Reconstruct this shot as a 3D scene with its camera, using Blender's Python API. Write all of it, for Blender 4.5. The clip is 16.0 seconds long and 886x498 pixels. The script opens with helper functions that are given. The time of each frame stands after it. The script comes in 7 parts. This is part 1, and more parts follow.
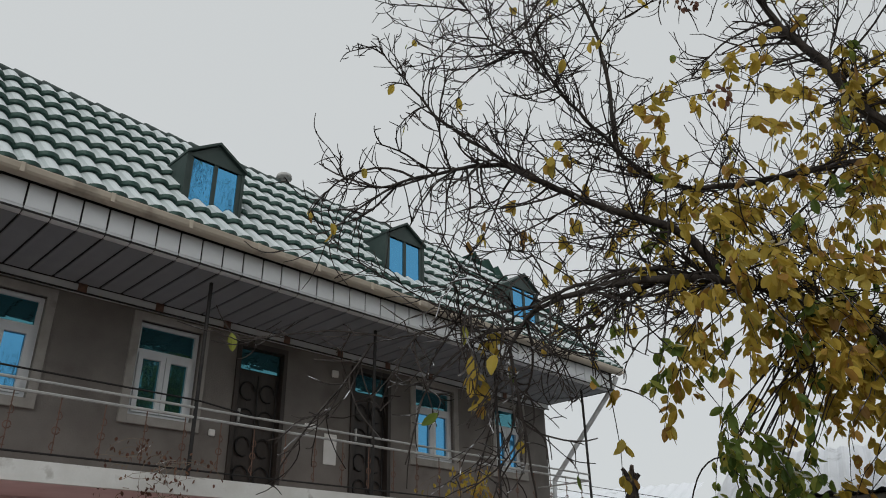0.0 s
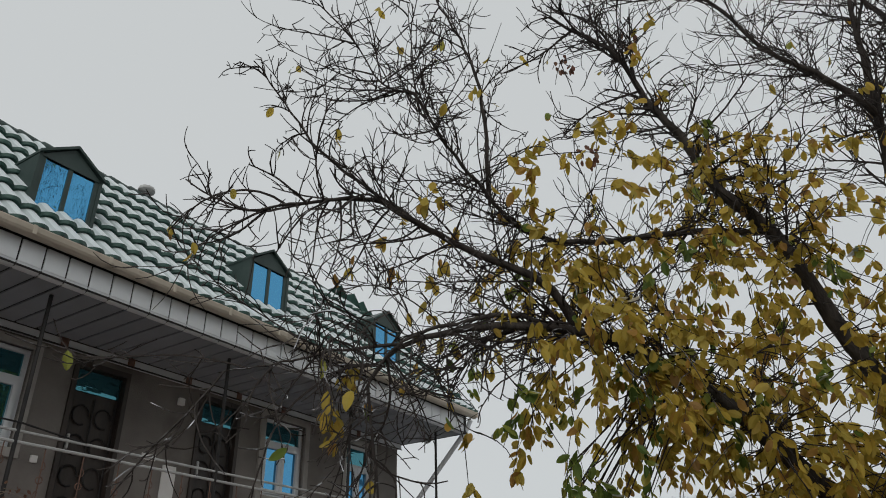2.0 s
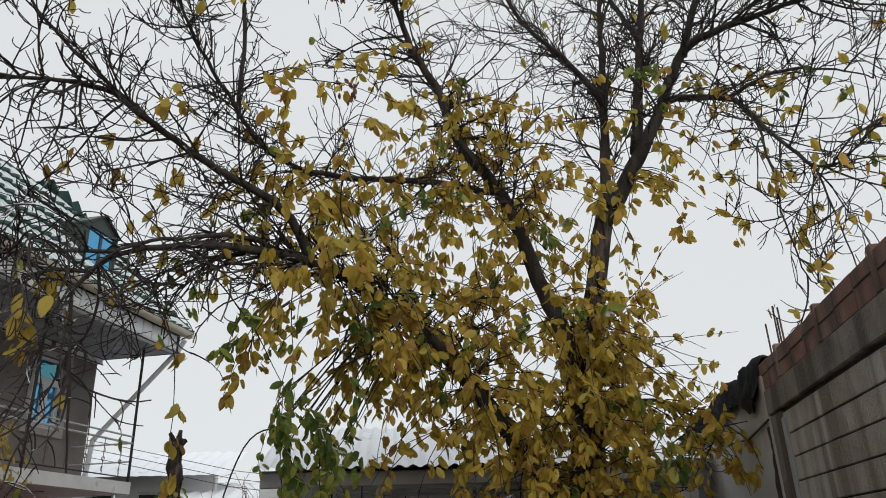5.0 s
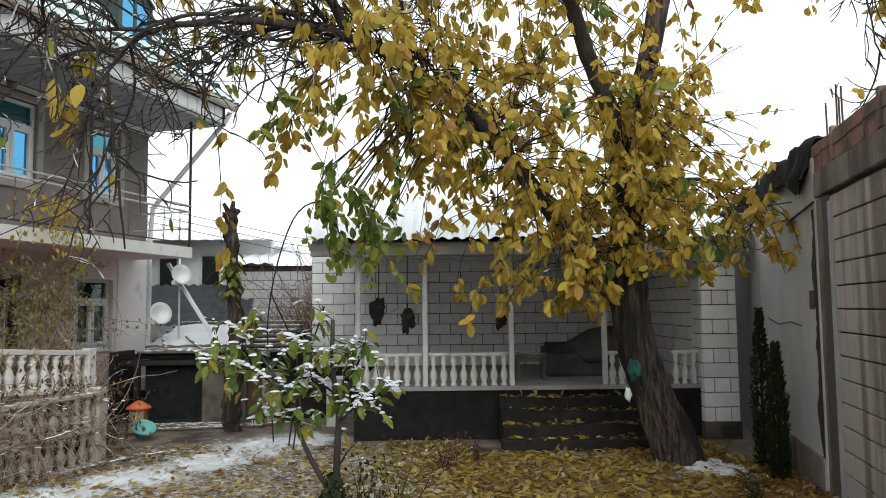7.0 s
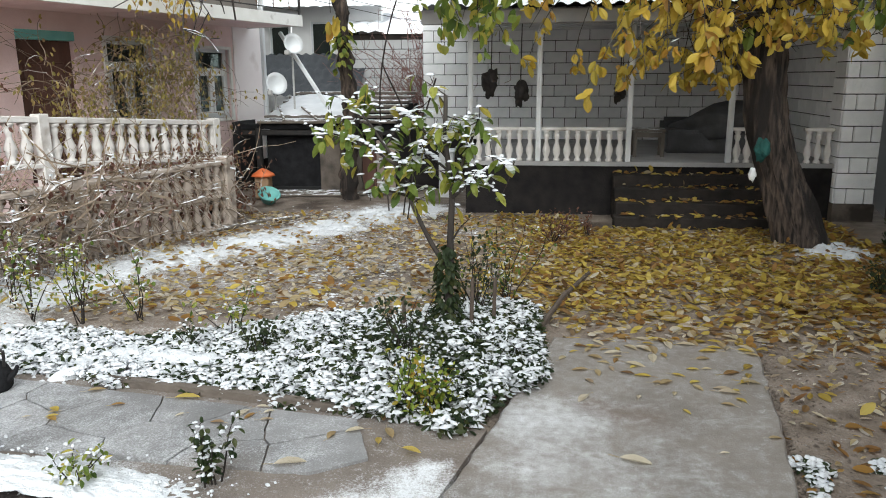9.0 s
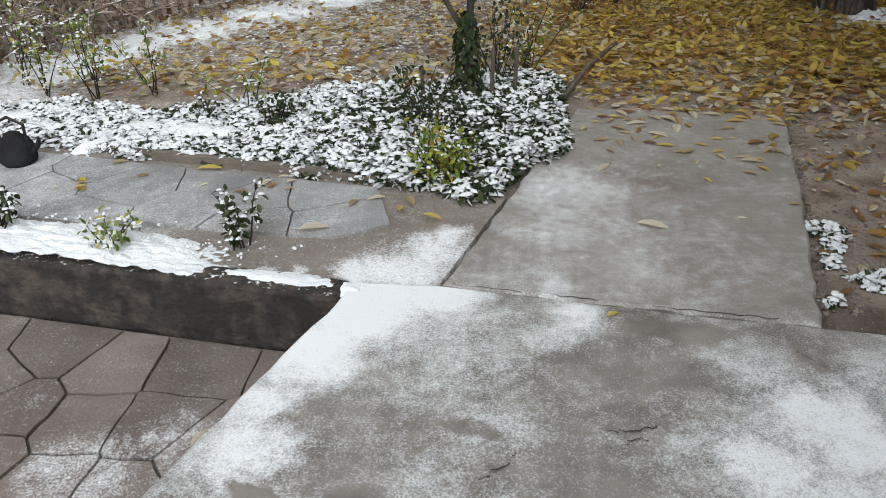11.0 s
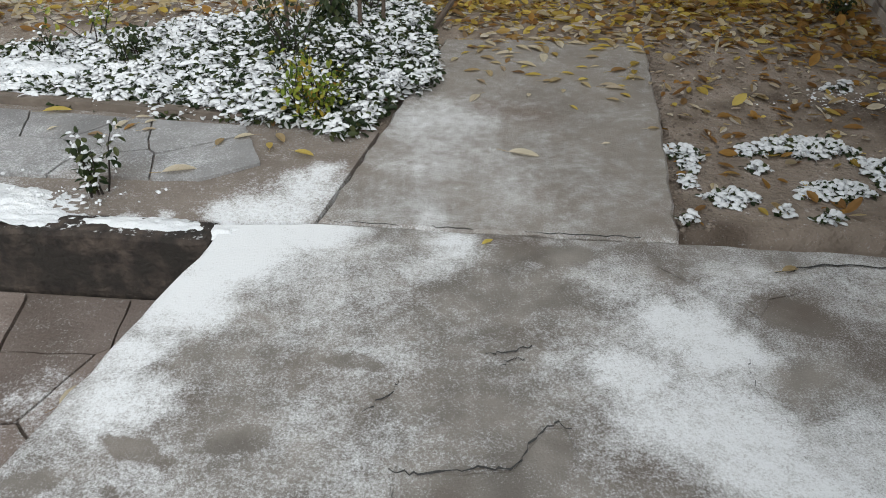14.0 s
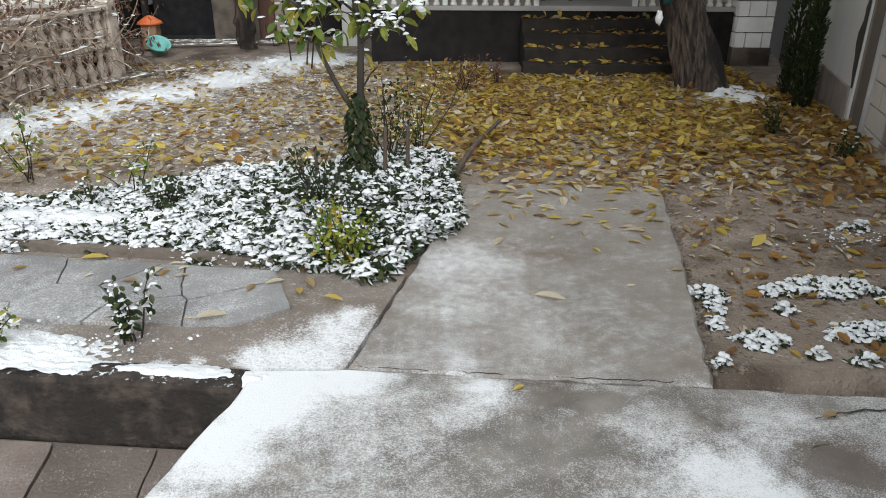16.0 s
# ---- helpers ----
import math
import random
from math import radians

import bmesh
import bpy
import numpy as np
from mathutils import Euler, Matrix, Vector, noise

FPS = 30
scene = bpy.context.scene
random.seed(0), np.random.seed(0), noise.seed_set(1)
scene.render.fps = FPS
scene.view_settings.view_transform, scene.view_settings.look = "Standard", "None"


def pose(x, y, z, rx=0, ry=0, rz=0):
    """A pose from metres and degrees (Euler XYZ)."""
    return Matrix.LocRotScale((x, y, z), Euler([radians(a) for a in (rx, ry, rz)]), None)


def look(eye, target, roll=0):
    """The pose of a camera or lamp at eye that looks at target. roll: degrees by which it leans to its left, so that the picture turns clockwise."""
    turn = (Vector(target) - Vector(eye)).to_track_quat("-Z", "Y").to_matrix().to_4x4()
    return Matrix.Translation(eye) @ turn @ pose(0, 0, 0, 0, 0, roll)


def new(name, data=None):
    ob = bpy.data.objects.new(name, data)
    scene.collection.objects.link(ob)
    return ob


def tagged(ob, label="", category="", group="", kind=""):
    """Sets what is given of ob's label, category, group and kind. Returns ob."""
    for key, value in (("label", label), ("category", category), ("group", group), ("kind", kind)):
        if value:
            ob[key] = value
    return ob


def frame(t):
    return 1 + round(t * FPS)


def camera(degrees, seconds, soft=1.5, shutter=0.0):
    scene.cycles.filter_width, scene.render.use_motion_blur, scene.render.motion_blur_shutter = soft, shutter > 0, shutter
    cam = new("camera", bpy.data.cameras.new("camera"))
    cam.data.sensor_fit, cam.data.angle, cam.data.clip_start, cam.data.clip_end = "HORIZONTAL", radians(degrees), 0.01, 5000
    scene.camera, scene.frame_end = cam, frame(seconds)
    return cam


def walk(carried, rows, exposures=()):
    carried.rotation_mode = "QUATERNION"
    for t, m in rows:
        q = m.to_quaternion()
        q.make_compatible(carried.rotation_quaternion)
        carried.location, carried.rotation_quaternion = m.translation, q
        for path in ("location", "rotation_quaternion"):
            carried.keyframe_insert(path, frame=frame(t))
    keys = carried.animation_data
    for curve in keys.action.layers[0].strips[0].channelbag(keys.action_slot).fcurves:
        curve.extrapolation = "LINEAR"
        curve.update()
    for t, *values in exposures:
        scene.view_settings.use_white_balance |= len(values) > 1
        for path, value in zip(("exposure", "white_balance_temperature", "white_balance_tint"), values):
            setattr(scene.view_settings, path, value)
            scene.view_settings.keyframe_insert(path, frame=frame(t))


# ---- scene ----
cam = camera(61.51, 16.0, soft=1.0)

# seconds, eye, target, roll
PATH = [
    (0, (0.004, -0.153, 1.533), (-3.988, 7.96, 5.804), -1.06),
    (0.5, (0, -0.138, 1.537), (-3.95, 7.948, 5.898), -0.98),
    (1, (0, -0.141, 1.536), (-3.634, 8.022, 6.024), -1.03),
    (1.5, (-0.002, -0.13, 1.538), (-2.997, 8.23, 6.137), -1.07),
    (2, (-0.005, -0.117, 1.541), (-2.276, 8.423, 6.222), -1.13),
    (2.5, (-0.008, -0.106, 1.544), (-1.43, 8.579, 6.294), -1.15),
    (3, (-0.021, -0.048, 1.559), (-0.372, 8.709, 6.374), -1.81),
    (3.2, (-0.025, -0.031, 1.563), (0.056, 8.724, 6.394), -2.19),
    (5.3, (-0.019, -0.073, 1.545), (1.102, 9.289, 4.877), -1.68),
    (5.5, (-0.014, -0.068, 1.563), (1.097, 9.407, 4.56), -1.49),
    (6, (0.002, -0.081, 1.593), (1.021, 9.595, 3.9), -1.07),
    (6.5, (0.027, -0.086, 1.64), (0.808, 9.76, 3.208), -0.77),
    (7, (0.046, -0.038, 1.681), (0.536, 9.92, 2.455), -0.61),
    (7.5, (0.054, -0.012, 1.708), (0.292, 9.984, 1.877), -0.57),
    (8, (0.038, 0.035, 1.748), (-0.055, 10.015, 1.124), -0.53),
    (8.5, (0.025, 0.068, 1.741), (-0.61, 9.943, 0.296), -0.50),
    (9, (0.02, 0.085, 1.721), (-0.956, 9.778, -0.536), -0.39),
    (9.5, (0.023, 0.11, 1.697), (-1.084, 9.577, -1.33), -0.40),
    (10, (0.018, 0.114, 1.694), (-1.193, 9.293, -2.084), -0.73),
    (10.2, (0.017, 0.108, 1.686), (-1.217, 9.188, -2.318), -0.88),
    (12.3, (0.014, 0.097, 1.586), (-0.418, 8.146, -4.332), -0.10),
    (12.5, (0.018, 0.097, 1.588), (-0.217, 8.138, -4.353), 0.58),
    (13, (0.027, 0.099, 1.593), (0.034, 8.102, -4.403), 1.01),
    (13.5, (0.036, 0.099, 1.601), (0.279, 8.114, -4.374), 1.10),
    (14, (0.037, 0.097, 1.622), (0.482, 8.339, -4.024), 1.32),
    (14.5, (0.041, 0.103, 1.652), (0.631, 8.798, -3.252), 1.24),
    (15, (0.037, 0.097, 1.67), (0.706, 9.002, -2.831), 0.94),
    (15.5, (0.01, 0.099, 1.677), (0.69, 9.13, -2.564), 0.89),
    (16, (-0.028, 0.103, 1.675), (0.246, 9.221, -2.421), 0.21),
]
# the clip's own camera opens up as it leaves the bright sky
EXPOSURES = [(0.0, -0.35, 6500, 8), (2, -0.42, 6500, 8), (3.2, -0.45, 6500, 9), (5.3, 0.0, 6500, 9), (6, 0.17, 6550, 9), (6.5, 0.45, 6500, 7), (7, 0.68, 6450, 5), (8, 1.03, 6400, 5), (9, 1.18, 6400, 6),
             (10.2, 1.10, 6400, 7), (12.5, 0.80, 6500, 7), (14.0, 0.86, 6500, 7), (15.0, 1.04, 6450, 7), (16.0, 1.14, 6450, 7)]
walk(cam, [(t, look(eye, target, roll)) for t, eye, target, roll in PATH], EXPOSURES)

# ---- light: one overcast sky, a weak wide sun behind the cloud ----
SUN_UP, SUN_ROUND = 31, 171
world = bpy.data.worlds.new("overcast")
scene.world = world
world.use_nodes = True
wn = world.node_tree.nodes
wl = world.node_tree.links
wn.clear()
sky = wn.new("ShaderNodeTexSky")
sky.sky_type = "NISHITA"
sky.sun_disc = False
sky.sun_elevation, sky.sun_rotation = radians(SUN_UP), radians(SUN_ROUND)
dim = wn.new("ShaderNodeVectorMath")
dim.operation = "SCALE"
dim.inputs["Scale"].default_value = 0.1
cloud = wn.new("ShaderNodeMixRGB")
cloud.inputs["Fac"].default_value = 0.94
cloud.inputs["Color2"].default_value = (0.815, 0.838, 0.852, 1)
background = wn.new("ShaderNodeBackground")
world_out = wn.new("ShaderNodeOutputWorld")
wl.new(sky.outputs[0], dim.inputs[0])
wl.new(dim.outputs[0], cloud.inputs["Color1"])
wl.new(cloud.outputs[0], background.inputs["Color"])
wl.new(background.outputs[0], world_out.inputs["Surface"])
sun_data = bpy.data.lights.new("sun", "SUN")
sun_data.energy, sun_data.angle, sun_data.color = 1.5, radians(40), (1.0, 0.99, 0.97)
sun = new("sun", sun_data)
sun.matrix_world = look((0, 0, 30), (-4, 26, 14.2))


# ---- materials ----
def material(name, low, high, scale=6.0, rough=0.8, bump=0.3, fine=60.0, metal=0.0, dirt=None, dirt_amount=0.45, dirt_scale=1.2,
             snow=0.0, vary=0.0, spec=0.4, stretch=(1, 1, 1), snow_scale=9.0, snow_lie=(0.25, 0.6), snow_colour=(0.82, 0.84, 0.88)):
    """Two colours mixed by a coarse and a fine grain; optional stains, snow lying on upward faces, and a shade per piece."""
    m = bpy.data.materials.new(name)
    m.use_nodes = True
    n, l = m.node_tree.nodes, m.node_tree.links
    b = n["Principled BSDF"]
    where = n.new("ShaderNodeTexCoord")
    mapping = n.new("ShaderNodeMapping")
    mapping.inputs["Scale"].default_value = stretch
    l.new(where.outputs["Object"], mapping.inputs["Vector"])

    def grain(s, detail=5):
        t = n.new("ShaderNodeTexNoise")
        t.inputs["Scale"].default_value, t.inputs["Detail"].default_value = s, detail
        l.new(mapping.outputs[0], t.inputs["Vector"])
        return t.outputs["Fac"]

    def ramp(value, a, c):
        r = n.new("ShaderNodeMapRange")
        r.inputs["From Min"].default_value, r.inputs["From Max"].default_value = a, c
        l.new(value, r.inputs["Value"])
        return r.outputs[0]

    def blend(fac, a, c):
        x = n.new("ShaderNodeMixRGB")
        for socket, v in (("Fac", fac), ("Color1", a), ("Color2", c)):
            if isinstance(v, tuple):
                x.inputs[socket].default_value = (*v, 1)
            elif isinstance(v, float):
                x.inputs[socket].default_value = v
            else:
                l.new(v, x.inputs[socket])
        return x.outputs[0]

    coarse, small = grain(scale), grain(fine)
    colour = blend(ramp(coarse, 0.35, 0.65), low, high)
    colour = blend(ramp(small, 0.25, 0.95), colour, blend(0.5, colour, low))
    if dirt:
        colour = blend(ramp(grain(dirt_scale, 8), 1.0 - dirt_amount, 1.12 - dirt_amount), colour, dirt)
    if vary:
        info = n.new("ShaderNodeObjectInfo")
        isle = n.new("ShaderNodeNewGeometry")
        both = n.new("ShaderNodeMath")
        both.operation = "ADD"
        l.new(info.outputs["Random"], both.inputs[0])
        l.new(isle.outputs["Random Per Island"], both.inputs[1])
        wrap = n.new("ShaderNodeMath")
        wrap.operation = "FRACT"
        l.new(both.outputs[0], wrap.inputs[0])
        hsv = n.new("ShaderNodeHueSaturation")
        l.new(colour, hsv.inputs["Color"])
        r = n.new("ShaderNodeMapRange")
        r.inputs["To Min"].default_value, r.inputs["To Max"].default_value = 1 - vary, 1 + vary
        l.new(wrap.outputs[0], r.inputs["Value"])
        l.new(r.outputs[0], hsv.inputs["Value"])
        colour = hsv.outputs[0]
    if snow:
        up = n.new("ShaderNodeNewGeometry")
        split = n.new("ShaderNodeSeparateXYZ")
        l.new(up.outputs["Normal"], split.inputs[0])
        lie = ramp(split.outputs["Z"], *snow_lie)
        cover = ramp(grain(snow_scale, 6), 0.95 - snow, 1.1 - snow)
        mul = n.new("ShaderNodeMath")
        mul.operation = "MULTIPLY"
        l.new(lie, mul.inputs[0])
        l.new(cover, mul.inputs[1])
        colour = blend(mul.outputs[0], colour, snow_colour)
    l.new(colour, b.inputs["Base Color"])
    b.inputs["Roughness"].default_value, b.inputs["Metallic"].default_value = rough, metal
    b.inputs["Specular IOR Level"].default_value = spec
    if bump:
        k = n.new("ShaderNodeBump")
        k.inputs["Strength"].default_value, k.inputs["Distance"].default_value = bump, 0.02
        l.new(small, k.inputs["Height"])
        l.new(k.outputs[0], b.inputs["Normal"])
    return m


def glass(name, tint, rough=0.03):
    """A coated pane: a tinted, slightly wavy mirror."""
    m = bpy.data.materials.new(name)
    m.use_nodes = True
    n, l = m.node_tree.nodes, m.node_tree.links
    b = n["Principled BSDF"]
    b.inputs["Base Color"].default_value = (*tint, 1)
    b.inputs["Metallic"].default_value, b.inputs["Roughness"].default_value = 0.9, rough
    wave = n.new("ShaderNodeTexNoise")
    wave.inputs["Scale"].default_value = 3.0
    k = n.new("ShaderNodeBump")
    k.inputs["Strength"].default_value, k.inputs["Distance"].default_value = 0.15, 0.02
    l.new(wave.outputs["Fac"], k.inputs["Height"])
    l.new(k.outputs[0], b.inputs["Normal"])
    return m


STUCCO = material("brown_stucco", (0.150, 0.136, 0.124), (0.202, 0.186, 0.170), 2.2, 0.95, 0.35, 55, dirt=(0.115, 0.102, 0.092), dirt_amount=0.42)
PINK = material("pink_stucco", (0.68, 0.515, 0.505), (0.78, 0.625, 0.61), 1.8, 0.95, 0.3, 60, dirt=(0.56, 0.41, 0.39), dirt_amount=0.38)
PALE_PINK = material("pale_plaster", (0.74, 0.68, 0.68), (0.80, 0.755, 0.75), 2.0, 0.95, 0.25, 60, dirt=(0.48, 0.40, 0.38), dirt_amount=0.38)
WHITE_PAINT = material("white_paint", (0.62, 0.61, 0.585), (0.72, 0.715, 0.70), 4, 0.7, 0.2, 45, dirt=(0.36, 0.34, 0.31), dirt_amount=0.36, dirt_scale=4)
TRIM = material("grey_trim", (0.27, 0.255, 0.235), (0.36, 0.345, 0.32), 5, 0.9, 0.25, 60, dirt=(0.20, 0.19, 0.175), dirt_amount=0.4, dirt_scale=3)
PVC = material("white_plastic", (0.60, 0.63, 0.65), (0.68, 0.70, 0.72), 4, 0.45, 0.03, 40)
SOFFIT = material("grey_soffit", (0.25, 0.272, 0.296), (0.30, 0.322, 0.348), 3, 0.6, 0.05, 50, dirt=(0.19, 0.195, 0.205), dirt_amount=0.35)
FASCIA = material("white_fascia", (0.60, 0.62, 0.64), (0.69, 0.71, 0.73), 3, 0.5, 0.05, 50)
GUTTER = material("cream_gutter", (0.42, 0.37, 0.30), (0.52, 0.46, 0.38), 3, 0.6, 0.1, 40, dirt=(0.30, 0.26, 0.21), dirt_amount=0.42, dirt_scale=3)
ROOF = material("green_roof_tile", (0.030, 0.075, 0.062), (0.045, 0.10, 0.082), 4, 0.5, 0.2, 90, snow=0.80, snow_scale=7.0, snow_lie=(0.36, 0.74), snow_colour=(0.58, 0.63, 0.64))
ROOF_PLAIN = material("green_metal", (0.022, 0.040, 0.036), (0.035, 0.055, 0.05), 5, 0.5, 0.1, 50)
BLUE_GLASS = glass("blue_film_glass", (0.10, 0.36, 0.62))
TEAL_GLASS = glass("teal_glass", (0.07, 0.24, 0.29))
DARK_GLASS = glass("dark_glass", (0.085, 0.105, 0.10))
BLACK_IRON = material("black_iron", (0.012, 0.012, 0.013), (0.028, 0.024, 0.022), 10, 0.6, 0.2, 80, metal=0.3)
GREY_IRON = material("grey_painted_iron", (0.34, 0.34, 0.335), (0.46, 0.46, 0.45), 8, 0.5, 0.15, 60, dirt=(0.16, 0.12, 0.09), dirt_amount=0.36, dirt_scale=6)
BROWN_DOOR = material("dark_brown_door", (0.022, 0.017, 0.014), (0.045, 0.034, 0.028), 6, 0.5, 0.25, 40, stretch=(1, 1, 0.3))
RED_DOOR = material("red_brown_wood", (0.085, 0.040, 0.030), (0.135, 0.065, 0.05), 6, 0.7, 0.3, 40, stretch=(1, 1, 0.2))
TEAL_PAINT = material("turquoise_paint", (0.14, 0.40, 0.38), (0.20, 0.48, 0.45), 5, 0.7, 0.2, 40)
ORNAMENT = material("rusty_ornament", (0.10, 0.055, 0.04), (0.16, 0.09, 0.065), 14, 0.8, 0.3, 60)
BLOCK = material("whitewashed_block", (0.74, 0.745, 0.75), (0.83, 0.83, 0.83), 5, 0.95, 0.5, 50, dirt=(0.62, 0.62, 0.62), dirt_amount=0.38, dirt_scale=3, vary=0.08)
JOINT = material("dark_joint", (0.028, 0.028, 0.029), (0.05, 0.05, 0.05), 12, 0.95, 0.3, 60)
GREY_BLOCK = material("grey_brown_block", (0.29, 0.255, 0.225), (0.39, 0.35, 0.315), 3.5, 0.95, 0.6, 45, dirt=(0.42, 0.39, 0.36), dirt_amount=0.40, dirt_scale=1.8, vary=0.10)


def run_down(m, colour, amount, lo, hi, across=3.0, down=0.16, seed=0.0):
    """Upright bands where rain has run down a wall, in a second colour."""
    n, l = m.node_tree.nodes, m.node_tree.links
    b = n["Principled BSDF"]
    old = b.inputs["Base Color"].links[0].from_socket
    where, mapping, wave = n.new("ShaderNodeNewGeometry"), n.new("ShaderNodeMapping"), n.new("ShaderNodeTexNoise")
    mapping.inputs["Scale"].default_value = (across, across, down)
    mapping.inputs["Location"].default_value = (seed, seed, 0)
    wave.inputs["Scale"].default_value, wave.inputs["Detail"].default_value = 1.0, 5
    r, mix = n.new("ShaderNodeMapRange"), n.new("ShaderNodeMixRGB")
    r.inputs["From Min"].default_value, r.inputs["From Max"].default_value, r.inputs["To Max"].default_value = lo, hi, amount
    mix.inputs["Color2"].default_value = (*colour, 1)
    l.new(where.outputs["Position"], mapping.inputs["Vector"])
    l.new(mapping.outputs[0], wave.inputs["Vector"])
    l.new(wave.outputs["Fac"], r.inputs["Value"])
    l.new(old, mix.inputs["Color1"])
    l.new(r.outputs[0], mix.inputs["Fac"])
    l.new(mix.outputs[0], b.inputs["Base Color"])


run_down(GREY_BLOCK, (0.155, 0.120, 0.100), 0.75, 0.50, 0.58, 2.4)
run_down(GREY_BLOCK, (0.46, 0.435, 0.41), 0.75, 0.53, 0.58, 2.0, 0.12, 7.0)
MORTAR = material("brown_mortar", (0.030, 0.026, 0.023), (0.055, 0.046, 0.040), 6, 0.95, 0.5, 50)
RED_BRICK = material("red_hollow_brick", (0.185, 0.095, 0.072), (0.26, 0.14, 0.108), 5, 0.9, 0.5, 60, dirt=(0.13, 0.075, 0.06), dirt_amount=0.42, dirt_scale=3, vary=0.12)
BAND = material("cast_band", (0.17, 0.145, 0.128), (0.25, 0.22, 0.195), 4, 0.95, 0.5, 40, dirt=(0.085, 0.072, 0.062), dirt_amount=0.42)
PLASTER = material("grey_render", (0.43, 0.435, 0.44), (0.54, 0.545, 0.55), 1.5, 0.95, 0.3, 45, dirt=(0.43, 0.36, 0.33), dirt_amount=0.42, dirt_scale=0.9, stretch=(1, 1, 0.5))
PLINTH = material("black_plinth", (0.012, 0.011, 0.012), (0.026, 0.023, 0.022), 5, 0.95, 0.5, 40, spec=0.15)
STEP = material("dark_step", (0.016, 0.014, 0.013), (0.034, 0.028, 0.025), 5, 0.9, 0.6, 40, dirt=(0.06, 0.046, 0.034), dirt_amount=0.34, dirt_scale=6, spec=0.2)
CONCRETE_RAW = material("old_concrete", (0.10, 0.082, 0.068), (0.155, 0.13, 0.11), 4, 0.9, 0.6, 40, dirt=(0.055, 0.046, 0.04), dirt_amount=0.5, dirt_scale=2.5)
BALUSTER_OLD = material("weathered_cast_stone", (0.34, 0.285, 0.245), (0.45, 0.39, 0.34), 6, 0.95, 0.5, 40, dirt=(0.14, 0.115, 0.095), dirt_amount=0.45, dirt_scale=4, snow=0.42)
BALUSTER_WHITE = material("white_cast_stone", (0.56, 0.53, 0.51), (0.66, 0.64, 0.62), 6, 0.85, 0.3, 40, dirt=(0.38, 0.34, 0.31), dirt_amount=0.42, dirt_scale=4)
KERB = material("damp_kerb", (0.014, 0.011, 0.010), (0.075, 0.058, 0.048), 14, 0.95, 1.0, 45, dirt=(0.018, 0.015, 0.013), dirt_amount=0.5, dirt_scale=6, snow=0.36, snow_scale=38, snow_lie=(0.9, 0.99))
SNOW = material("snow", (0.54, 0.56, 0.59), (0.64, 0.655, 0.68), 5, 0.9, 0.5, 70, spec=0.2)
SNOW_ROOF = material("snowy_sheet", (0.20, 0.205, 0.21), (0.27, 0.275, 0.28), 3, 0.8, 0.3, 50, snow=0.72, snow_scale=2.0)
run_down(RED_BRICK, (0.085, 0.066, 0.056), 0.8, 0.46, 0.60, 3.5, 0.9, 3.0)
run_down(RED_BRICK, (0.24, 0.18, 0.15), 0.6, 0.55, 0.62, 2.5, 0.5, 11.0)
run_down(BAND, (0.085, 0.070, 0.060), 0.85, 0.46, 0.58, 3.2, 0.25, 2.0)
TARP = material("black_tarp", (0.010, 0.010, 0.011), (0.022, 0.022, 0.024), 6, 0.9, 0.5, 30, spec=0.12)
RUST = material("rusted_steel", (0.07, 0.045, 0.035), (0.12, 0.075, 0.055), 20, 0.8, 0.3, 60)
PALE_WALL = material("pale_plaster_far", (0.70, 0.70, 0.70), (0.79, 0.79, 0.79), 2, 0.9, 0.2, 40, dirt=(0.58, 0.57, 0.56), dirt_amount=0.38)
SLATE = material("dark_sheet", (0.030, 0.034, 0.040), (0.055, 0.060, 0.068), 4, 0.7, 0.3, 40)
GREY_PANEL = material("grey_painted_panel", (0.27, 0.265, 0.265), (0.35, 0.345, 0.345), 3, 0.8, 0.2, 40)
PALE_MUD = material("pinkish_mud_render", (0.24, 0.19, 0.165), (0.33, 0.27, 0.24), 4, 0.9, 0.4, 40, dirt=(0.15, 0.12, 0.10), dirt_amount=0.42, dirt_scale=3)
PLANK = material("weathered_plank", (0.10, 0.085, 0.072), (0.165, 0.142, 0.122), 5, 0.9, 0.4, 50, stretch=(1, 1, 0.15), snow=0.5)
# near-black colour stands in for the shade inside house and shed
INNER_SHADE = material("inner_shade", (0.012, 0.012, 0.013), (0.02, 0.02, 0.021), 3, 0.95, 0.1, 30)


# ---- shapes ----
def face(bm, points):
    return bm.faces.new([bm.verts.new(p) for p in points])


def box(bm, x0, x1, y0, y1, z0, z1):
    v = [bm.verts.new((x, y, z)) for x in (x0, x1) for y in (y0, y1) for z in (z0, z1)]
    for a, b, c, e in ((0, 1, 3, 2), (4, 6, 7, 5), (0, 4, 5, 1), (2, 3, 7, 6), (0, 2, 6, 4), (1, 5, 7, 3)):
        bm.faces.new((v[a], v[b], v[c], v[e]))
    return bm


def boxes(*rows):
    bm = bmesh.new()
    for r in rows:
        box(bm, *r)
    return bm


def soft_box(x0, x1, y0, y1, z0, z1, edge=0.01, steps=1):
    bm = box(bmesh.new(), x0, x1, y0, y1, z0, z1)
    bmesh.ops.recalc_face_normals(bm, faces=bm.faces)
    bmesh.ops.bevel(bm, geom=list(bm.edges), offset=edge, segments=steps, affect="EDGES")
    return bm


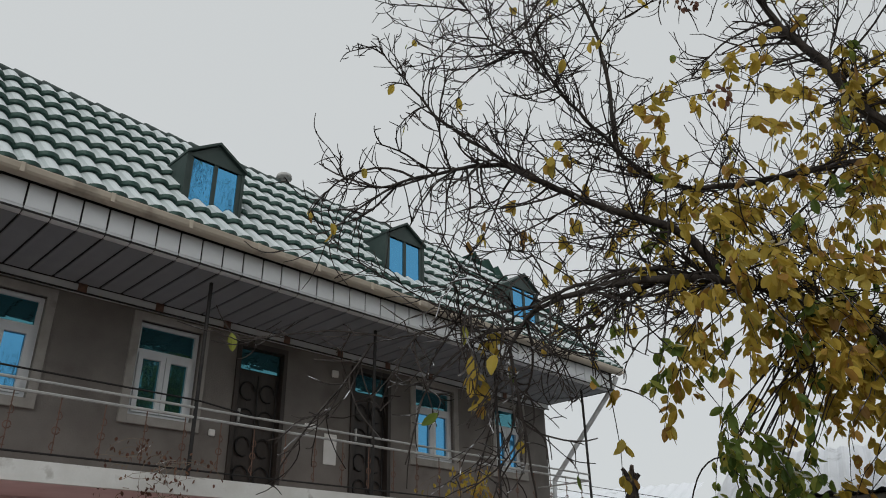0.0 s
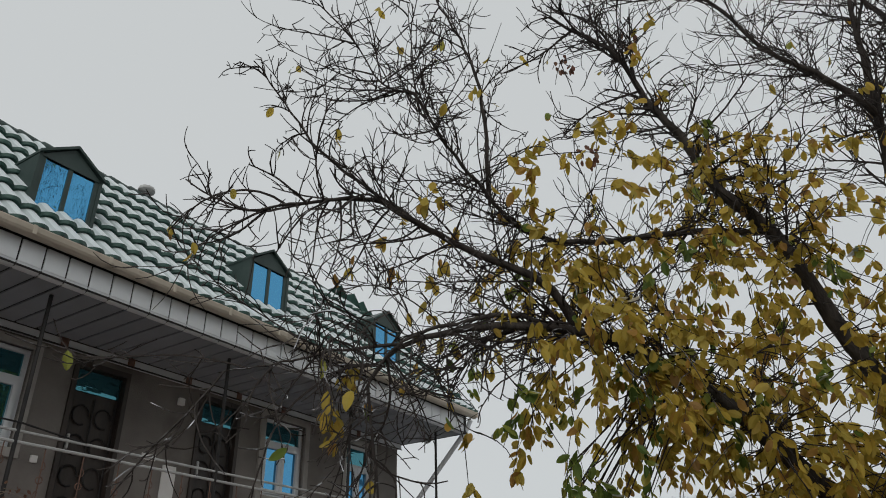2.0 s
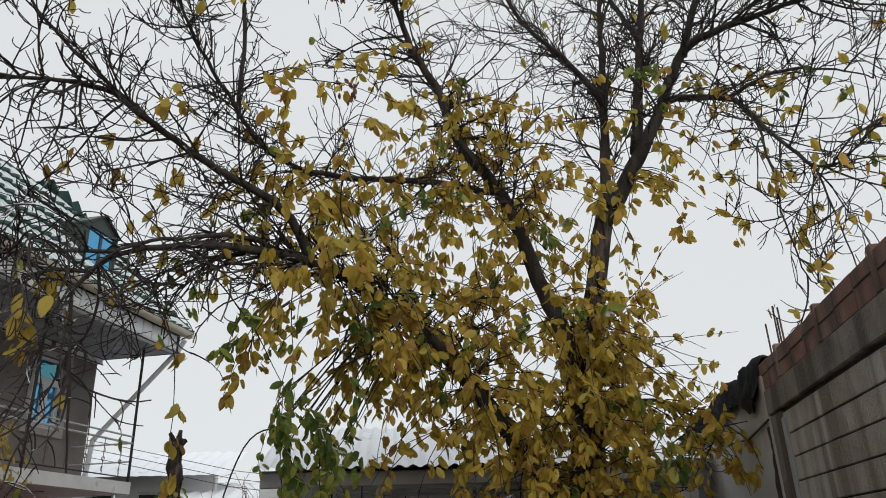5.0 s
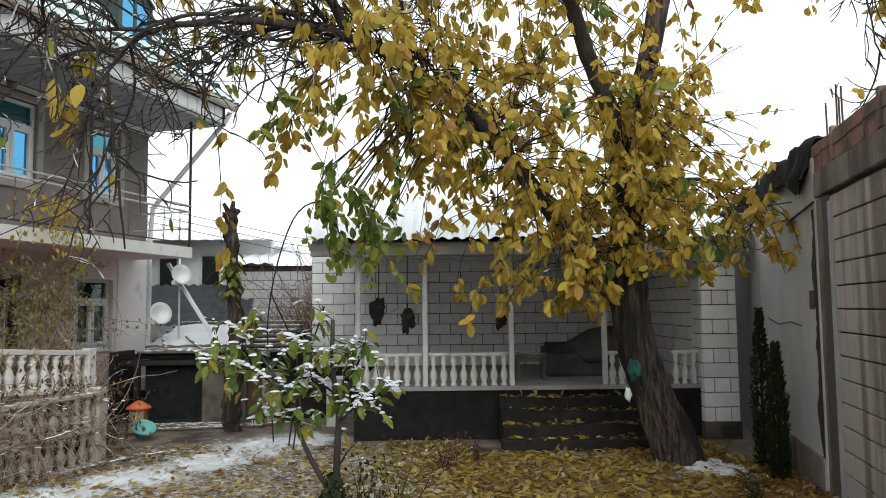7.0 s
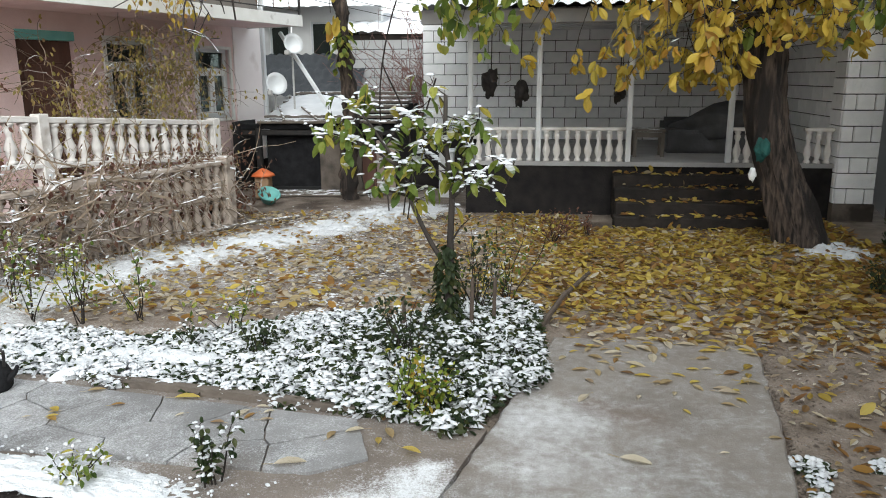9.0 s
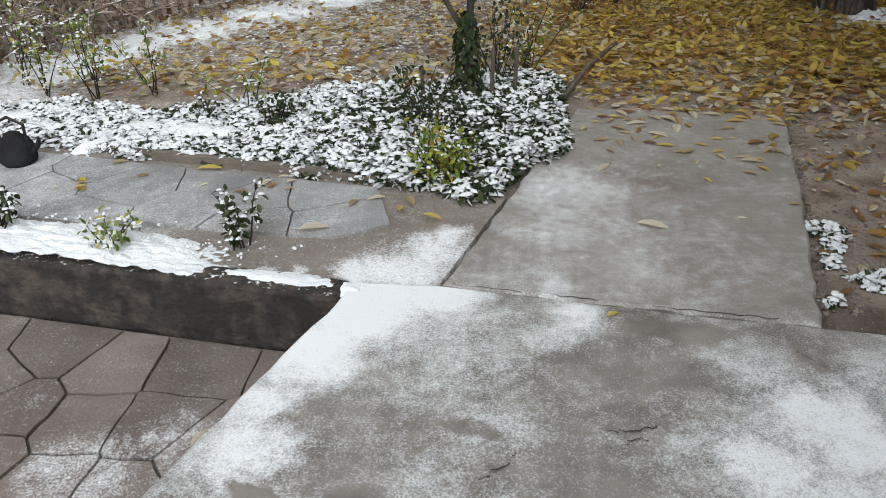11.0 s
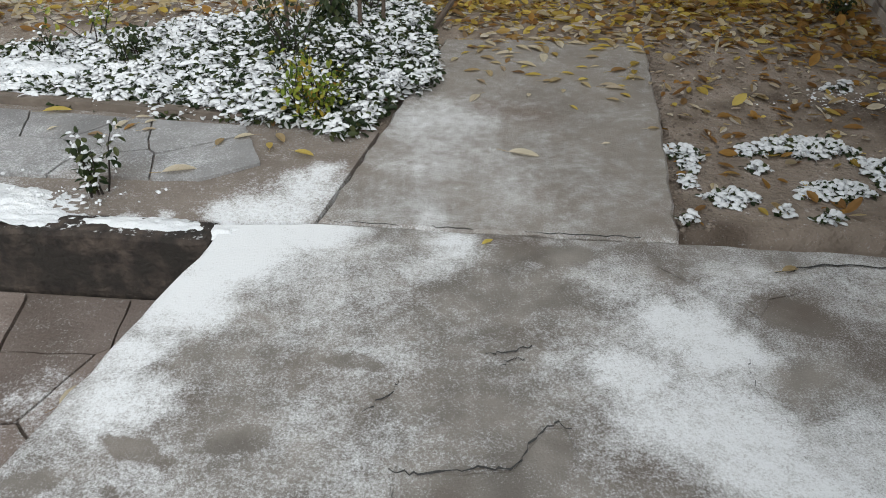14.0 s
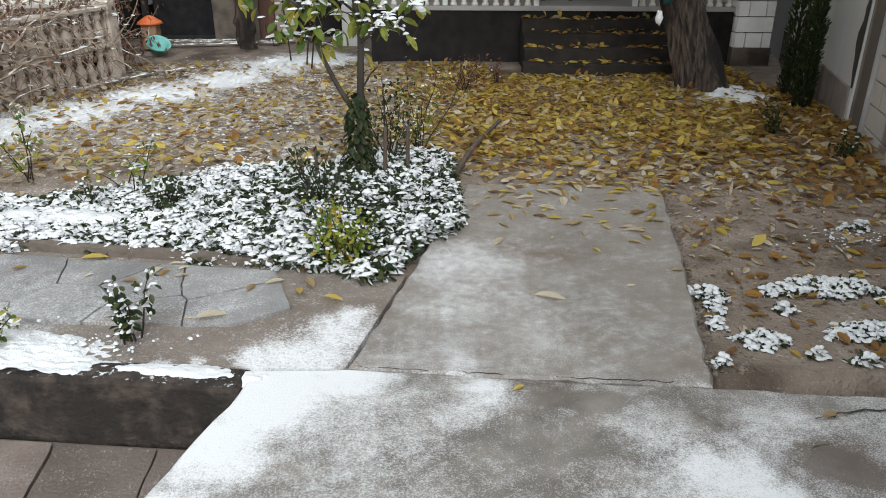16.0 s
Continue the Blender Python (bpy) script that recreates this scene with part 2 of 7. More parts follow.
def tube(bm, points, radii, sides=6, cap=True):
    """A tapered tube along points."""
    pts = [Vector(p) for p in points]
    if isinstance(radii, (int, float)):
        radii = [radii] * len(pts)
    rings, side = [], None
    for i, p in enumerate(pts):
        way = (pts[min(i + 1, len(pts) - 1)] - pts[max(i - 1, 0)]).normalized()
        if side is None:
            side = way.orthogonal().normalized()
        side = (side - way * side.dot(way)).normalized()
        other = way.cross(side)
        rings.append([bm.verts.new(p + (side * math.cos(a) + other * math.sin(a)) * radii[i]) for a in (2 * math.pi * k / sides for k in range(sides))])
    for a, b in zip(rings, rings[1:]):
        for k in range(sides):
            bm.faces.new((a[k], a[(k + 1) % sides], b[(k + 1) % sides], b[k]))
    if cap:
        bm.faces.new(rings[0][::-1])
        bm.faces.new(rings[-1])
    return bm


def lathe(profile, sides=12):
    """A turned shape from (radius, height) rows."""
    bm = bmesh.new()
    rings = [[bm.verts.new((r * math.cos(2 * math.pi * k / sides), r * math.sin(2 * math.pi * k / sides), z)) for k in range(sides)] for r, z in profile]
    for a, b in zip(rings, rings[1:]):
        for k in range(sides):
            bm.faces.new((a[k], a[(k + 1) % sides], b[(k + 1) % sides], b[k]))
    bm.faces.new(rings[0][::-1])
    bm.faces.new(rings[-1])
    return bm


def holed_wall(u0, u1, z0, z1, v0, v1, holes):
    """A wall along u with thickness v0..v1 and openings (u, u, z, z) right through it."""
    us = sorted({u0, u1, *(h[0] for h in holes), *(h[1] for h in holes)})
    zs = sorted({z0, z1, *(h[2] for h in holes), *(h[3] for h in holes)})
    us, zs = [u for u in us if u0 <= u <= u1], [z for z in zs if z0 <= z <= z1]

    def solid(i, j):
        if not (0 <= i < len(us) - 1 and 0 <= j < len(zs) - 1):
            return False
        u, z = (us[i] + us[i + 1]) / 2, (zs[j] + zs[j + 1]) / 2
        return not any(a < u < b and c < z < e for a, b, c, e in holes)

    bm = bmesh.new()
    for i in range(len(us) - 1):
        for j in range(len(zs) - 1):
            if not solid(i, j):
                continue
            a, b, c, e = us[i], us[i + 1], zs[j], zs[j + 1]
            face(bm, [(a, v0, c), (b, v0, c), (b, v0, e), (a, v0, e)])
            face(bm, [(a, v1, c), (a, v1, e), (b, v1, e), (b, v1, c)])
            if not solid(i - 1, j):
                face(bm, [(a, v0, c), (a, v0, e), (a, v1, e), (a, v1, c)])
            if not solid(i + 1, j):
                face(bm, [(b, v0, c), (b, v1, c), (b, v1, e), (b, v0, e)])
            if not solid(i, j - 1):
                face(bm, [(a, v0, c), (a, v1, c), (b, v1, c), (b, v0, c)])
            if not solid(i, j + 1):
                face(bm, [(a, v0, e), (b, v0, e), (b, v1, e), (a, v1, e)])
    bmesh.ops.remove_doubles(bm, verts=bm.verts, dist=1e-5)
    return bm


def mesh_of(name, bm, mat, smooth=False):
    me = bpy.data.meshes.new(name)
    if bm.faces:
        bmesh.ops.recalc_face_normals(bm, faces=bm.faces)
    bm.to_mesh(me)
    bm.free()
    me.materials.append(mat)
    if smooth:
        me.polygons.foreach_set("use_smooth", [True] * len(me.polygons))
    return me


def part(name, bm, mat, parent=None, label="", smooth=False, at=None):
    """Links a bmesh as one mesh object, under a thing or a part."""
    ob = new(name, mesh_of(name, bm, mat, smooth))
    ob.parent = parent
    if at is not None:
        ob.matrix_basis = at
    return tagged(ob, label)


def raw(name, verts, faces, mat, parent=None, smooth=False):
    me = bpy.data.meshes.new(name)
    me.from_pydata(verts, [], faces)
    me.materials.append(mat)
    if smooth:
        me.polygons.foreach_set("use_smooth", [True] * len(me.polygons))
    ob = new(name, me)
    ob.parent = parent
    return ob


def shared(name, me, parent, at):
    ob = new(name, me)
    ob.parent = parent
    ob.matrix_basis = at
    return ob


def thing(name, m, label, category, group="", kind=""):
    ob = new(name)
    ob.matrix_basis = m
    ob.empty_display_size = 0.1
    return tagged(ob, label, category, group, kind)


rng = random.Random(7)
HOUSE = pose(0, 0, 0, 0, 0, 90 - 18.0)           # x along the facade, away; y into the house
PORCH = pose(0, 0, 0, 0, 0, -2.5)                # x along the porch, y into it
BOUND = pose(0, 0, 0, 0, 0, 90 - 15.86)          # x along the boundary wall, away; y towards the yard


# ---- the two-storey house ----
FACE_V, EDGE_V, EAVE_V = 8.51, 7.38, 7.0
GROUND_Z, BALC_Z, SOFFIT_Z, EAVE_Z = -0.15, 2.72, 4.90, 5.27
RIDGE_V, RIDGE_Z = 9.0, 7.56
U0, U1 = -5.0, 11.35

house = thing("house", HOUSE, "two-storey brown and pink stucco house with snowy green tiled roof", "house")
UPPER = [(1.50, 2.30, 3.53, 4.67), (3.39, 4.19, 3.53, 4.67), (7.94, 8.82, 3.53, 4.70), (9.86, 10.6, 3.53, 4.66),
         (4.72, 5.50, BALC_Z, 4.72), (6.65, 7.42, BALC_Z, 4.74), (-0.4, 0.4, 3.53, 4.67), (-2.3, -1.5, 3.53, 4.67)]
LOWER = [(9.66, 10.48, 1.07, 2.18), (7.92, 8.76, 1.07, 2.25), (6.58, 7.42, 0.10, 2.32), (3.4, 4.3, 1.07, 2.2)]
part("upper_wall", holed_wall(U0, U1, 2.58, 4.97, FACE_V, FACE_V + 0.3, UPPER), STUCCO, house, "brown stucco upper wall")
part("lower_wall", holed_wall(U0, 10.62, GROUND_Z - 0.2, 2.575, FACE_V, FACE_V + 0.3, LOWER), PINK, house, "pink stucco lower wall")
part("corner_wall", boxes((10.62, U1, FACE_V - 0.02, FACE_V + 0.3, 0.28, 2.575)), PALE_PINK, house, "pale corner strip")
part("plinth", boxes((10.6, U1 + 0.02, FACE_V - 0.06, FACE_V + 0.3, GROUND_Z - 0.2, 0.28)), PLINTH, house, "dark grey plinth")
part("end_wall", boxes((U1 - 0.3, U1, FACE_V + 0.3, 16, GROUND_Z - 0.2, 4.97)), STUCCO, house)
part("rear_wall", boxes((U0, U1, 16, 16.3, GROUND_Z - 0.2, 4.97)), STUCCO, house)
# added inner wall and floor, near black to give the rooms their shade
part("inner_wall", boxes((U0, U1 - 0.3, 9.9, 10.0, GROUND_Z, 4.9)), INNER_SHADE, house)
part("upper_floor", boxes((U0, U1 - 0.3, FACE_V + 0.3, 9.9, 2.60, 2.70)), INNER_SHADE, house)


def window_unit(parent, u0, u1, z0, z1, v, pane_mat, transom=0.36, trim=None, outer=0.10, top_mat=None):
    """A plastic window: frame, a top light and two casements, each with its own pane."""
    w = part("window", boxes((u0, u0 + 0.05, v + 0.05, v + 0.13, z0, z1), (u1 - 0.05, u1, v + 0.05, v + 0.13, z0, z1),
                             (u0 + 0.05, u1 - 0.05, v + 0.05, v + 0.13, z1 - 0.05, z1), (u0 + 0.05, u1 - 0.05, v + 0.05, v + 0.13, z0, z0 + 0.05),
                             (u0 + 0.05, u1 - 0.05, v + 0.05, v + 0.13, z1 - transom, z1 - transom + 0.055)), PVC, parent, "white plastic window")
    mid = (u0 + u1) / 2
    lo, hi = z0 + 0.052, z1 - transom - 0.002
    for a, b in ((u0 + 0.052, mid - 0.004), (mid + 0.004, u1 - 0.052)):
        part("casement", boxes((a, a + 0.06, v + 0.03, v + 0.11, lo, hi), (b - 0.06, b, v + 0.03, v + 0.11, lo, hi),
                               (a + 0.06, b - 0.06, v + 0.03, v + 0.11, hi - 0.06, hi), (a + 0.06, b - 0.06, v + 0.03, v + 0.11, lo, lo + 0.06)), PVC, w)
        part("pane", boxes((a + 0.055, b - 0.055, v + 0.07, v + 0.08, lo + 0.055, hi - 0.055)), pane_mat, w, "reflecting blue pane")
    part("pane", boxes((u0 + 0.05, u1 - 0.05, v + 0.085, v + 0.095, z1 - transom + 0.055, z1 - 0.05)), top_mat or TEAL_GLASS, w, "dark top light")
    if trim:
        part("trim", boxes((u0 - outer, u0, v - 0.035, v + 0.05, z0 - outer, z1 + outer), (u1, u1 + outer, v - 0.035, v + 0.05, z0 - outer, z1 + outer),
                           (u0, u1, v - 0.035, v + 0.05, z1, z1 + outer), (u0, u1, v - 0.045, v + 0.06, z0 - outer, z0)), trim, w, "grey plaster surround")
    return w


for k, (a, b, c, e) in enumerate(UPPER[:4] + UPPER[6:]):
    window_unit(house, a, b, c, e, FACE_V, BLUE_GLASS if k in (0, 2, 3) else TEAL_GLASS, 0.38, TRIM)
window_unit(house, *LOWER[0], FACE_V, DARK_GLASS, 0.36, WHITE_PAINT, 0.05, DARK_GLASS)
window_unit(house, *LOWER[1], FACE_V, DARK_GLASS, 0.36, WHITE_PAINT, 0.05, DARK_GLASS)
window_unit(house, *LOWER[3], FACE_V, DARK_GLASS, 0.36, WHITE_PAINT, 0.05, DARK_GLASS)

for a, b, c, e in UPPER[4:6]:
    door = part("door", boxes((a, b, FACE_V + 0.06, FACE_V + 0.11, c, e)), BROWN_DOOR, house, "dark iron entrance door")
    part("door_frame", boxes((a, a + 0.06, FACE_V - 0.03, FACE_V + 0.058, c, e), (b - 0.06, b, FACE_V - 0.03, FACE_V + 0.058, c, e),
                             (a + 0.06, b - 0.06, FACE_V - 0.03, FACE_V + 0.058, e - 0.07, e)), BROWN_DOOR, door)
    part("top_light", boxes((a + 0.08, b - 0.08, FACE_V + 0.04, FACE_V + 0.055, e - 0.36, e - 0.09)), TEAL_GLASS, door, "dark glass light over the door")
    scrolls = bmesh.new()
    for row in range(4):
        z = c + 0.28 + row * 0.36
        for s in (-1, 1):
            ring = [((a + b) / 2 + s * 0.15 + 0.11 * math.cos(q), FACE_V + 0.045, z + 0.12 * math.sin(q)) for q in np.linspace(0, 5.2, 11)]
            tube(scrolls, ring, 0.012, 5)
    for s in (a + 0.10, (a + b) / 2, b - 0.10):
        tube(scrolls, [(s, FACE_V + 0.045, c + 0.05), (s, FACE_V + 0.045, e - 0.42)], 0.010, 5)
    part("grille", scrolls, BLACK_IRON, door, "curled black iron grille")
    part("handle", soft_box(a + 0.10, a + 0.13, FACE_V - 0.02, FACE_V + 0.02, c + 0.92, c + 1.10, 0.008), GREY_IRON, door)

a, b, c, e = LOWER[2]
door = part("door", boxes((a, b, FACE_V + 0.08, FACE_V + 0.13, c, e - 0.12)), RED_DOOR, house, "red-brown wooden door")
part("lintel", boxes((a, b, FACE_V - 0.02, FACE_V + 0.12, e - 0.115, e)), TEAL_PAINT, door, "turquoise painted lintel")
for z in (0.25, 0.85, 1.45):
    part("panel", soft_box(a + 0.12, b - 0.12, FACE_V + 0.055, FACE_V + 0.085, z, z + 0.48, 0.02), RED_DOOR, door)

# wall boxes, cable patches
part("junction_box", soft_box(6.28, 6.38, FACE_V - 0.05, FACE_V, 4.50, 4.60, 0.008), WHITE_PAINT, house, "small white junction box")
part("plaster_patch", soft_box(6.20, 6.42, FACE_V - 0.015, FACE_V, 3.26, 3.68, 0.006), WHITE_PAINT, house, "white plaster patch")
part("plaster_patch", soft_box(5.86, 6.08, FACE_V - 0.015, FACE_V, 3.70, 3.78, 0.006), WHITE_PAINT, house)
part("switch_box", soft_box(4.44, 4.52, FACE_V - 0.03, FACE_V, 3.42, 3.50, 0.006), WHITE_PAINT, house)

# balcony
balcony = part("balcony_slab", boxes((U0, 11.0, EDGE_V + 0.02, FACE_V - 0.002, 2.56, BALC_Z)), PINK, house, "balcony slab")
part("edge_band", boxes((U0, 11.02, EDGE_V - 0.03, EDGE_V + 0.018, 2.55, BALC_Z + 0.01)), WHITE_PAINT, balcony, "chipped white slab edge")
part("edge_band", boxes((11.002, 11.05, EDGE_V + 0.018, FACE_V + 1.0, 2.55, BALC_Z + 0.01)), WHITE_PAINT, balcony)
rail = part("railing", tube(tube(bmesh.new(), [(U0, EDGE_V, 3.35), (11.0, EDGE_V, 3.33)], 0.016, 6), [(U0, EDGE_V, 3.455), (11.0, EDGE_V, 3.435)], 0.014, 6), GREY_IRON, house, "thin grey iron railing")
part("bottom_rail", tube(bmesh.new(), [(U0, EDGE_V, BALC_Z + 0.08), (11.0, EDGE_V, BALC_Z + 0.08)], 0.010, 5), BLACK_IRON, rail)
part("upper_cable", tube(bmesh.new(), [(U0, EDGE_V - 0.02, 3.60), (3.66, EDGE_V - 0.02, 3.52), (4.4, EDGE_V, 3.45)], 0.010, 5), BLACK_IRON, rail)
bar = bmesh.new()
tube(bar, [(0, 0, BALC_Z + 0.08), (0, 0, 3.34)], 0.006, 4)
tube(bar, [(0.035 * math.cos(q), 0, 3.02 + 0.035 * math.sin(q)) for q in np.linspace(0, 6.0, 9)], 0.006, 4)
tube(bar, [(0.05 * q * math.cos(5 * q), 0, 2.88 + 0.04 * math.sin(5 * q)) for q in np.linspace(0, 1, 7)], 0.005, 4)
tube(bar, [(-0.05 * q * math.cos(5 * q), 0, 3.16 + 0.04 * math.sin(5 * q)) for q in np.linspace(0, 1, 7)], 0.005, 4)
bar_mesh = mesh_of("baluster_bar", bar, ORNAMENT)
for k in range(26):
    shared("baluster_bar", bar_mesh, rail, pose(0.2 + k * 0.42, EDGE_V, 0))
for u in (-1.4, 1.15, 3.66, 6.14, 8.62, 10.98):
    part("post", tube(bmesh.new(), [(u, EDGE_V, BALC_Z), (u, EDGE_V, 4.905)], 0.022, 8), BLACK_IRON, house, "black steel balcony post")
part("side_rail", tube(tube(bmesh.new(), [(11.0, EDGE_V, 3.34), (11.0, FACE_V + 1.0, 3.34)], 0.014, 6), [(11.0, EDGE_V, 3.05), (11.0, FACE_V + 1.0, 3.05)], 0.012, 6), GREY_IRON, house)

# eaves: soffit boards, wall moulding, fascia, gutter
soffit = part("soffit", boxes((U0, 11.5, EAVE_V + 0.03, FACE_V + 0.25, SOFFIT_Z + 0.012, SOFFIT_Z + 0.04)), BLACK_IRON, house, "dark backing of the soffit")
board = mesh_of("soffit_board", soft_box(0.013, 0.247, EAVE_V + 0.10, FACE_V - 0.1, SOFFIT_Z - 0.012, SOFFIT_Z + 0.011, 0.006), SOFFIT)
strip = mesh_of("fascia_strip", soft_box(0.010, 0.250, EAVE_V + 0.02, EAVE_V + 0.045, SOFFIT_Z + 0.05, EAVE_Z - 0.07, 0.006), FASCIA)
curve = bmesh.new()
arc = [(EAVE_V + 0.10 - 0.075 * math.sin(q), SOFFIT_Z + 0.05 - 0.06 * math.cos(q)) for q in np.linspace(0, math.pi / 2, 5)]
for (v0, z0), (v1, z1) in zip(arc, arc[1:]):
    face(curve, [(0.006, v0, z0), (0.254, v0, z0), (0.254, v1, z1), (0.006, v1, z1)])
    face(curve, [(0.006, v0 + 0.015, z0 + 0.015), (0.006, v1 + 0.015, z1 + 0.015), (0.254, v1 + 0.015, z1 + 0.015), (0.254, v0 + 0.015, z0 + 0.015)])
curve_mesh = mesh_of("fascia_curve", curve, FASCIA)
for k in range(63):
    u = U0 + 0.26 * k
    shared("soffit_board", board, soffit, pose(u, 0, 0))
    shared("fascia_strip", strip, soffit, pose(u, 0, 0))
    shared("fascia_curve", curve_mesh, soffit, pose(u, 0, 0))
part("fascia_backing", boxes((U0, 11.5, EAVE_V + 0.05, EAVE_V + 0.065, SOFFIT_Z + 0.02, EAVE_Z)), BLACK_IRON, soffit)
moulding = part("moulding", boxes((U0, U1, FACE_V - 0.10, FACE_V - 0.002, SOFFIT_Z - 0.10, SOFFIT_Z - 0.02)), FASCIA, house, "grey box moulding under the eaves")
part("cable", tube(tube(bmesh.new(), [(U0, FACE_V - 0.11, SOFFIT_Z - 0.115), (U1, FACE_V - 0.11, SOFFIT_Z - 0.115)], 0.012, 5), [(U0, FACE_V - 0.11, SOFFIT_Z - 0.01), (U1, FACE_V - 0.11, SOFFIT_Z - 0.01)], 0.012, 5), BLACK_IRON, moulding)
star = bmesh.new()
for s in range(8):
    q0, q1 = s * math.pi / 4, (s + 1) * math.pi / 4
    r0, r1 = (0.075, 0.05) if s % 2 else (0.05, 0.075)
    face(star, [(0, -0.03, 0), (r0 * math.cos(q0), 0, r0 * math.sin(q0)), (r1 * math.cos(q1), 0, r1 * math.sin(q1))])
star_mesh = mesh_of("ornament", star, ORNAMENT)
for k in range(16):
    shared("ornament", star_mesh, moulding, pose(-3.9 + 0.93 * k, FACE_V - 0.125, SOFFIT_Z - 0.06))
gut = bmesh.new()
prof = [(EAVE_V - 0.075 + 0.075 * math.cos(q), EAVE_Z - 0.01 - 0.075 * math.sin(q)) for q in np.linspace(0, math.pi, 9)]
prof = [(EAVE_V + 0.005, EAVE_Z + 0.02)] + prof + [(EAVE_V - 0.155, EAVE_Z + 0.01), (EAVE_V - 0.15, EAVE_Z + 0.02)]
for (v0, z0), (v1, z1) in zip(prof, prof[1:]):
    face(gut, [(U0, v0, z0), (11.6, v0, z0), (11.6, v1, z1), (U0, v1, z1)])
gutter = part("gutter", gut, GUTTER, house, "cream sheet-metal gutter")
for k in range(20):
    part("gutter_joint", boxes((-4.6 + 0.85 * k, -4.56 + 0.85 * k, EAVE_V - 0.16, EAVE_V - 0.151, EAVE_Z - 0.075, EAVE_Z + 0.024)), GUTTER, gutter)
part("downpipe", tube(bmesh.new(), [(11.5, EAVE_V - 0.05, 5.15), (11.52, EAVE_V + 0.05, 5.0), (11.45, FACE_V - 0.05, 3.5), (11.42, FACE_V - 0.02, 2.9), (11.42, FACE_V - 0.02, 0.1)], 0.045, 8), FASCIA, house, "pale bent downpipe")

# roof: pressed tiles, seven courses, each wave its own swell
SLOPE = math.hypot(RIDGE_V - EAVE_V, RIDGE_Z - EAVE_Z)
WAVE, COURSES = 0.212, 7


def tile_sheet(name, length, at, cut):
    """A sheet of pressed tiles: x along the eaves, y up the slope. cut(x, y) leaves cells out."""
    per, rows = 8, 4
    cols = int(length / WAVE * per)
    verts, faces = [], []
    step = SLOPE / COURSES
    ys = []
    for c in range(COURSES):
        ys += [(c * step, c), (c * step + 0.02, c), (c * step + step * 0.5, c), ((c + 1) * step - 0.001, c)]
    for i in range(cols + 1):
        x = i * WAVE / per
        f = x / WAVE % 1.0
        swell = 0.040 * (math.sin(math.pi * f / 0.8) ** 0.8 if f < 0.8 else -0.5 * math.sin(math.pi * (f - 0.8) / 0.2))
        for y, c in ys:
            q = (y - c * step) / step
            verts.append((x, y - 0.04 * (1 - q) * (0.5 + 0.5 * math.cos(2 * math.pi * (f - 0.35))), 0.075 * (1 - q) + swell + (0 if q > 0.01 else -0.035)))
    n = len(ys)
    for i in range(cols):
        for j in range(n - 1):
            if not cut(verts[i * n + j][0], verts[i * n + j][1]):
                faces.append((i * n + j, (i + 1) * n + j, (i + 1) * n + j + 1, i * n + j + 1))
    ob = raw(name, verts, faces, ROOF, house)
    ob.matrix_basis = at
    return ob


def slope_pose(u, v, z, along, uphill):
    x = Vector(along).normalized()
    y = Vector(uphill).normalized()
    m = Matrix((x, y, x.cross(y))).transposed().to_4x4()
    m.translation = (u, v, z)
    return m


HIP = 1.55
front = tile_sheet("roof_tiles", 11.62 - U0, slope_pose(U0, EAVE_V - 0.06, EAVE_Z + 0.01, (1, 0, 0), (0, RIDGE_V - EAVE_V, RIDGE_Z - EAVE_Z)),
                   lambda x, y: x > 11.62 - U0 - HIP * y / SLOPE)
tagged(front, "green pressed-metal roof tiles dusted with snow", kind="")
tile_sheet("roof_tiles", 9.0, slope_pose(11.62, EAVE_V - 0.06, EAVE_Z + 0.01, (0, 1, 0), (-HIP, 0, RIDGE_Z - EAVE_Z)), lambda x, y: x < 2.0 * y / SLOPE)
under = bmesh.new()
face(under, [(U0, EAVE_V, EAVE_Z - 0.03), (11.56, EAVE_V, EAVE_Z - 0.03), (11.56 - HIP, RIDGE_V, RIDGE_Z - 0.05), (U0, RIDGE_V, RIDGE_Z - 0.05)])
face(under, [(11.56, EAVE_V, EAVE_Z - 0.03), (11.56, 16.3, EAVE_Z - 0.03), (11.56 - HIP, 14.5, RIDGE_Z - 0.05), (11.56 - HIP, RIDGE_V, RIDGE_Z - 0.05)])
face(under, [(U0, RIDGE_V, RIDGE_Z - 0.05), (11.56 - HIP, RIDGE_V, RIDGE_Z - 0.05), (11.56 - HIP, 14.5, RIDGE_Z - 0.05), (U0, 14.5, RIDGE_Z - 0.05)])
face(under, [(U0, 14.5, RIDGE_Z - 0.05), (11.56 - HIP, 14.5, RIDGE_Z - 0.05), (11.56, 16.3, EAVE_Z - 0.03), (U0, 16.3, EAVE_Z - 0.03)])
part("roof_deck", under, ROOF_PLAIN, house)
caps = mesh_of("ridge_cap", lathe([(0.09, 0), (0.105, 0.012), (0.08, 0.34), (0.07, 0.36)], 8), ROOF_PLAIN, True)
for k in range(int((11.5 - HIP - U0) / 0.34)):
    shared("ridge_cap", caps, house, pose(U0 + 0.34 * k, RIDGE_V, RIDGE_Z + 0.015, 0, 90, 0))
hip_from, hip_to = Vector((11.6, EAVE_V - 0.02, EAVE_Z + 0.05)), Vector((11.6 - HIP, RIDGE_V, RIDGE_Z))
hip_turn = (hip_to - hip_from).to_track_quat("Z", "Y").to_matrix().to_4x4()
for k in range(9):
    shared("ridge_cap", caps, house, Matrix.Translation(hip_from.lerp(hip_to, k / 9.2)) @ hip_turn)
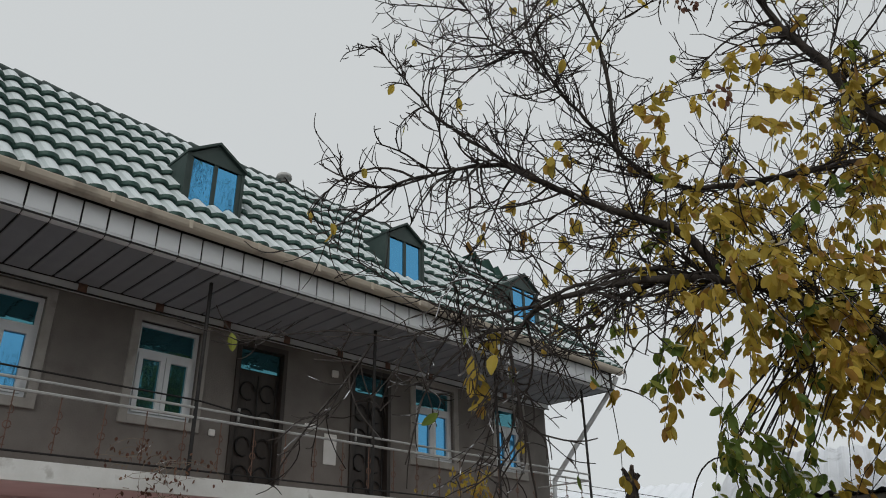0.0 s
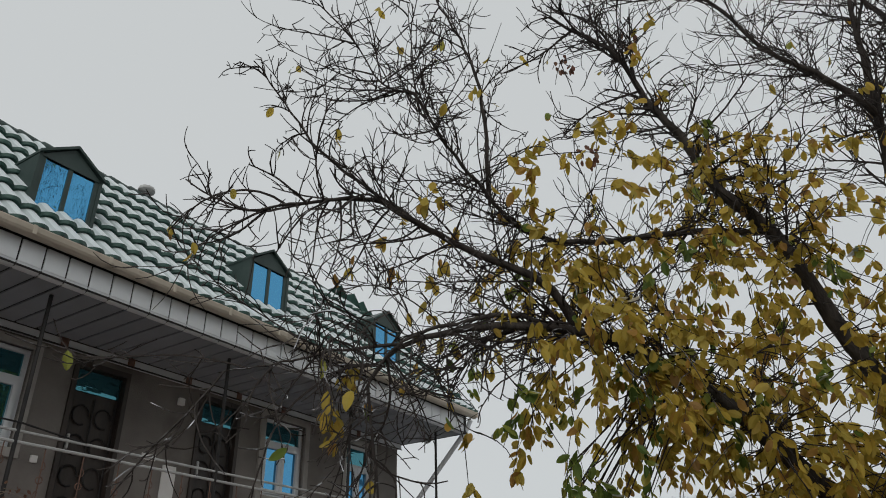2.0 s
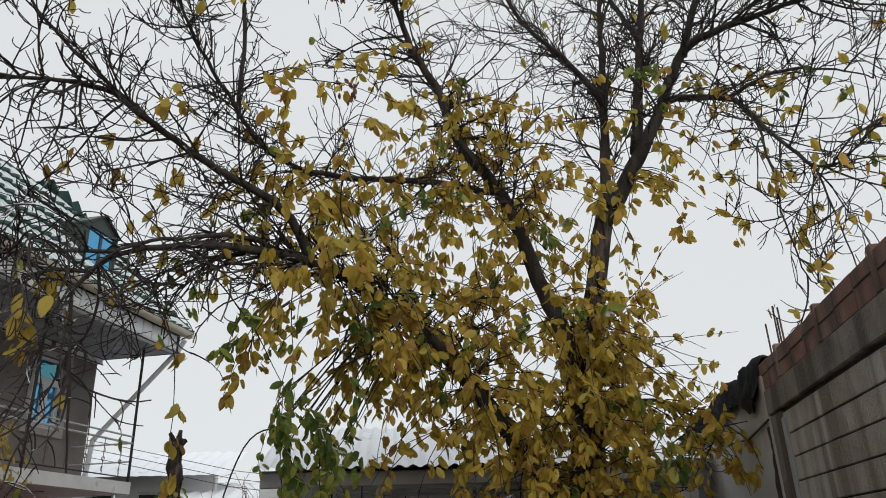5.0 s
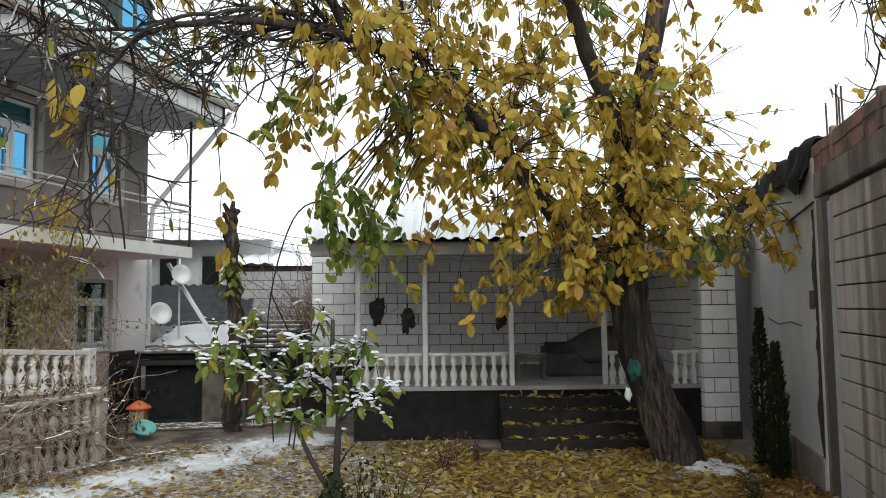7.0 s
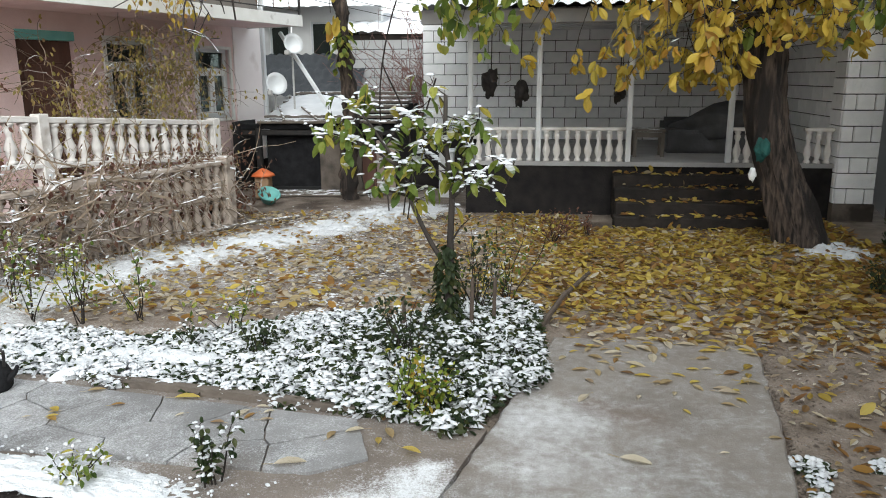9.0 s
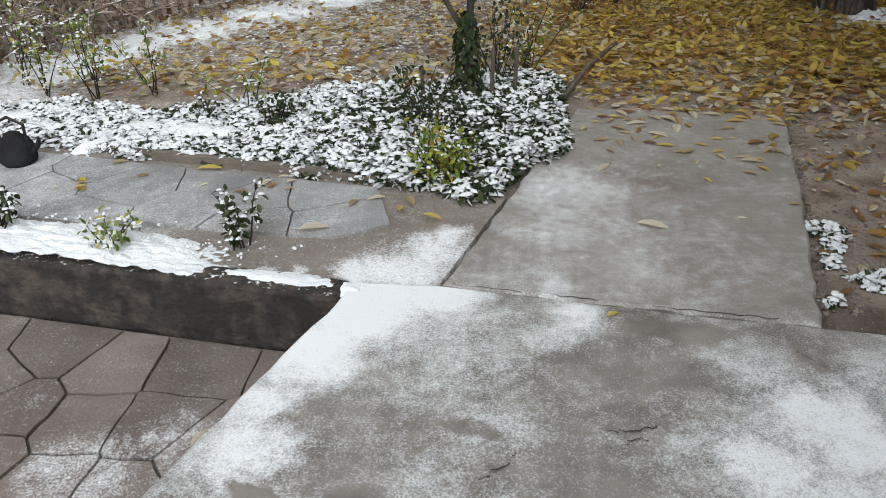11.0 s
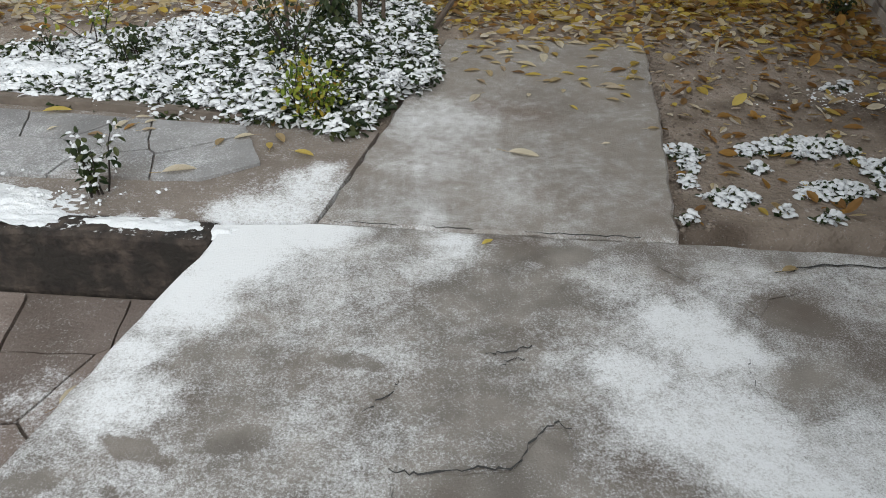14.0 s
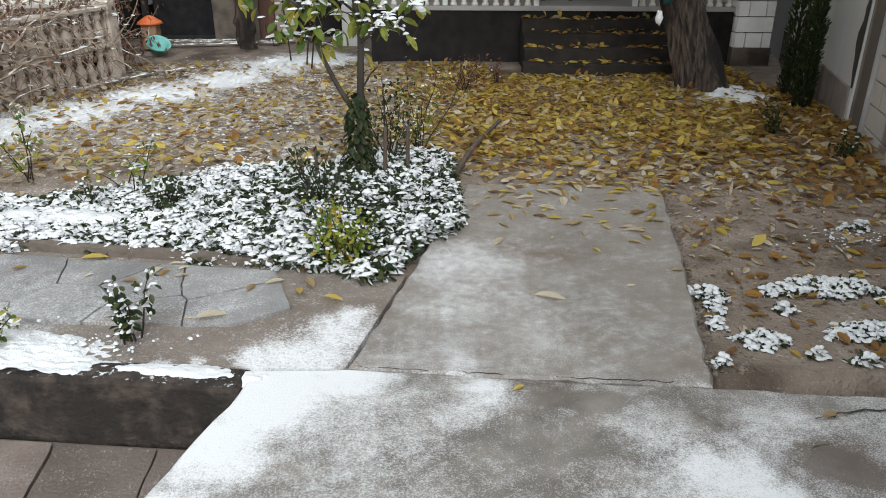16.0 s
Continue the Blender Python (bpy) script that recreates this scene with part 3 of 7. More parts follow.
part("roof_vent", lathe([(0.04, 0), (0.04, 0.12), (0.13, 0.13), (0.12, 0.19), (0.03, 0.22)], 10), GREY_IRON, house, "small grey roof vent", True, pose(5.5, RIDGE_V - 0.02, RIDGE_Z + 0.03))


def dormer(u):
    """A small gabled dormer with a blue two-pane window."""
    w, z0, z1, top, v0, v1 = 0.37, 5.66, 6.46, 6.69, 7.36, 8.6
    d = part("dormer", bmesh.new(), ROOF_PLAIN, house, "dark green gabled dormer")
    bm = bmesh.new()
    for s in (-1, 1):
        box(bm, u + s * w - 0.02, u + s * w + 0.02, v0, v1, z0, z1)
    me = d.data
    box(bm, u - w + 0.02, u + w - 0.02, v0, v0 + 0.04, z0, z0 + 0.07)
    gable = [(u - w - 0.02, z1 - 0.05), (u + w + 0.02, z1 - 0.05), (u, top - 0.01)]
    front_face = [bm.verts.new((a, v0, b)) for a, b in gable]
    back_face = [bm.verts.new((a, v0 + 0.05, b)) for a, b in gable]
    bm.faces.new(front_face)
    bm.faces.new(back_face[::-1])
    bmesh.ops.recalc_face_normals(bm, faces=bm.faces)
    bm.to_mesh(me)
    bm.free()
    for s in (-1, 1):
        roof = bmesh.new()
        a, b, t = Vector((u + s * (w + 0.03), 0, z1 - 0.03)), Vector((u, 0, top)), 0.035
        for va, vb in ((v0 - 0.04, v1 + 0.3),):
            lo = [(a.x, va, a.z), (a.x, vb, a.z), (b.x, vb, b.z), (b.x, va, b.z)]
            hi = [(x, y, z + t) for x, y, z in lo]
            vs = [roof.verts.new(p) for p in lo + hi]
            for q in ((0, 1, 2, 3), (4, 5, 6, 7), (0, 1, 5, 4), (1, 2, 6, 5), (2, 3, 7, 6), (3, 0, 4, 7)):
                roof.faces.new([vs[i] for i in q])
        part("dormer_roof", roof, ROOF_PLAIN, d)
    part("window_frame", boxes((u - w + 0.02, u - w + 0.07, v0 + 0.01, v0 + 0.05, z0 + 0.07, z1 - 0.05), (u + w - 0.07, u + w - 0.02, v0 + 0.01, v0 + 0.05, z0 + 0.07, z1 - 0.05),
                               (u - 0.025, u + 0.025, v0 + 0.01, v0 + 0.05, z0 + 0.07, z1 - 0.05)), ROOF_PLAIN, d)
    for p0, p1 in ((u - w + 0.07, u - 0.025), (u + 0.025, u + w - 0.07)):
        part("pane", boxes((p0, p1, v0 + 0.025, v0 + 0.035, z0 + 0.07, z1 - 0.05)), BLUE_GLASS, d, "blue mirror pane")


for u in (0.38, 3.53, 6.67, 9.48):
    dormer(u)


# ---- ground, slabs, paving ----
def rise(y):
    q = min(1, max(0, (y - 5.0) / 4.5))
    return -0.03 - 0.12 * q * q * (3 - 2 * q)


def slab_edge(y):
    """x of the main slab's edge beside the lower yard."""
    return -0.74 - 0.312 * (2.51 - y)


def kerb_y(x):
    return 2.51 - 0.115 * (x + 0.74)


def ground_z(x, y):
    if (y < 2.45 and x < 2.7) or (x < -0.45 and y < 3.42 - 0.1 * (x + 0.5)):
        return -0.65
    if (x < -0.3 and y < 3.6) or (y < 2.6 and x < 1.9):
        return -0.14
    if -0.30 + 0.21 * (y - 2.6) < x < 1.1 + 0.2 * (y - 2.5) and y < 4.85:
        return -0.07
    bump = noise.noise(Vector((x * 0.9, y * 0.9, 0))) * 0.035 + noise.noise(Vector((x * 4, y * 4, 3))) * 0.012
    return rise(y) + bump


def blob_snow(m, base, blobs, edge=0.16, speckle=220.0, spread=0.25, grain_scale=2.5, thick=(0.61, 0.625, 0.65), lo=0.35, hi=0.75, bare=()):
    """Lays drifted snow over a material: soft patches at the given places (x, y, reach, depth), broken up by grain."""
    n, l = m.node_tree.nodes, m.node_tree.links
    b = n["Principled BSDF"]
    old = b.inputs["Base Color"].links[0].from_socket
    where = n.new("ShaderNodeNewGeometry")
    flat = n.new("ShaderNodeVectorMath")
    flat.operation = "MULTIPLY"
    flat.inputs[1].default_value = (1, 1, 0)
    l.new(where.outputs["Position"], flat.inputs[0])
    warp = n.new("ShaderNodeTexNoise")
    warp.inputs["Scale"].default_value, warp.inputs["Detail"].default_value = grain_scale, 6
    l.new(where.outputs["Position"], warp.inputs["Vector"])
    off = n.new("ShaderNodeVectorMath")
    off.operation = "MULTIPLY_ADD"
    off.inputs[1].default_value = (spread, spread, 0)
    l.new(warp.outputs["Color"], off.inputs[0])
    l.new(flat.outputs[0], off.inputs[2])
    total = None
    for x, y, reach, depth in blobs:
        d = n.new("ShaderNodeVectorMath")
        d.operation = "DISTANCE"
        d.inputs[1].default_value = (x + spread / 2, y + spread / 2, 0)
        l.new(off.outputs[0], d.inputs[0])
        r = n.new("ShaderNodeMapRange")
        r.interpolation_type = "SMOOTHSTEP"
        r.inputs["From Min"].default_value, r.inputs["From Max"].default_value = reach, reach * 0.25
        r.inputs["To Max"].default_value = depth
        l.new(d.outputs["Value"], r.inputs["Value"])
        if total is None:
            total = r.outputs[0]
        else:
            add = n.new("ShaderNodeMath")
            add.operation = "MAXIMUM"
            l.new(total, add.inputs[0])
            l.new(r.outputs[0], add.inputs[1])
            total = add.outputs[0]
    patch = n.new("ShaderNodeTexNoise")
    patch.inputs["Scale"].default_value, patch.inputs["Detail"].default_value = 5.0, 10
    patch.inputs["Roughness"].default_value = 0.62
    l.new(where.outputs["Position"], patch.inputs["Vector"])
    mid = n.new("ShaderNodeTexNoise")
    mid.inputs["Scale"].default_value, mid.inputs["Detail"].default_value = 21.0, 7
    mid.inputs["Roughness"].default_value = 0.65
    l.new(where.outputs["Position"], mid.inputs["Vector"])
    fine = n.new("ShaderNodeTexNoise")
    fine.inputs["Scale"].default_value, fine.inputs["Detail"].default_value = speckle, 4
    fine.inputs["Roughness"].default_value = 0.85
    l.new(where.outputs["Position"], fine.inputs["Vector"])

    def maths(op, a, c):
        x = n.new("ShaderNodeMath")
        x.operation = op
        for i, v in enumerate((a, c)):
            if isinstance(v, (int, float)):
                x.inputs[i].default_value = v
            else:
                l.new(v, x.inputs[i])
        return x.outputs[0]

    level = maths("ADD", maths("ADD", total, base), maths("MULTIPLY", maths("SUBTRACT", patch.outputs["Fac"], 0.5), 0.9))
    level = maths("ADD", level, maths("MULTIPLY", maths("SUBTRACT", fine.outputs["Fac"], 0.5), 2.6))
    level = maths("ADD", level, maths("MULTIPLY", maths("SUBTRACT", mid.outputs["Fac"], 0.5), 0.9))
    if bare:
        # trodden and blown-clear places (x, y, half length, half width, turn, how clear)
        ripple = n.new("ShaderNodeTexNoise")
        ripple.inputs["Scale"].default_value, ripple.inputs["Detail"].default_value = 11.0, 6
        l.new(where.outputs["Position"], ripple.inputs["Vector"])
        near = n.new("ShaderNodeVectorMath")
        near.operation = "MULTIPLY_ADD"
        near.inputs[1].default_value = (0.09, 0.09, 0)
        l.new(ripple.outputs["Color"], near.inputs[0])
        l.new(flat.outputs[0], near.inputs[2])
        for x, y, long, wide, turn, clear in bare:
            spot = n.new("ShaderNodeMapping")
            spot.vector_type = "TEXTURE"
            spot.inputs["Location"].default_value = (x + 0.045, y + 0.045, 0)
            spot.inputs["Rotation"].default_value = (0, 0, radians(turn))
            spot.inputs["Scale"].default_value = (long, wide, 1)
            l.new(near.outputs[0], spot.inputs["Vector"])
            far_off = n.new("ShaderNodeVectorMath")
            far_off.operation = "LENGTH"
            l.new(spot.outputs[0], far_off.inputs[0])
            fall = n.new("ShaderNodeMapRange")
            fall.interpolation_type = "SMOOTHSTEP"
            fall.inputs["From Min"].default_value, fall.inputs["From Max"].default_value = 1.25, 0.55 if wide > 0.06 else 0.8
            fall.inputs["To Max"].default_value = clear
            l.new(far_off.outputs["Value"], fall.inputs["Value"])
            level = maths("SUBTRACT", level, fall.outputs[0])
    r = n.new("ShaderNodeMapRange")
    r.inputs["From Min"].default_value, r.inputs["From Max"].default_value = lo, hi
    l.new(level, r.inputs["Value"])
    mix = n.new("ShaderNodeMixRGB")
    mix.inputs["Color2"].default_value = (*thick, 1)
    l.new(old, mix.inputs["Color1"])
    l.new(r.outputs[0], mix.inputs["Fac"])
    l.new(mix.outputs[0], b.inputs["Base Color"])
    return m


SOIL = material("wet_soil", (0.146, 0.115, 0.092), (0.235, 0.192, 0.160), 5, 0.75, 1.0, 40, dirt=(0.060, 0.042, 0.030), dirt_amount=0.45)
blob_snow(SOIL, 0.05, [(-4.1, 5.6, 0.9, 1.0), (-3.8, 6.6, 0.9, 1.05), (-3.35, 7.5, 0.9, 1.05), (-2.95, 8.4, 0.9, 1.05), (-2.4, 9.2, 0.85, 1.1), (-1.9, 10.0, 0.9, 1.1), (-1.4, 10.7, 0.8, 1.1), (3.45, 8.1, 0.6, 1.05), (-3.2, 7.0, 0.9, 0.5), (-2.6, 8.1, 0.8, 0.5), (-1.9, 8.6, 1.3, 0.35), (3.2, 7.9, 0.55, 0.8), (-2.6, 6.4, 1.6, 0.35), (-1.0, 5.9, 0.5, 0.7), (-4.0, 4.6, 1.2, 0.8), (-2.2, 4.4, 1.2, 0.25), (-1.6, 7.4, 1.3, 0.4), (-0.6, 9.4, 1.2, 0.3)],
          speckle=60, spread=1.0, grain_scale=2.2, lo=0.3, hi=0.95)
CRUMB = material("earth_crumb", (0.075, 0.058, 0.046), (0.20, 0.165, 0.138), 30, 0.9, 0.5, 60, vary=0.3)
SLAB = material("wet_concrete", (0.104, 0.092, 0.082), (0.215, 0.196, 0.178), 5.5, 0.5, 0.20, 130, dirt=(0.098, 0.080, 0.068), dirt_amount=0.48, dirt_scale=2.2, spec=0.5)
blob_snow(SLAB, 0.24, [(-0.60, 2.48, 0.42, 1.1), (-0.40, 2.62, 0.35, 1.0), (-0.74, 2.20, 0.30, 1.0), (-0.86, 1.90, 0.24, 0.8), (-0.80, 1.66, 0.26, 0.65), (-0.92, 1.42, 0.34, 0.25), (-0.70, 1.22, 0.30, 0.25), (-0.30, 2.30, 0.5, 0.30),
                       (0.97, 2.02, 0.26, 0.80), (0.74, 1.77, 0.22, 0.78), (1.06, 1.84, 0.22, 0.88), (0.86, 1.58, 0.32, 0.70), (0.98, 1.44, 0.32, 0.80), (1.07, 1.24, 0.42, 0.70), (0.9, 1.75, 0.55, 0.42),
                       (0.21, 2.47, 0.15, 0.75), (0.10, 2.34, 0.15, 0.45), (0.15, 2.62, 0.14, 0.5), (-0.08, 1.84, 0.26, 0.24), (0.79, 2.25, 0.22, 0.38), (0.47, 1.82, 0.12, 0.3), (-0.2, 1.5, 0.35, 0.2), (1.7, 2.2, 0.4, 0.25), (-0.95, 1.28, 0.28, 0.30), (-0.70, 1.36, 0.22, 0.30), (1.30, 1.50, 0.35, 0.45), (1.25, 2.22, 0.25, 0.4), (1.15, 1.15, 0.45, 0.8), (1.35, 1.3, 0.4, 0.6)],
          speckle=135, spread=0.30, lo=0.20, hi=1.05, grain_scale=4.0,
          bare=[(-0.72, 1.50, 0.125, 0.036, -24, 0.42), (-0.985, 1.375, 0.10, 0.045, 22, 0.42), (-0.685, 1.275, 0.12, 0.028, -52, 0.40), (-0.99, 1.235, 0.07, 0.03, 30, 0.36), (-0.52, 1.20, 0.11, 0.032, -40, 0.34), (-0.45, 1.53, 0.09, 0.05, 10, 0.3), (0.22, 1.24, 0.27, 0.18, 0, 0.22), (0.42, 1.47, 0.08, 0.09, 0, 0.22), (0.42, 2.18, 0.34, 0.15, -8, 0.12),
                (1.25, 1.68, 0.15, 0.11, 60, 0.36), (1.36, 2.04, 0.18, 0.10, -30, 0.32), (0.20, 1.66, 0.18, 0.11, 20, 0.14), (-0.15, 1.84, 0.09, 0.035, -15, 0.35), (0.55, 2.42, 0.2, 0.07, -8, 0.3)])
PATH_SLAB = material("smooth_concrete", (0.150, 0.131, 0.116), (0.205, 0.182, 0.162), 2.0, 0.5, 0.25, 90, dirt=(0.13, 0.10, 0.082), dirt_amount=0.45, dirt_scale=1.5, spec=0.5)
blob_snow(PATH_SLAB, 0.22, [(0.20, 3.62, 0.45, 0.42), (0.22, 3.22, 0.45, 0.28), (-0.03, 2.78, 0.35, 0.22), (0.15, 2.68, 0.14, 0.4), (0.45, 3.0, 0.7, 0.16)], speckle=165, spread=0.3, lo=0.25, hi=1.0, grain_scale=3.0)
FLAG = material("flagstone", (0.150, 0.148, 0.150), (0.235, 0.232, 0.236), 3.0, 0.6, 0.35, 60, dirt=(0.15, 0.128, 0.112), dirt_amount=0.42, vary=0.12)
FLAG_LOW = material("brown_flagstone", (0.110, 0.086, 0.075), (0.185, 0.152, 0.136), 2.0, 0.6, 0.4, 60, dirt=(0.10, 0.078, 0.066), dirt_amount=0.45, vary=0.2)
blob_snow(FLAG_LOW, 0.06, [(-1.15, 1.95, 0.25, 0.4), (-1.5, 1.75, 0.3, 0.5), (-1.25, 1.3, 0.4, 0.45), (-2.2, 1.6, 0.6, 0.3)], speckle=100, spread=0.3, lo=0.25, hi=1.0)
blob_snow(FLAG, 0.14, [(-2.0, 3.2, 0.5, 0.25), (-1.45, 3.12, 0.32, 0.3), (-1.0, 3.2, 0.3, 0.16), (-3.0, 3.4, 1.2, 0.3), (-1.3, 1.9, 0.5, 0.2), (-1.7, 1.5, 0.8, 0.25)], speckle=100, spread=0.3, lo=0.20, hi=1.1)
TERRACE_BED = material("snowy_bedding", (0.135, 0.112, 0.096), (0.185, 0.158, 0.138), 4.0, 0.85, 0.5, 60)
blob_snow(TERRACE_BED, 0.10, [(-0.52, 2.76, 0.30, 0.9), (-0.40, 2.96, 0.22, 0.9), (-0.32, 3.08, 0.14, 0.8), (-0.70, 2.72, 0.18, 0.8), (-0.95, 2.685, 0.07, 0.6), (-1.15, 2.70, 0.07, 0.5), (-1.9, 2.86, 0.4, 0.5)], speckle=100, spread=0.25, lo=0.22, hi=1.0, grain_scale=4.0)
FLAG_BED = material("bedding", (0.115, 0.092, 0.076), (0.155, 0.128, 0.11), 4.0, 0.85, 0.5, 60)


def stretch_axis(lo, hi, step, far):
    a = list(np.arange(lo, hi + step / 2, step))
    out, gap = [], step
    x = hi
    while x < far:
        gap *= 1.7
        x += gap
        out.append(x)
    low, gap, x = [], step, lo
    while x > -far:
        gap *= 1.7
        x -= gap
        low.append(x)
    return low[::-1] + a + out


gx, gy = stretch_axis(-7, 5, 0.1, 400), stretch_axis(-3, 13, 0.1, 400)
verts = [(x, y, ground_z(x, y)) for x in gx for y in gy]
ny = len(gy)
faces = [(i * ny + j, (i + 1) * ny + j, (i + 1) * ny + j + 1, i * ny + j + 1) for i in range(len(gx) - 1) for j in range(ny - 1)]
ground = tagged(raw("ground", verts, faces, SOIL, None, True), "wet brown garden soil with thin patches of snow", "ground", kind="structure")


def slab(name, outline, z0, z1, mat, label, parent=None, ragged=0.0, edge=0.0):
    """A flat slab with a slightly ragged outline."""
    r = random.Random(name + str(len(outline)) + str(outline[0]))
    pts = []
    for a, b in zip(outline, outline[1:] + outline[:1]):
        a, b = Vector(a), Vector(b)
        count = max(1, int((b - a).length / 0.09)) if ragged else 1
        for k in range(count):
            p = a.lerp(b, k / count)
            pts.append((p.x + r.uniform(-ragged, ragged) * (k > 0), p.y + r.uniform(-ragged, ragged) * (k > 0)))
    bm = bmesh.new()
    low, high = [bm.verts.new((x, y, z0)) for x, y in pts], [bm.verts.new((x, y, z1)) for x, y in pts]
    top = bm.faces.new(high)
    bm.faces.new(low[::-1])
    for i in range(len(pts)):
        j = (i + 1) % len(pts)
        bm.faces.new((low[i], low[j], high[j], high[i]))
    if edge:
        bmesh.ops.recalc_face_normals(bm, faces=bm.faces)
        bmesh.ops.bevel(bm, geom=list(top.edges), offset=edge, segments=1, affect="EDGES")
    return part(name, bm, mat, parent, label)


walkway = slab("pavement", [(-0.74, 2.51), (-0.715, 2.664), (-0.345, 2.664), (0.35, 2.575), (1.1, 2.495), (1.75, 2.42), (3.0, 2.2), (2.2, -2.5), (-2.3, -2.5)], -0.45, 0.0, SLAB, "old wet concrete slab with drifted snow", None, 0.008, 0.012)
tagged(walkway, category="pavement", kind="structure")
path_slab = slab("path", [(-0.335, 2.668), (0.35, 2.580), (1.1, 2.500), (1.39, 3.81), (1.57, 4.80), (0.95, 4.88), (0.28, 4.90), (0.06, 4.08)], -0.25, 0.006, PATH_SLAB, "smooth concrete garden path", None, 0.010, 0.012)
tagged(path_slab, category="path", kind="structure")


def crack(points, width=0.006):
    r = random.Random(len(points))
    bm, prev = bmesh.new(), None
    dense = []
    for a, b in zip(points, points[1:]):
        for k in range(6):
            dense.append(Vector(a).lerp(Vector(b), k / 6) + Vector((r.uniform(-1, 1), r.uniform(-1, 1))) * 0.008)
    for p in dense:
        w = width * r.uniform(0.3, 1.0)
        now = (bm.verts.new((p.x, p.y + w, 0.0092)), bm.verts.new((p.x, p.y - w, 0.0092)))
        if prev:
            bm.faces.new((prev[0], now[0], now[1], prev[1]))
        prev = now
    part("crack", bm, JOINT, walkway, "dark crack")


def topping(outline, z, seed):
    """A worn upper layer of the slab: a thin plate whose broken rim stands a few millimetres proud."""
    r = random.Random(seed)
    rim = []
    for a, b in zip(outline, outline[1:] + outline[:1]):
        a, b = Vector(a), Vector(b)
        count = max(1, int((b - a).length / 0.018))
        for k in range(count):
            p = a.lerp(b, k / count)
            q = Vector((p.x * 14, p.y * 14, seed))
            rim.append((p.x + 0.016 * noise.noise(q) + r.uniform(-0.003, 0.003), p.y + 0.016 * noise.noise(q + Vector((0, 0, 5))) + r.uniform(-0.003, 0.003)))
    bm = bmesh.new()
    low, high = [bm.verts.new((x, y, z - 0.004)) for x, y in rim], [bm.verts.new((x, y, z + 0.0045)) for x, y in rim]
    bm.faces.new(high)
    for i in range(len(rim)):
        j = (i + 1) % len(rim)
        bm.faces.new((low[i], low[j], high[j], high[i]))
    part("topping", bm, SLAB, walkway, "worn upper layer of the concrete with a broken rim")


topping([(-0.70, 2.46), (-0.30, 2.52), (0.30, 2.46), (0.66, 2.42), (0.70, 2.27), (0.90, 2.30), (1.10, 2.14), (1.17, 1.98), (1.17, 1.84), (1.09, 1.74), (1.07, 1.62), (1.13, 1.52), (1.15, 1.38), (1.22, 1.30), (1.24, 0.60), (0.36, 0.60), (0.34, 1.22), (0.47, 1.34), (0.50, 1.46), (0.47, 1.54), (0.41, 1.555), (0.35, 1.46), (0.31, 1.40), (0.20, 1.40), (0.06, 1.39), (-0.01, 1.43), (-0.02, 1.20), (-0.03, 0.60), (-1.28, 0.60)], 0.0, 3)
topping([(0.96, 2.33), (1.18, 2.26), (1.47, 2.26), (1.45, 2.17), (1.30, 2.12), (1.24, 2.02), (1.20, 2.10), (1.10, 2.20)], 0.0, 8)
topping([(1.52, 2.30), (1.68, 2.36), (2.2, 2.24), (2.1, 1.95), (1.75, 2.05), (1.56, 2.16)], 0.0, 9)

crack([(-0.02, 1.22), (-0.02, 1.41), (0.06, 1.39), (0.20, 1.41), (0.31, 1.40), (0.38, 1.50), (0.45, 1.57), (0.51, 1.53)], 0.005)
crack([(1.10, 1.60), (1.09, 1.75), (1.12, 1.83)], 0.003)
crack([(0.32, 1.80), (0.36, 1.84), (0.40, 1.83)], 0.003)
crack([(-0.10, 1.62), (-0.02, 1.70), (0.0, 1.75)], 0.004)
crack([(1.4, 2.28), (1.6, 2.33), (1.9, 2.3)])
crack([(0.28, 1.86), (0.36, 1.87), (0.44, 1.9)], 0.004)
crack([(-0.30, 2.66), (0.05, 2.622)], 0.003)
crack([(0.12, 2.612), (0.32, 2.59)], 0.004)
crack([(0.50, 2.568), (0.78, 2.54), (0.98, 2.518)], 0.0045)

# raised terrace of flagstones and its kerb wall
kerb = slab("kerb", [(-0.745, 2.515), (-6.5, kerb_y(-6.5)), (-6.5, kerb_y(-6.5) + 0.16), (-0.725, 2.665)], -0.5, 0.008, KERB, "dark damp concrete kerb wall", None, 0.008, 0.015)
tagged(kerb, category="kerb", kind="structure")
terrace = slab("terrace", [(-0.72, 2.668), (-0.345, 2.66), (-0.112, 3.50), (-0.75, 3.66), (-1.4, 3.78), (-2.2, 3.92), (-6.5, 4.4), (-6.5, kerb_y(-6.5) + 0.162)], -0.4, 0.005, TERRACE_BED, "brown mortar bed of the flagstones")
tagged(terrace, category="terrace", kind="structure")
yard = slab("yard", [(-0.65, 2.49), (-6.5, kerb_y(-6.5) - 0.02), (-6.5, -2.5), (-2.2, -2.5)], -0.6, -0.29, FLAG_BED, "brown mortar bed of the lower yard")
tagged(yard, category="pavement", kind="structure")


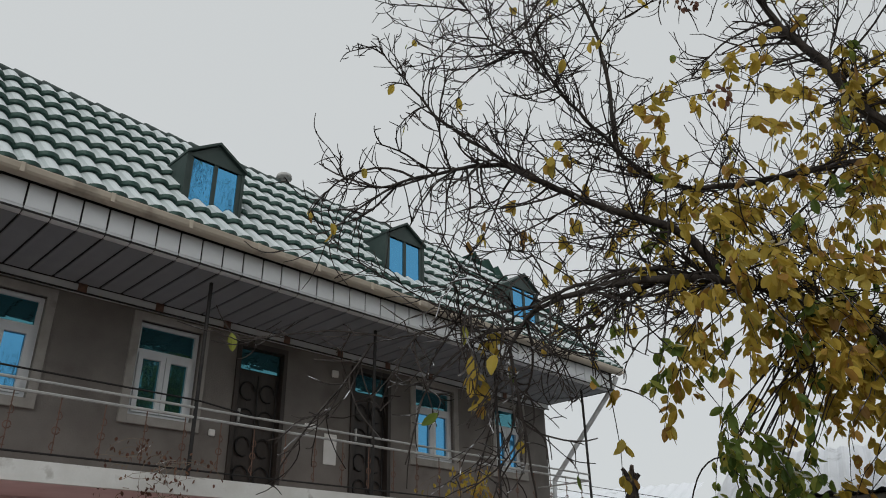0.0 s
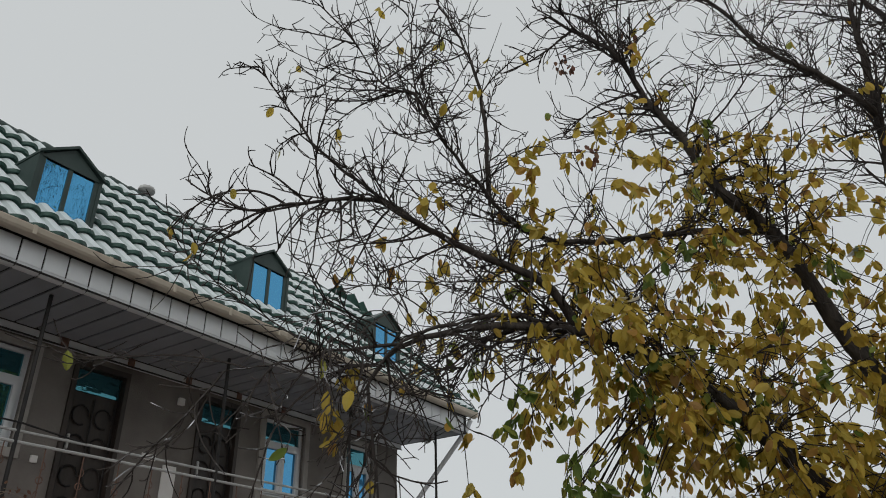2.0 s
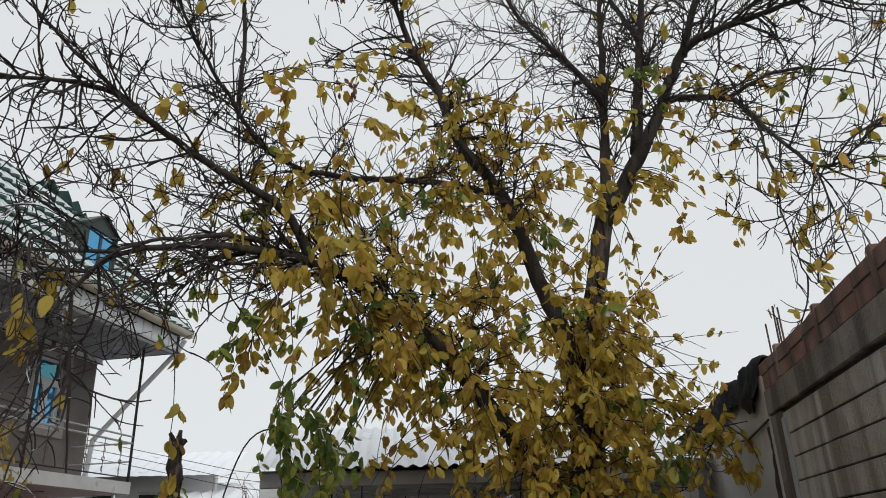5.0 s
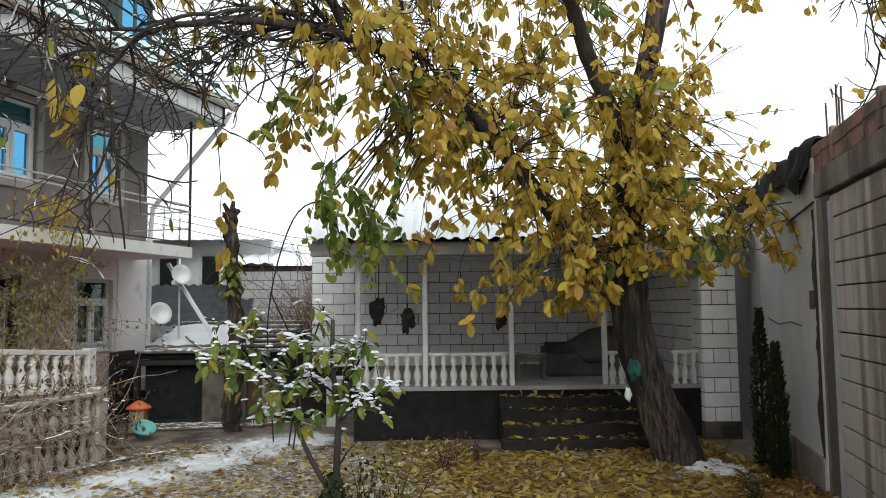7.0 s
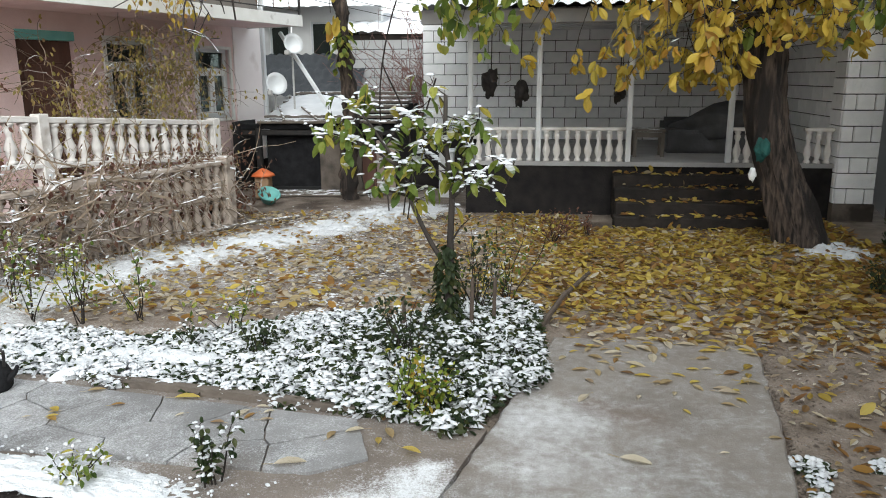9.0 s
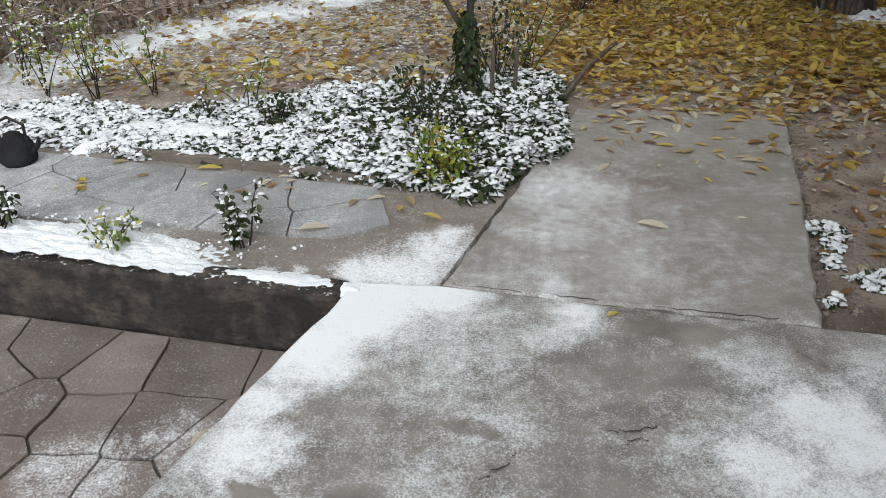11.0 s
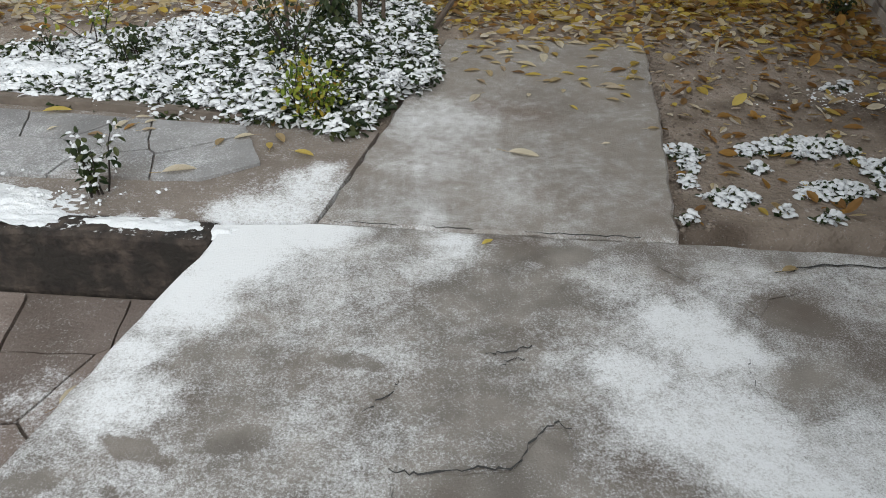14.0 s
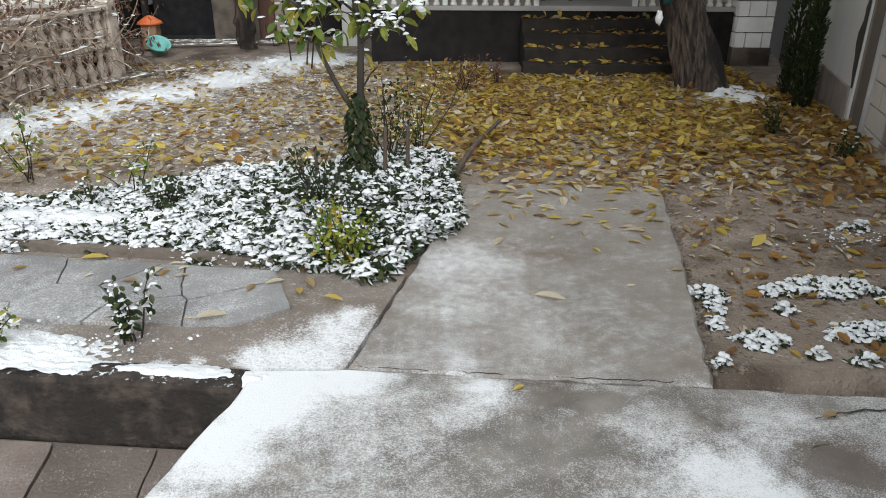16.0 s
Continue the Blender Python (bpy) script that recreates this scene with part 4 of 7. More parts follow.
def flagstones(parent, seeds, mat, z, gap=0.012, clip=None):
    """Broken flags: the cells round scattered seeds, shrunk by the joint."""
    for s in seeds:
        cell = [Vector((s[0] + 0.8 * math.cos(q), s[1] + 0.8 * math.sin(q))) for q in np.linspace(0, 2 * math.pi, 17)[:-1]]

        def cut(poly, at, normal):
            out = []
            for a, b in zip(poly, poly[1:] + poly[:1]):
                da, db = (a - at).dot(normal), (b - at).dot(normal)
                if da <= 0:
                    out.append(a)
                if da * db < 0:
                    out.append(a.lerp(b, da / (da - db)))
            return out

        for o in seeds:
            if o != s:
                d = Vector(o) - Vector(s)
                cell = cut(cell, Vector(s) + d * 0.5 - d.normalized() * gap, d.normalized())
        for at, normal in clip:
            cell = cut(cell, Vector(at), Vector(normal).normalized())
        if len(cell) < 3:
            continue
        rough = []
        for a, b in zip(cell, cell[1:] + cell[:1]):
            pieces = max(1, int((b - a).length / 0.05))
            rough += [a.lerp(b, k / pieces) for k in range(pieces)]
        cell = [p + Vector((noise.noise(Vector((p.x * 9, p.y * 9, 1))), noise.noise(Vector((p.x * 9, p.y * 9, 8))))) * 0.012 for p in rough]
        r = random.Random(str(s))
        lift = r.uniform(0, 0.008)
        bm = bmesh.new()
        low = [bm.verts.new((p.x, p.y, z - 0.03)) for p in cell]
        high = [bm.verts.new((p.x, p.y, z + 0.018 + lift)) for p in cell]
        try:
            top = bm.faces.new(high)
        except ValueError:
            bm.free()
            continue
        for i in range(len(cell)):
            j = (i + 1) % len(cell)
            bm.faces.new((low[i], low[j], high[j], high[i]))
        bmesh.ops.recalc_face_normals(bm, faces=bm.faces)
        part("flagstone", bm, mat, parent)


r = random.Random(11)
seeds = [(-0.88, 3.18), (-1.02, 3.46), (-1.36, 3.10), (-1.40, 3.38), (-1.62, 3.58), (-1.66, 3.20), (-1.75, 2.86), (-2.08, 3.48), (-2.20, 3.08), (-2.40, 3.74), (-2.62, 3.36)]
seeds += [(-2.5 - 0.42 * k + r.uniform(-0.1, 0.1), 3.05 + 0.36 * j + 0.06 * k + r.uniform(-0.1, 0.1)) for k in range(1, 9) for j in range(3)]
flagstones(terrace, seeds, FLAG, 0.0, 0.005, [((-1, 3.00), (-0.06, -1)), ((-0.15, 3.42), (0.17, 1)), ((-0.66, 3.2), (1, 0.35)), ((-0.84, 3.02), (0.6, -1))])
seeds = [(-0.95 - 0.30 * k + r.uniform(-0.13, 0.13), 2.30 - 0.30 * j + r.uniform(-0.13, 0.13)) for k in range(12) for j in range(12)]
seeds = [s for s in seeds if s[0] < slab_edge(s[1]) - 0.05]
flagstones(yard, seeds, FLAG_LOW, -0.29, 0.006, [((-1, kerb_y(-1) - 0.04), (0.115, 1)), ((-0.77, 2.51), (1, -0.312))])


# ---- the block-built porch at the end of the yard ----
Q, FLOOR_Z, RAIL_Z = 10.41, 0.58, 1.04
P0, P1 = -1.15, 3.67


def lay_blocks(parent, place, length, height, unit, course, depth, mat, joint=0.012, name="block", skip=None, upright=None):
    """Courses of blocks in stretcher bond, each block its own object; place puts (along, z) into the parent's frame."""
    made = {}
    rows = int(round(height / course))
    for k in range(rows):
        x = -unit / 2 if k % 2 else 0.0
        while x < length - 0.02:
            a, b = max(x, 0), min(x + unit, length)
            if b - a > 0.04 and not (skip and skip((a + b) / 2, k)):
                key = round(b - a - (joint if upright is None else upright), 3)
                if key not in made:
                    made[key] = mesh_of(name, soft_box(0, key, 0, depth, 0, course - joint, 0.005), mat)
                jog = rng.uniform(-0.004, 0.004)
                shared(name, made[key], parent, place @ pose(a + joint / 2, jog, k * course + joint / 2))
            x += unit


porch = thing("porch", PORCH, "white block porch with dark plinth, balustrade and snowy roof", "porch", kind="structure")
part("plinth", boxes((P0, 0.85, Q, Q + 0.2, -0.5, FLOOR_Z - 0.06), (2.75, P1 + 0.1, Q, Q + 0.2, -0.5, FLOOR_Z - 0.06), (P0, P0 + 0.2, Q + 0.2, 14, -0.5, FLOOR_Z - 0.06), (0.85, 2.75, Q + 0.02, Q + 0.2, -0.5, FLOOR_Z - 0.06)), PLINTH, porch, "black painted plinth")
part("floor", boxes((P0 - 0.02, P1 + 0.1, Q - 0.03, 14.0, FLOOR_Z - 0.058, FLOOR_Z)), GREY_PANEL, porch, "concrete porch floor")
for k in range(4):
    top = FLOOR_Z - 0.145 * (k + 1)
    part("step", soft_box(0.85 - 0.03 * (k == 3), 2.72, Q - 0.25 * (k + 1), Q - 0.25 * k + (0.0 if k else -0.032), -0.5, top, 0.012), STEP, porch, "dark concrete step strewn with leaves")
rear = part("rear_wall", boxes((-2.35, 4.4, 14.02, 14.25, -0.3, 3.0)), JOINT, porch, "whitewashed block wall with black joints")
lay_blocks(rear, pose(-2.35, 14.0, FLOOR_Z), 6.6, 2.15, 0.40, 0.195, 0.03, BLOCK)
part("rear_base", boxes((-2.35, P0 - 0.01, 13.98, 14.015, -0.3, FLOOR_Z - 0.01)), PLINTH, porch)
side = part("side_wall", boxes((P1 + 0.03, P1 + 0.46, Q + 0.3, 14.0, -0.3, 2.75)), JOINT, porch, "whitewashed block side wall")
lay_blocks(side, pose(P1 + 0.032, Q + 0.31, FLOOR_Z, 0, 0, 90), 3.65, 2.15, 0.40, 0.195, 0.03, BLOCK)
pier = part("pier", boxes((P1 + 0.02, P1 + 0.47, Q - 0.10, Q + 0.3, -0.3, 2.72)), JOINT, porch, "whitewashed block pier")
part("pier_foot", boxes((P1 - 0.01, P1 + 0.50, Q - 0.14, Q + 0.28, -0.4, 0.07)), CONCRETE_RAW, pier, "bare concrete foot")
for k in range(13):
    z = 0.07 + k * 0.2
    cuts = [0, 0.49] if k % 2 else [0, 0.15, 0.37, 0.49]
    for a, b in zip(cuts, cuts[1:]):
        part("block", soft_box(P1 + a + 0.005, P1 + b - 0.007, Q - 0.125, Q - 0.09, z + 0.006, z + 0.194, 0.005), BLOCK, pier)
    part("block", soft_box(P1 - 0.005, P1 + 0.021, Q - 0.09, Q + 0.3, z + 0.006, z + 0.194, 0.005), BLOCK, pier)

POST = material("white_post", (0.55, 0.56, 0.57), (0.66, 0.67, 0.68), 5, 0.6, 0.15, 50, dirt=(0.33, 0.33, 0.33), dirt_amount=0.36, dirt_scale=4)
for p, top in ((-0.157, 2.5), (1.05, 2.5), (2.35, 2.5), (P0 + 0.06, 2.5)):
    post = part("post", soft_box(p - 0.035, p + 0.035, Q + 0.0, Q + 0.07, FLOOR_Z, top, 0.006), POST, porch, "thin white post")

balu = mesh_of("baluster", lathe([(0.045, 0), (0.045, 0.03), (0.028, 0.045), (0.05, 0.12), (0.052, 0.17), (0.026, 0.25), (0.024, 0.28), (0.042, 0.33), (0.040, 0.36), (0.028, 0.375), (0.042, 0.39), (0.042, 0.42)], 10), BALUSTER_WHITE, True)
for a, b in ((P0 + 0.10, -0.2), (-0.115, 1.01), (2.39, 2.78), (3.28, P1 - 0.02)):
    bal = part("balustrade", soft_box(a, b, Q - 0.005, Q + 0.085, RAIL_Z - 0.045, RAIL_Z, 0.008), BALUSTER_WHITE, porch, "white cast balustrade")
    count = max(2, round((b - a) / 0.135))
    for k in range(count):
        shared("baluster", balu, bal, pose(a + (k + 0.5) * (b - a) / count, Q + 0.04, FLOOR_Z))

# eaves beam and the snowy lean-to roof
part("beam", soft_box(-1.7, P1 + 0.55, Q - 0.35, Q - 0.22, 2.38, 2.56, 0.01), GREY_PANEL, porch, "grey eaves board")
part("plate", soft_box(P0, P1, Q - 0.02, Q + 0.1, 2.5, 2.6, 0.01), PLANK, porch)
ceil = bmesh.new()
for k in range(16):
    y0, y1 = Q - 0.2 + k * 0.24, Q + 0.03 + k * 0.24
    z = 2.5 + 0.02 * math.sin(k)
    box(ceil, -1.6, P1, y0, y1, z, z + 0.02)
tagged(part("ceiling", ceil, POST, None, "grey boarded porch ceiling", at=PORCH), category="ceiling", kind="structure")


def wavy_sheet(name, x0, x1, y0, y1, z0, z1, mat, parent, label="", pitch=0.18, amp=0.02):
    """Corrugated sheets sloping from y0, z0 up to y1, z1."""
    cols = int((x1 - x0) / pitch * 6)
    vs, fs = [], []
    rows = 14
    for i in range(cols + 1):
        x = x0 + (x1 - x0) * i / cols
        for j in range(rows + 1):
            q = j / rows
            vs.append((x, y0 + (y1 - y0) * q, z0 + (z1 - z0) * q + amp * math.sin(2 * math.pi * (x - x0) / pitch) - 0.015 * (j % 5 == 4)))
    for i in range(cols):
        for j in range(rows):
            fs.append((i * (rows + 1) + j, (i + 1) * (rows + 1) + j, (i + 1) * (rows + 1) + j + 1, i * (rows + 1) + j + 1))
    return tagged(raw(name, vs, fs, mat, parent), label)


wavy_sheet("roof", -1.75, P1 + 0.6, Q - 0.5, 12.6, 2.60, 3.52, SNOW_ROOF, porch, "corrugated roof under patchy snow")
wavy_sheet("roof", -1.75, P1 + 0.6, 16.0, 12.61, 2.3, 3.51, SNOW_ROOF, porch)

# on the porch: bench, covered couch, things hung from the beam
bench = thing("bench", PORCH, "small weathered brown wooden bench on the porch", "bench")
part("seat", soft_box(1.14, 1.62, 11.0, 11.35, FLOOR_Z + 0.36, FLOOR_Z + 0.40, 0.008), PLANK, bench)
for p in (1.18, 1.56):
    for q in (11.03, 11.30):
        part("leg", soft_box(p, p + 0.05, q, q + 0.05, FLOOR_Z, FLOOR_Z + 0.36, 0.005), PLANK, bench)
part("apron", soft_box(1.2, 1.56, 11.02, 11.04, FLOOR_Z + 0.28, FLOOR_Z + 0.355, 0.004), PLANK, bench)


def lump(size, mat, name, seed, rough=0.25, cuts=3, flat=0.6):
    """An uneven rounded heap or bundle."""
    bm = bmesh.new()
    bmesh.ops.create_icosphere(bm, subdivisions=cuts, radius=1)
    for v in bm.verts:
        k = 1 + rough * noise.noise(v.co * 1.7 + Vector((seed, 0, 0))) + 0.4 * rough * noise.noise(v.co * 5 + Vector((0, seed, 0)))
        v.co = Vector((v.co.x * size[0], v.co.y * size[1], v.co.z * size[2])) * k
    return mesh_of(name, bm, mat, True)


CLOTH = material("grey_cloth", (0.055, 0.055, 0.058), (0.09, 0.09, 0.094), 4, 0.9, 0.5, 30)
couch = thing("couch", PORCH, "old couch covered with dark grey cloth", "couch")
part("base", soft_box(1.70, 2.9, 11.6, 12.3, FLOOR_Z, FLOOR_Z + 0.34, 0.04, 2), CLOTH, couch)
part("back", soft_box(1.72, 2.9, 12.28, 12.5, FLOOR_Z + 0.1, FLOOR_Z + 0.50, 0.06, 2), CLOTH, couch)
shared("cover", lump((0.70, 0.42, 0.25), CLOTH, "cover", 3.0, 0.5), couch, pose(2.45, 11.95, FLOOR_Z + 0.42, 0, -14, 0))
HUNG = material("dried_bundle", (0.016, 0.014, 0.014), (0.04, 0.032, 0.028), 12, 0.9, 0.8, 40)
for k, (p, z, s) in enumerate(((-0.83, 1.66, 0.115), (-0.42, 1.52, 0.10), (0.93, 1.52, 0.08))):
    b = thing("hanging_bundle", PORCH @ pose(p, 10.72, z), "dark dried bundle hung on a cord from the eaves", "bundle", "bundles under the eaves")
    shared("husk", lump((s, s * 0.8, s * 1.25), HUNG, "husk", k * 3.1, 0.7), b, pose(0, 0, 0))
    shared("tail", lump((s * 0.5, s * 0.4, s * 0.9), HUNG, "tail", k * 2.3 + 1, 0.7), b, pose(-0.03, 0, -s * 1.2))
    part("cord", tube(bmesh.new(), [(0, 0, s), (0.01, 0, 2.5 - z)], 0.008, 5), BLACK_IRON, b)


# ---- boundary wall ----
YARD_V = -1.92
TOP_Z, BAND_TOP, BAND_LOW = 3.17, 2.90, 2.63
wall = tagged(part("wall_east", boxes((-6, 7.5, YARD_V - 0.25, YARD_V - 0.02, -0.5, BAND_LOW)), MORTAR, None, "unplastered grey-brown block boundary wall", at=BOUND), category="wall", kind="structure")
lay_blocks(wall, pose(3.2, YARD_V - 0.03, -0.172), 3.95, 2.8, 0.40, 0.2, 0.032, GREY_BLOCK, 0.012, upright=0.002)
part("cast_band", soft_box(-6, 7.70, YARD_V - 0.26, YARD_V + 0.03, BAND_LOW + 0.03, BAND_TOP, 0.012), BAND, wall, "cast concrete band")
part("band_gap", boxes((-6, 7.5, YARD_V - 0.25, YARD_V - 0.02, BAND_LOW + 0.001, BAND_LOW + 0.029)), JOINT, wall)
column = part("column", soft_box(7.16, 7.52, YARD_V - 0.26, YARD_V + 0.02, -0.3, BAND_LOW + 0.02, 0.015), BAND, wall, "rough cast concrete corner column")
brick = mesh_of("brick", soft_box(0.005, 0.395, -0.12, 0.0, 0.004, TOP_Z - BAND_TOP - 0.004, 0.006), RED_BRICK)
thin = mesh_of("brick", soft_box(0.004, 0.066, -0.12, 0.012, 0.004, TOP_Z - BAND_TOP + 0.03, 0.006), RED_BRICK)
joint_line = mesh_of("joint", soft_box(0.01, 0.39, 0.0, 0.006, 0.0, 0.012, 0.002), JOINT)
for k in range(16):
    shared("joint", joint_line, wall, pose(7.7 - 0.4 * (k + 1), YARD_V + 0.0135, BAND_TOP + 0.14 + 0.012 * math.sin(k * 2.1)))
for k in range(26):
    x = 7.7 - 0.4 * (k + 1)
    shared("brick", brick, wall, pose(x, YARD_V + 0.01 + rng.uniform(-0.006, 0.006), BAND_TOP + 0.002))
    if k % 3 == 1:
        shared("brick", thin, wall, pose(x - 0.03, YARD_V + 0.02, BAND_TOP + 0.002))
for k, (s, h, lean) in enumerate(((7.62, 0.42, 0.02), (7.30, 0.50, -0.01), (7.22, 0.36, 0.0), (7.12, 0.44, 0.02))):
    bm = tube(bmesh.new(), [(s, YARD_V - 0.14, TOP_Z - 0.2), (s + lean, YARD_V - 0.14, TOP_Z + h)], 0.010, 6)
    part("rebar", bm, RUST, wall, "rusty reinforcing bar")

part("edge_strip", soft_box(7.06, 7.11, YARD_V - 0.02, YARD_V + 0.035, -0.2, BAND_LOW - 0.05, 0.015), GREY_PANEL, wall, "pale upright mortar strip beside the column")
# the rendered wall of the neighbour's outbuilding
out = tagged(part("wall_north", boxes((7.53, 15.5, YARD_V - 0.30, YARD_V + 0.035, -0.5, 3.05)), PLASTER, None, "grey rendered outbuilding wall with flaking patches", at=BOUND), category="wall", kind="structure")
for s0, s1, z0, z1 in ((7.55, 7.63, 2.0, 2.2), (7.55, 7.62, 0.55, 0.75)):
    part("flaked_patch", soft_box(s0, s1, YARD_V + 0.033, YARD_V + 0.043, z0, z1, 0.004), MORTAR, out, "bare mortar where the render has flaked")
ragged = bmesh.new()
edge_r = random.Random(4)
last = None
for k in range(90):
    z = 0.25 + 0.026 * k
    reach = 0.12 + 0.10 * noise.noise(Vector((z * 2.3, 0, 4))) + 0.05 * noise.noise(Vector((z * 9, 2, 4))) + edge_r.uniform(0, 0.02)
    now = (ragged.verts.new((7.53, YARD_V + 0.039, z)), ragged.verts.new((7.53 + reach, YARD_V + 0.039, z)))
    if last:
        ragged.faces.new((last[0], last[1], now[1], now[0]))
    last = now
part("broken_edge", ragged, MORTAR, out, "dark ragged edge where the render has broken away")
part("damp_foot", soft_box(7.6, 11.3, YARD_V + 0.025, YARD_V + 0.050, -0.4, 0.25, 0.01), BAND, out, "bare damp foot of the wall")
part("niche", soft_box(7.66, 7.84, YARD_V + 0.015, YARD_V + 0.043, 1.62, 1.80, 0.004), RUST, out, "small rusty recess cover")
part("render_crack", tube(bmesh.new(), [(9.9, YARD_V + 0.037, 1.5), (9.3, YARD_V + 0.037, 1.44), (8.7, YARD_V + 0.037, 1.48), (8.2, YARD_V + 0.037, 1.45)], 0.008, 4), ORNAMENT, out)
part("cable", tube(bmesh.new(), [(7.5, YARD_V + 0.045, 2.62), (8.3, YARD_V + 0.065, 2.55), (9.4, YARD_V + 0.075, 2.62), (10.4, YARD_V + 0.055, 2.86)], 0.012, 5), BLACK_IRON, out, "slack black cable")
tar = bmesh.new()
bmesh.ops.create_grid(tar, x_segments=150, y_segments=22, size=1)
for v in tar.verts:
    along, d = 11.45 + v.co.x * 3.85, v.co.y
    crumple = 0.10 * noise.noise(Vector((along * 2.6, d * 2, 0))) + 0.07 * abs(noise.noise(Vector((along * 7, d * 5, 3)))) + 0.03 * noise.noise(Vector((along * 17, d * 11, 6)))
    drop = max(0, d - 0.35) / 0.65
    v.co = Vector((along, YARD_V - 0.22 + min(d, 0.45) * 0.50 + 0.10 * drop + 0.5 * crumple * (drop > 0), 3.24 + 0.06 * min(1, along - 7.6) + crumple - (0.42 + 0.16 * noise.noise(Vector((along * 1.7, 0, 9)))) * drop))
part("tarpaulin", tar, TARP, out, "torn black tarpaulin over the wall head", True)
wavy_sheet("roof_sheet", 4.5, 7.4, YARD_V - 0.35, YARD_V - 3.5, 3.24, 3.42, SNOW_ROOF, out, "grey corrugated roof sheets with snow", 0.18, 0.02)

# ---- sheds and houses behind the yard ----
shed = thing("shed", pose(0, 0, 0), "low open shed with dark interior and snowy plank roof", "shed")
# the shed's inner shade is painted into these near-black walls and floor
part("rear_wall", boxes((-4.7, -2.0, 15.2, 15.3, -0.3, 1.2)), INNER_SHADE, shed)
part("side_wall", boxes((-4.75, -4.65, 12.3, 15.2, -0.3, 1.0)), INNER_SHADE, shed)
part("side_wall", boxes((-2.05, -2.0, 12.37, 15.2, -0.3, 1.0)), INNER_SHADE, shed)
# added black sheet in place of the deep shade in the opening
part("curtain", soft_box(-4.24, -3.27, 12.50, 12.53, -0.2, 0.80, 0.008), TARP, shed, "black panel added to darken the shed opening")
part("earth_floor", boxes((-4.65, -2.05, 12.45, 15.2, -0.2, -0.10)), INNER_SHADE, shed, "earth floor with the shed's shade in its colour")
part("post", soft_box(-3.26, -2.90, 12.25, 12.40, -0.3, 0.80, 0.02), CONCRETE_RAW, shed, "rough rendered pier")
part("post", soft_box(-4.35, -4.25, 12.25, 12.35, -0.3, 0.9, 0.02), BLACK_IRON, shed)
for x0, x1, z1, m in ((-2.90, -2.56, 0.80, PLANK), (-2.55, -2.32, 0.62, RED_DOOR), (-2.31, -2.0, 0.70, PALE_MUD)):
    part("panel", soft_box(x0, x1, 12.30, 12.36, -0.28, z1, 0.01), m, shed, "patched board panel")
for k in range(7):
    part("roof_board", soft_box(-4.28, -1.95, 12.20 + 0.36 * k, 12.55 + 0.36 * k, 0.98 + 0.07 * k, 1.03 + 0.07 * k, 0.01), PLANK, shed)
for k in range(2):
    part("beam", soft_box(-4.6, -2.0, 12.28 + 0.03 * k, 12.42 + 0.03 * k, 0.78 + 0.10 * k, 0.87 + 0.10 * k, 0.012), TARP if k else BLACK_IRON, shed, "dark timber beam")
for x, z, turn in ((-3.95, 1.02, 24), (-3.45, 1.0, 40)):
    part("loose_lath", soft_box(-0.02, 0.02, -0.35, 0.35, -0.015, 0.015, 0.004), PLANK, shed, at=pose(x, 12.5, z + 0.12, 18, 0, turn))
snow_cap = bmesh.new()
bmesh.ops.create_grid(snow_cap, x_segments=30, y_segments=16, size=1)
for v in snow_cap.verts:
    x, y = -3.45 + v.co.x * 0.82, 13.3 + v.co.y * 0.75
    v.co = Vector((x, y, 1.06 + (y - 12.25) * 0.195 + 0.05 * noise.noise(Vector((x * 2, y * 2, 1))) + 0.04 - 0.12 * max(abs(v.co.x), abs(v.co.y)) ** 8))
part("snow_cap", snow_cap, SNOW, shed, "snow on the shed roof", True)

gate = thing("gate", pose(0, 0, 0), "dark metal gate beside the porch", "gate")
part("leaf", soft_box(-2.0, -1.25, 12.6, 12.65, -0.2, 0.62, 0.01), PLINTH, gate)
part("gatepost", soft_box(-1.22, -0.98, 11.8, 12.04, -0.3, 0.55, 0.015), PLASTER, gate, "rendered gatepost")
part("cap", soft_box(-1.25, -0.95, 11.77, 12.07, 0.55, 0.60, 0.02), SNOW, gate)

far = thing("neighbour_house", pose(0, 0, 0), "pale neighbouring house with a snowy roof behind the shed", "house")
part("wall", holed_wall(-12, -3.2, -0.3, 3.35, 18, 18.3, [(-5.9, -5.35, 1.9, 3.0), (-4.9, -4.35, 1.9, 3.0), (-4.2, -3.7, 1.9, 3.0)]), PALE_WALL, far)
for x in (-5.9, -4.9, -4.2):
    win = part("window", boxes((x, x + 0.05, 18.05, 18.1, 1.9, 3.0), (x + 0.45, x + 0.5, 18.05, 18.1, 1.9, 3.0), (x + 0.05, x + 0.45, 18.05, 18.1, 2.95, 3.0)), PVC, far)
    part("pane", boxes((x + 0.05, x + 0.45, 18.06, 18.08, 1.9, 2.95)), DARK_GLASS, win)
wavy_sheet("roof", -12.2, -2.9, 17.4, 21, 3.3, 4.25, SNOW_ROOF, far, "snow-covered roof", 0.3, 0.02)
wavy_sheet("canopy", -6.6, -3.3, 15.6, 17.0, 1.35, 2.25, SLATE, far, "dark sheet canopy", 0.2, 0.02)

low_wall = tagged(part("wall_far", boxes((-3.9, 0.6, 16.5, 16.7, -0.3, 2.62)), MORTAR, None, "far grey block wall"), category="wall", kind="structure")
lay_blocks(low_wall, pose(-3.9, 16.47, 0.9), 2.9, 1.7, 0.4, 0.2, 0.03, PLASTER)
